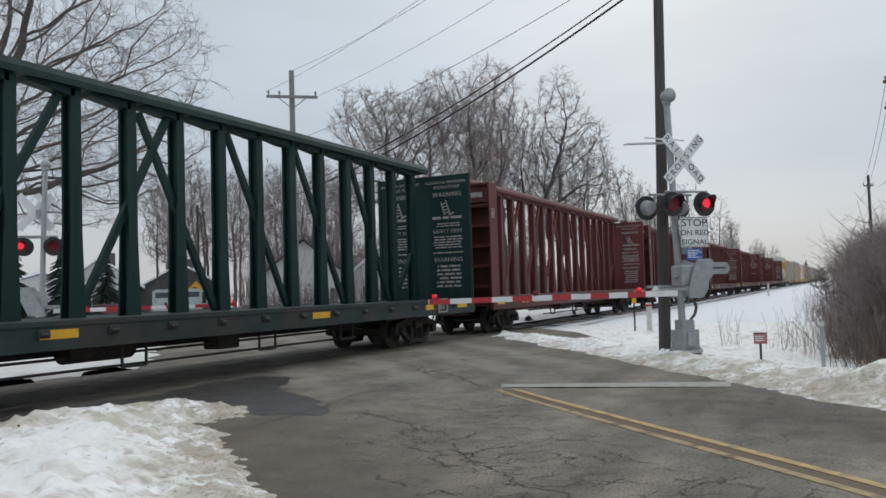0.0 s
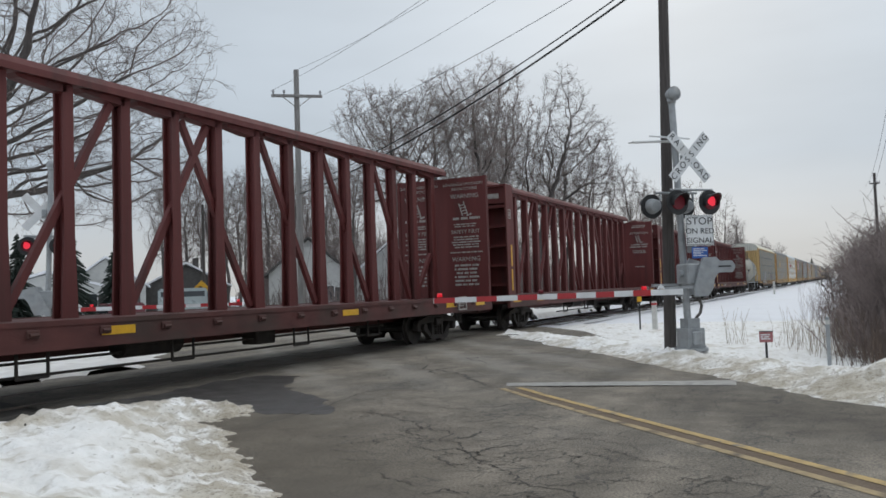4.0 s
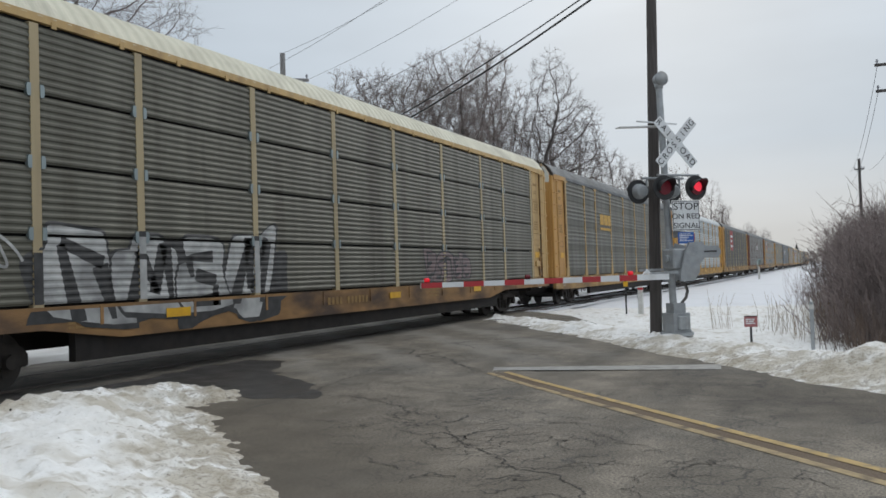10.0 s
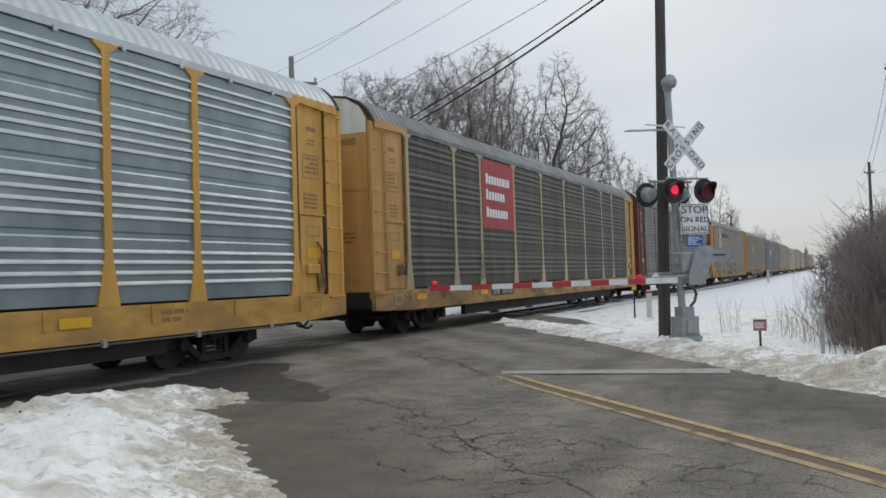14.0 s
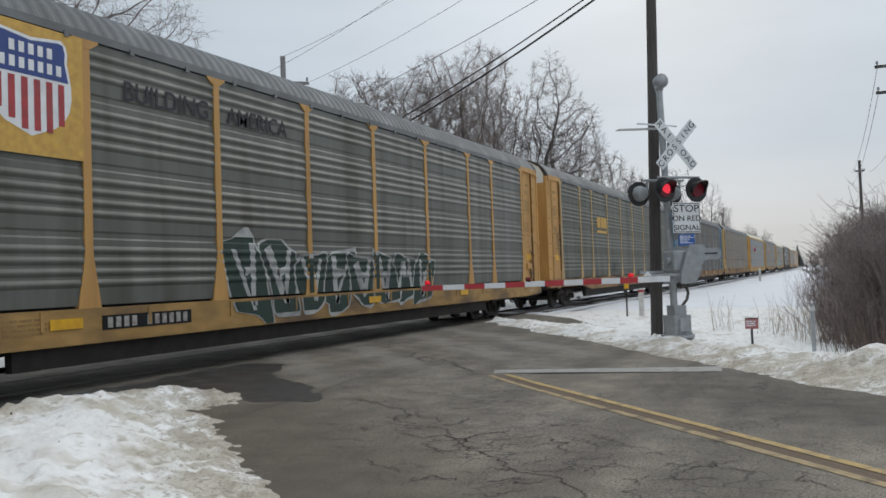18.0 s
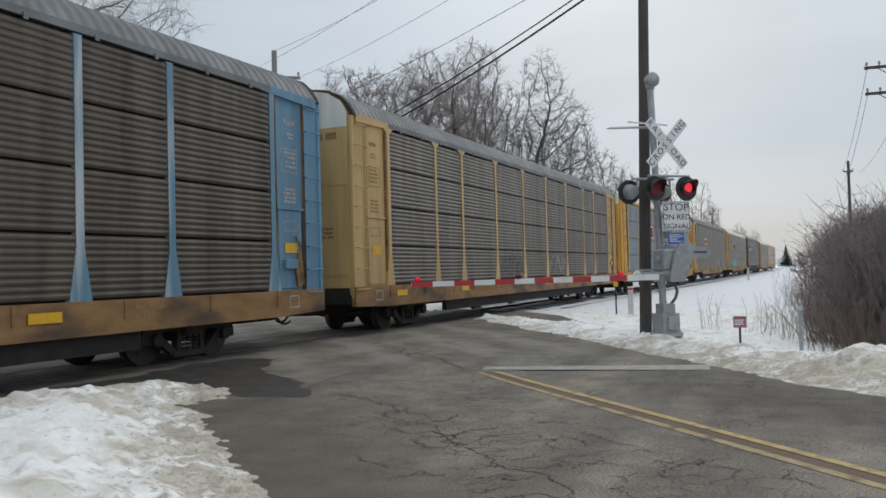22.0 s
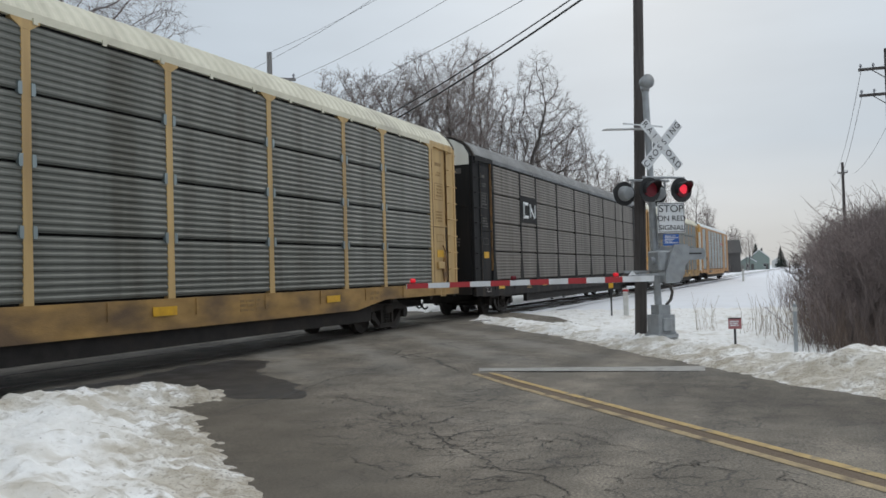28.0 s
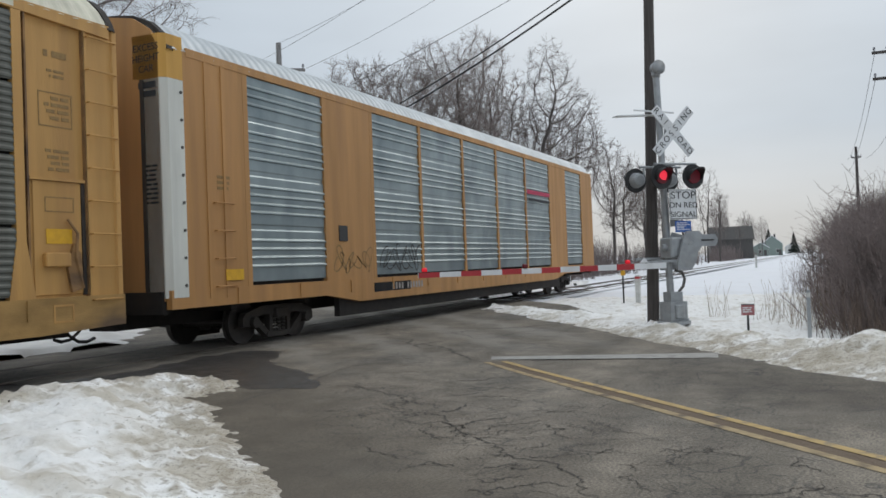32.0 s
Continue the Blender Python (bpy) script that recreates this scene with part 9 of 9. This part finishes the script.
def vehicle(x, y, rz, w, l, h, paint, label, boxy):
    t = empty("parked_vehicle", pose(x, y, 0.0, 0, 0, rz), label, "car", "vehicles beyond the crossing")
    q = 0.32 if boxy else 0.55

    def body(bm):
        prism(bm, [(-l / 2, 0.35), (l / 2, 0.35), (l / 2, 0.85), (l / 2 - 1.0, h * 0.56), (-l / 2 + 0.1, h * 0.6), (-l / 2, 0.8)], -w / 2, w / 2)
        bmesh.ops.bevel(bm, geom=bm.edges[:], offset=0.05, segments=2, affect="EDGES")
    b = sub("body", body, paint, t)

    def cabin(bm):
        prism(bm, [(-l / 2 + 0.12, h * 0.56), (l / 2 - 1.2, h * 0.56), (l / 2 - 2.0, h), (-l / 2 + q, h)], -w / 2 + 0.1, w / 2 - 0.1)
        bmesh.ops.bevel(bm, geom=bm.edges[:], offset=0.06, segments=2, affect="EDGES")
    c = sub("cabin", cabin, paint, t)
    sub("rear_window", lambda bm: prism(bm, [(-l / 2 + 0.13 + q * 0.12, h * 0.6), (-l / 2 + q - 0.04, h * 0.94), (-l / 2 + q - 0.02, h * 0.94), (-l / 2 + 0.15 + q * 0.12, h * 0.6)], -w / 2 + 0.2, w / 2 - 0.2), PANE, c)
    for s in (-1, 1):
        sub("side_window", lambda bm: prism(bm, [(-l / 2 + 0.4, h * 0.6), (l / 2 - 1.45, h * 0.6), (l / 2 - 2.05, h * 0.93), (-l / 2 + q + 0.15, h * 0.93)], s * (w / 2 - 0.1) - 0.01, s * (w / 2 - 0.1) + 0.01), PANE, c)
        sub("tail_light", lambda bm: box(bm, -l / 2 - 0.02, -l / 2 + 0.06, s * (w / 2 - 0.15) - 0.1, s * (w / 2 - 0.15) + 0.1, h * 0.48, h * 0.58), LENS, b)
        for u in (-l / 2 + 0.85, l / 2 - 0.9):
            wh = sub("wheel", lambda bm: disc(bm, (u, s * (w / 2 - 0.1), 0.33), 0.33, 0.22, seg=20), BLACK, t)
            sub("rim", lambda bm: disc(bm, (u, s * (w / 2 + 0.012), 0.33), 0.2, 0.02, seg=14), ALU, wh)
    sub("bumper", lambda bm: box(bm, -l / 2 - 0.06, -l / 2 + 0.1, -w / 2 + 0.04, w / 2 - 0.04, 0.4, 0.62, 0.03), BLACK, t)
    return t


vehicle(25.0, 23.6, 44, 1.95, 4.9, 1.95, mat("silver_green_paint", (0.34, 0.38, 0.38), (0.3, 0.34, 0.34), 3, 0.3, metal=0.4), "silver-green van waiting beyond the crossing", True)
vehicle(28.6, 31.0, 60, 1.8, 4.5, 1.45, mat("maroon_paint", (0.14, 0.02, 0.03), (0.11, 0.018, 0.025), 3, 0.3), "maroon car with lit tail lights beyond the crossing", False)


def motions():
    """The train rolls by at an even speed; its wheels turn while they are near; the signal lamps flash by turns."""
    for bulb, t, first in FLASHERS:
        lit, dark = pose(0, 0, 0), pose(0, -t * 0.1, 0)
        rows, shown = [], None
        for i in range(641):
            now = ((i / 20 - 9.07) / 1.202 % 1.0 < 0.45) == first
            if i == 0 or now != shown:
                if i:
                    rows.append((i / 20 - 0.04, lit if shown else dark))
                rows.append((i / 20, lit if now else dark))
            shown = now
        rows.append((32, lit if shown else dark))
        walk(bulb, rows)
    for k, car in enumerate(CARS):
        x = (GAPS[k] + GAPS[k + 1]) / 2 + SHIFT.get(k, 0.0)
        walk(car, [(0, pose(x, TRACK_Y, RAIL_Z)), (32, pose(x - SPEED * 32, TRACK_Y, RAIL_Z))])
    for w, car, tx, dx in SPINNERS:
        k = CARS.index(car)
        start = (GAPS[k] + GAPS[k + 1]) / 2 + tx
        t0, t1 = max(0.0, (start - 42) / SPEED), min(32.0, (start - 3) / SPEED)
        if t1 <= t0:
            continue
        rows, n = [], int((t1 - t0) * FPS)
        for i in range(n + 1):
            t = t0 + i / FPS
            rows.append((t, pose(dx, 0, 0.43, 0, -math.degrees(SPEED / FPS * i / 0.43), 0)))
        if t0 > 0:
            rows.insert(0, (0, pose(dx, 0, 0.43)))
        if rows[-1][0] < 31.9:
            rows.append((32, rows[-1][1]))
        walk(w, rows)


motions()
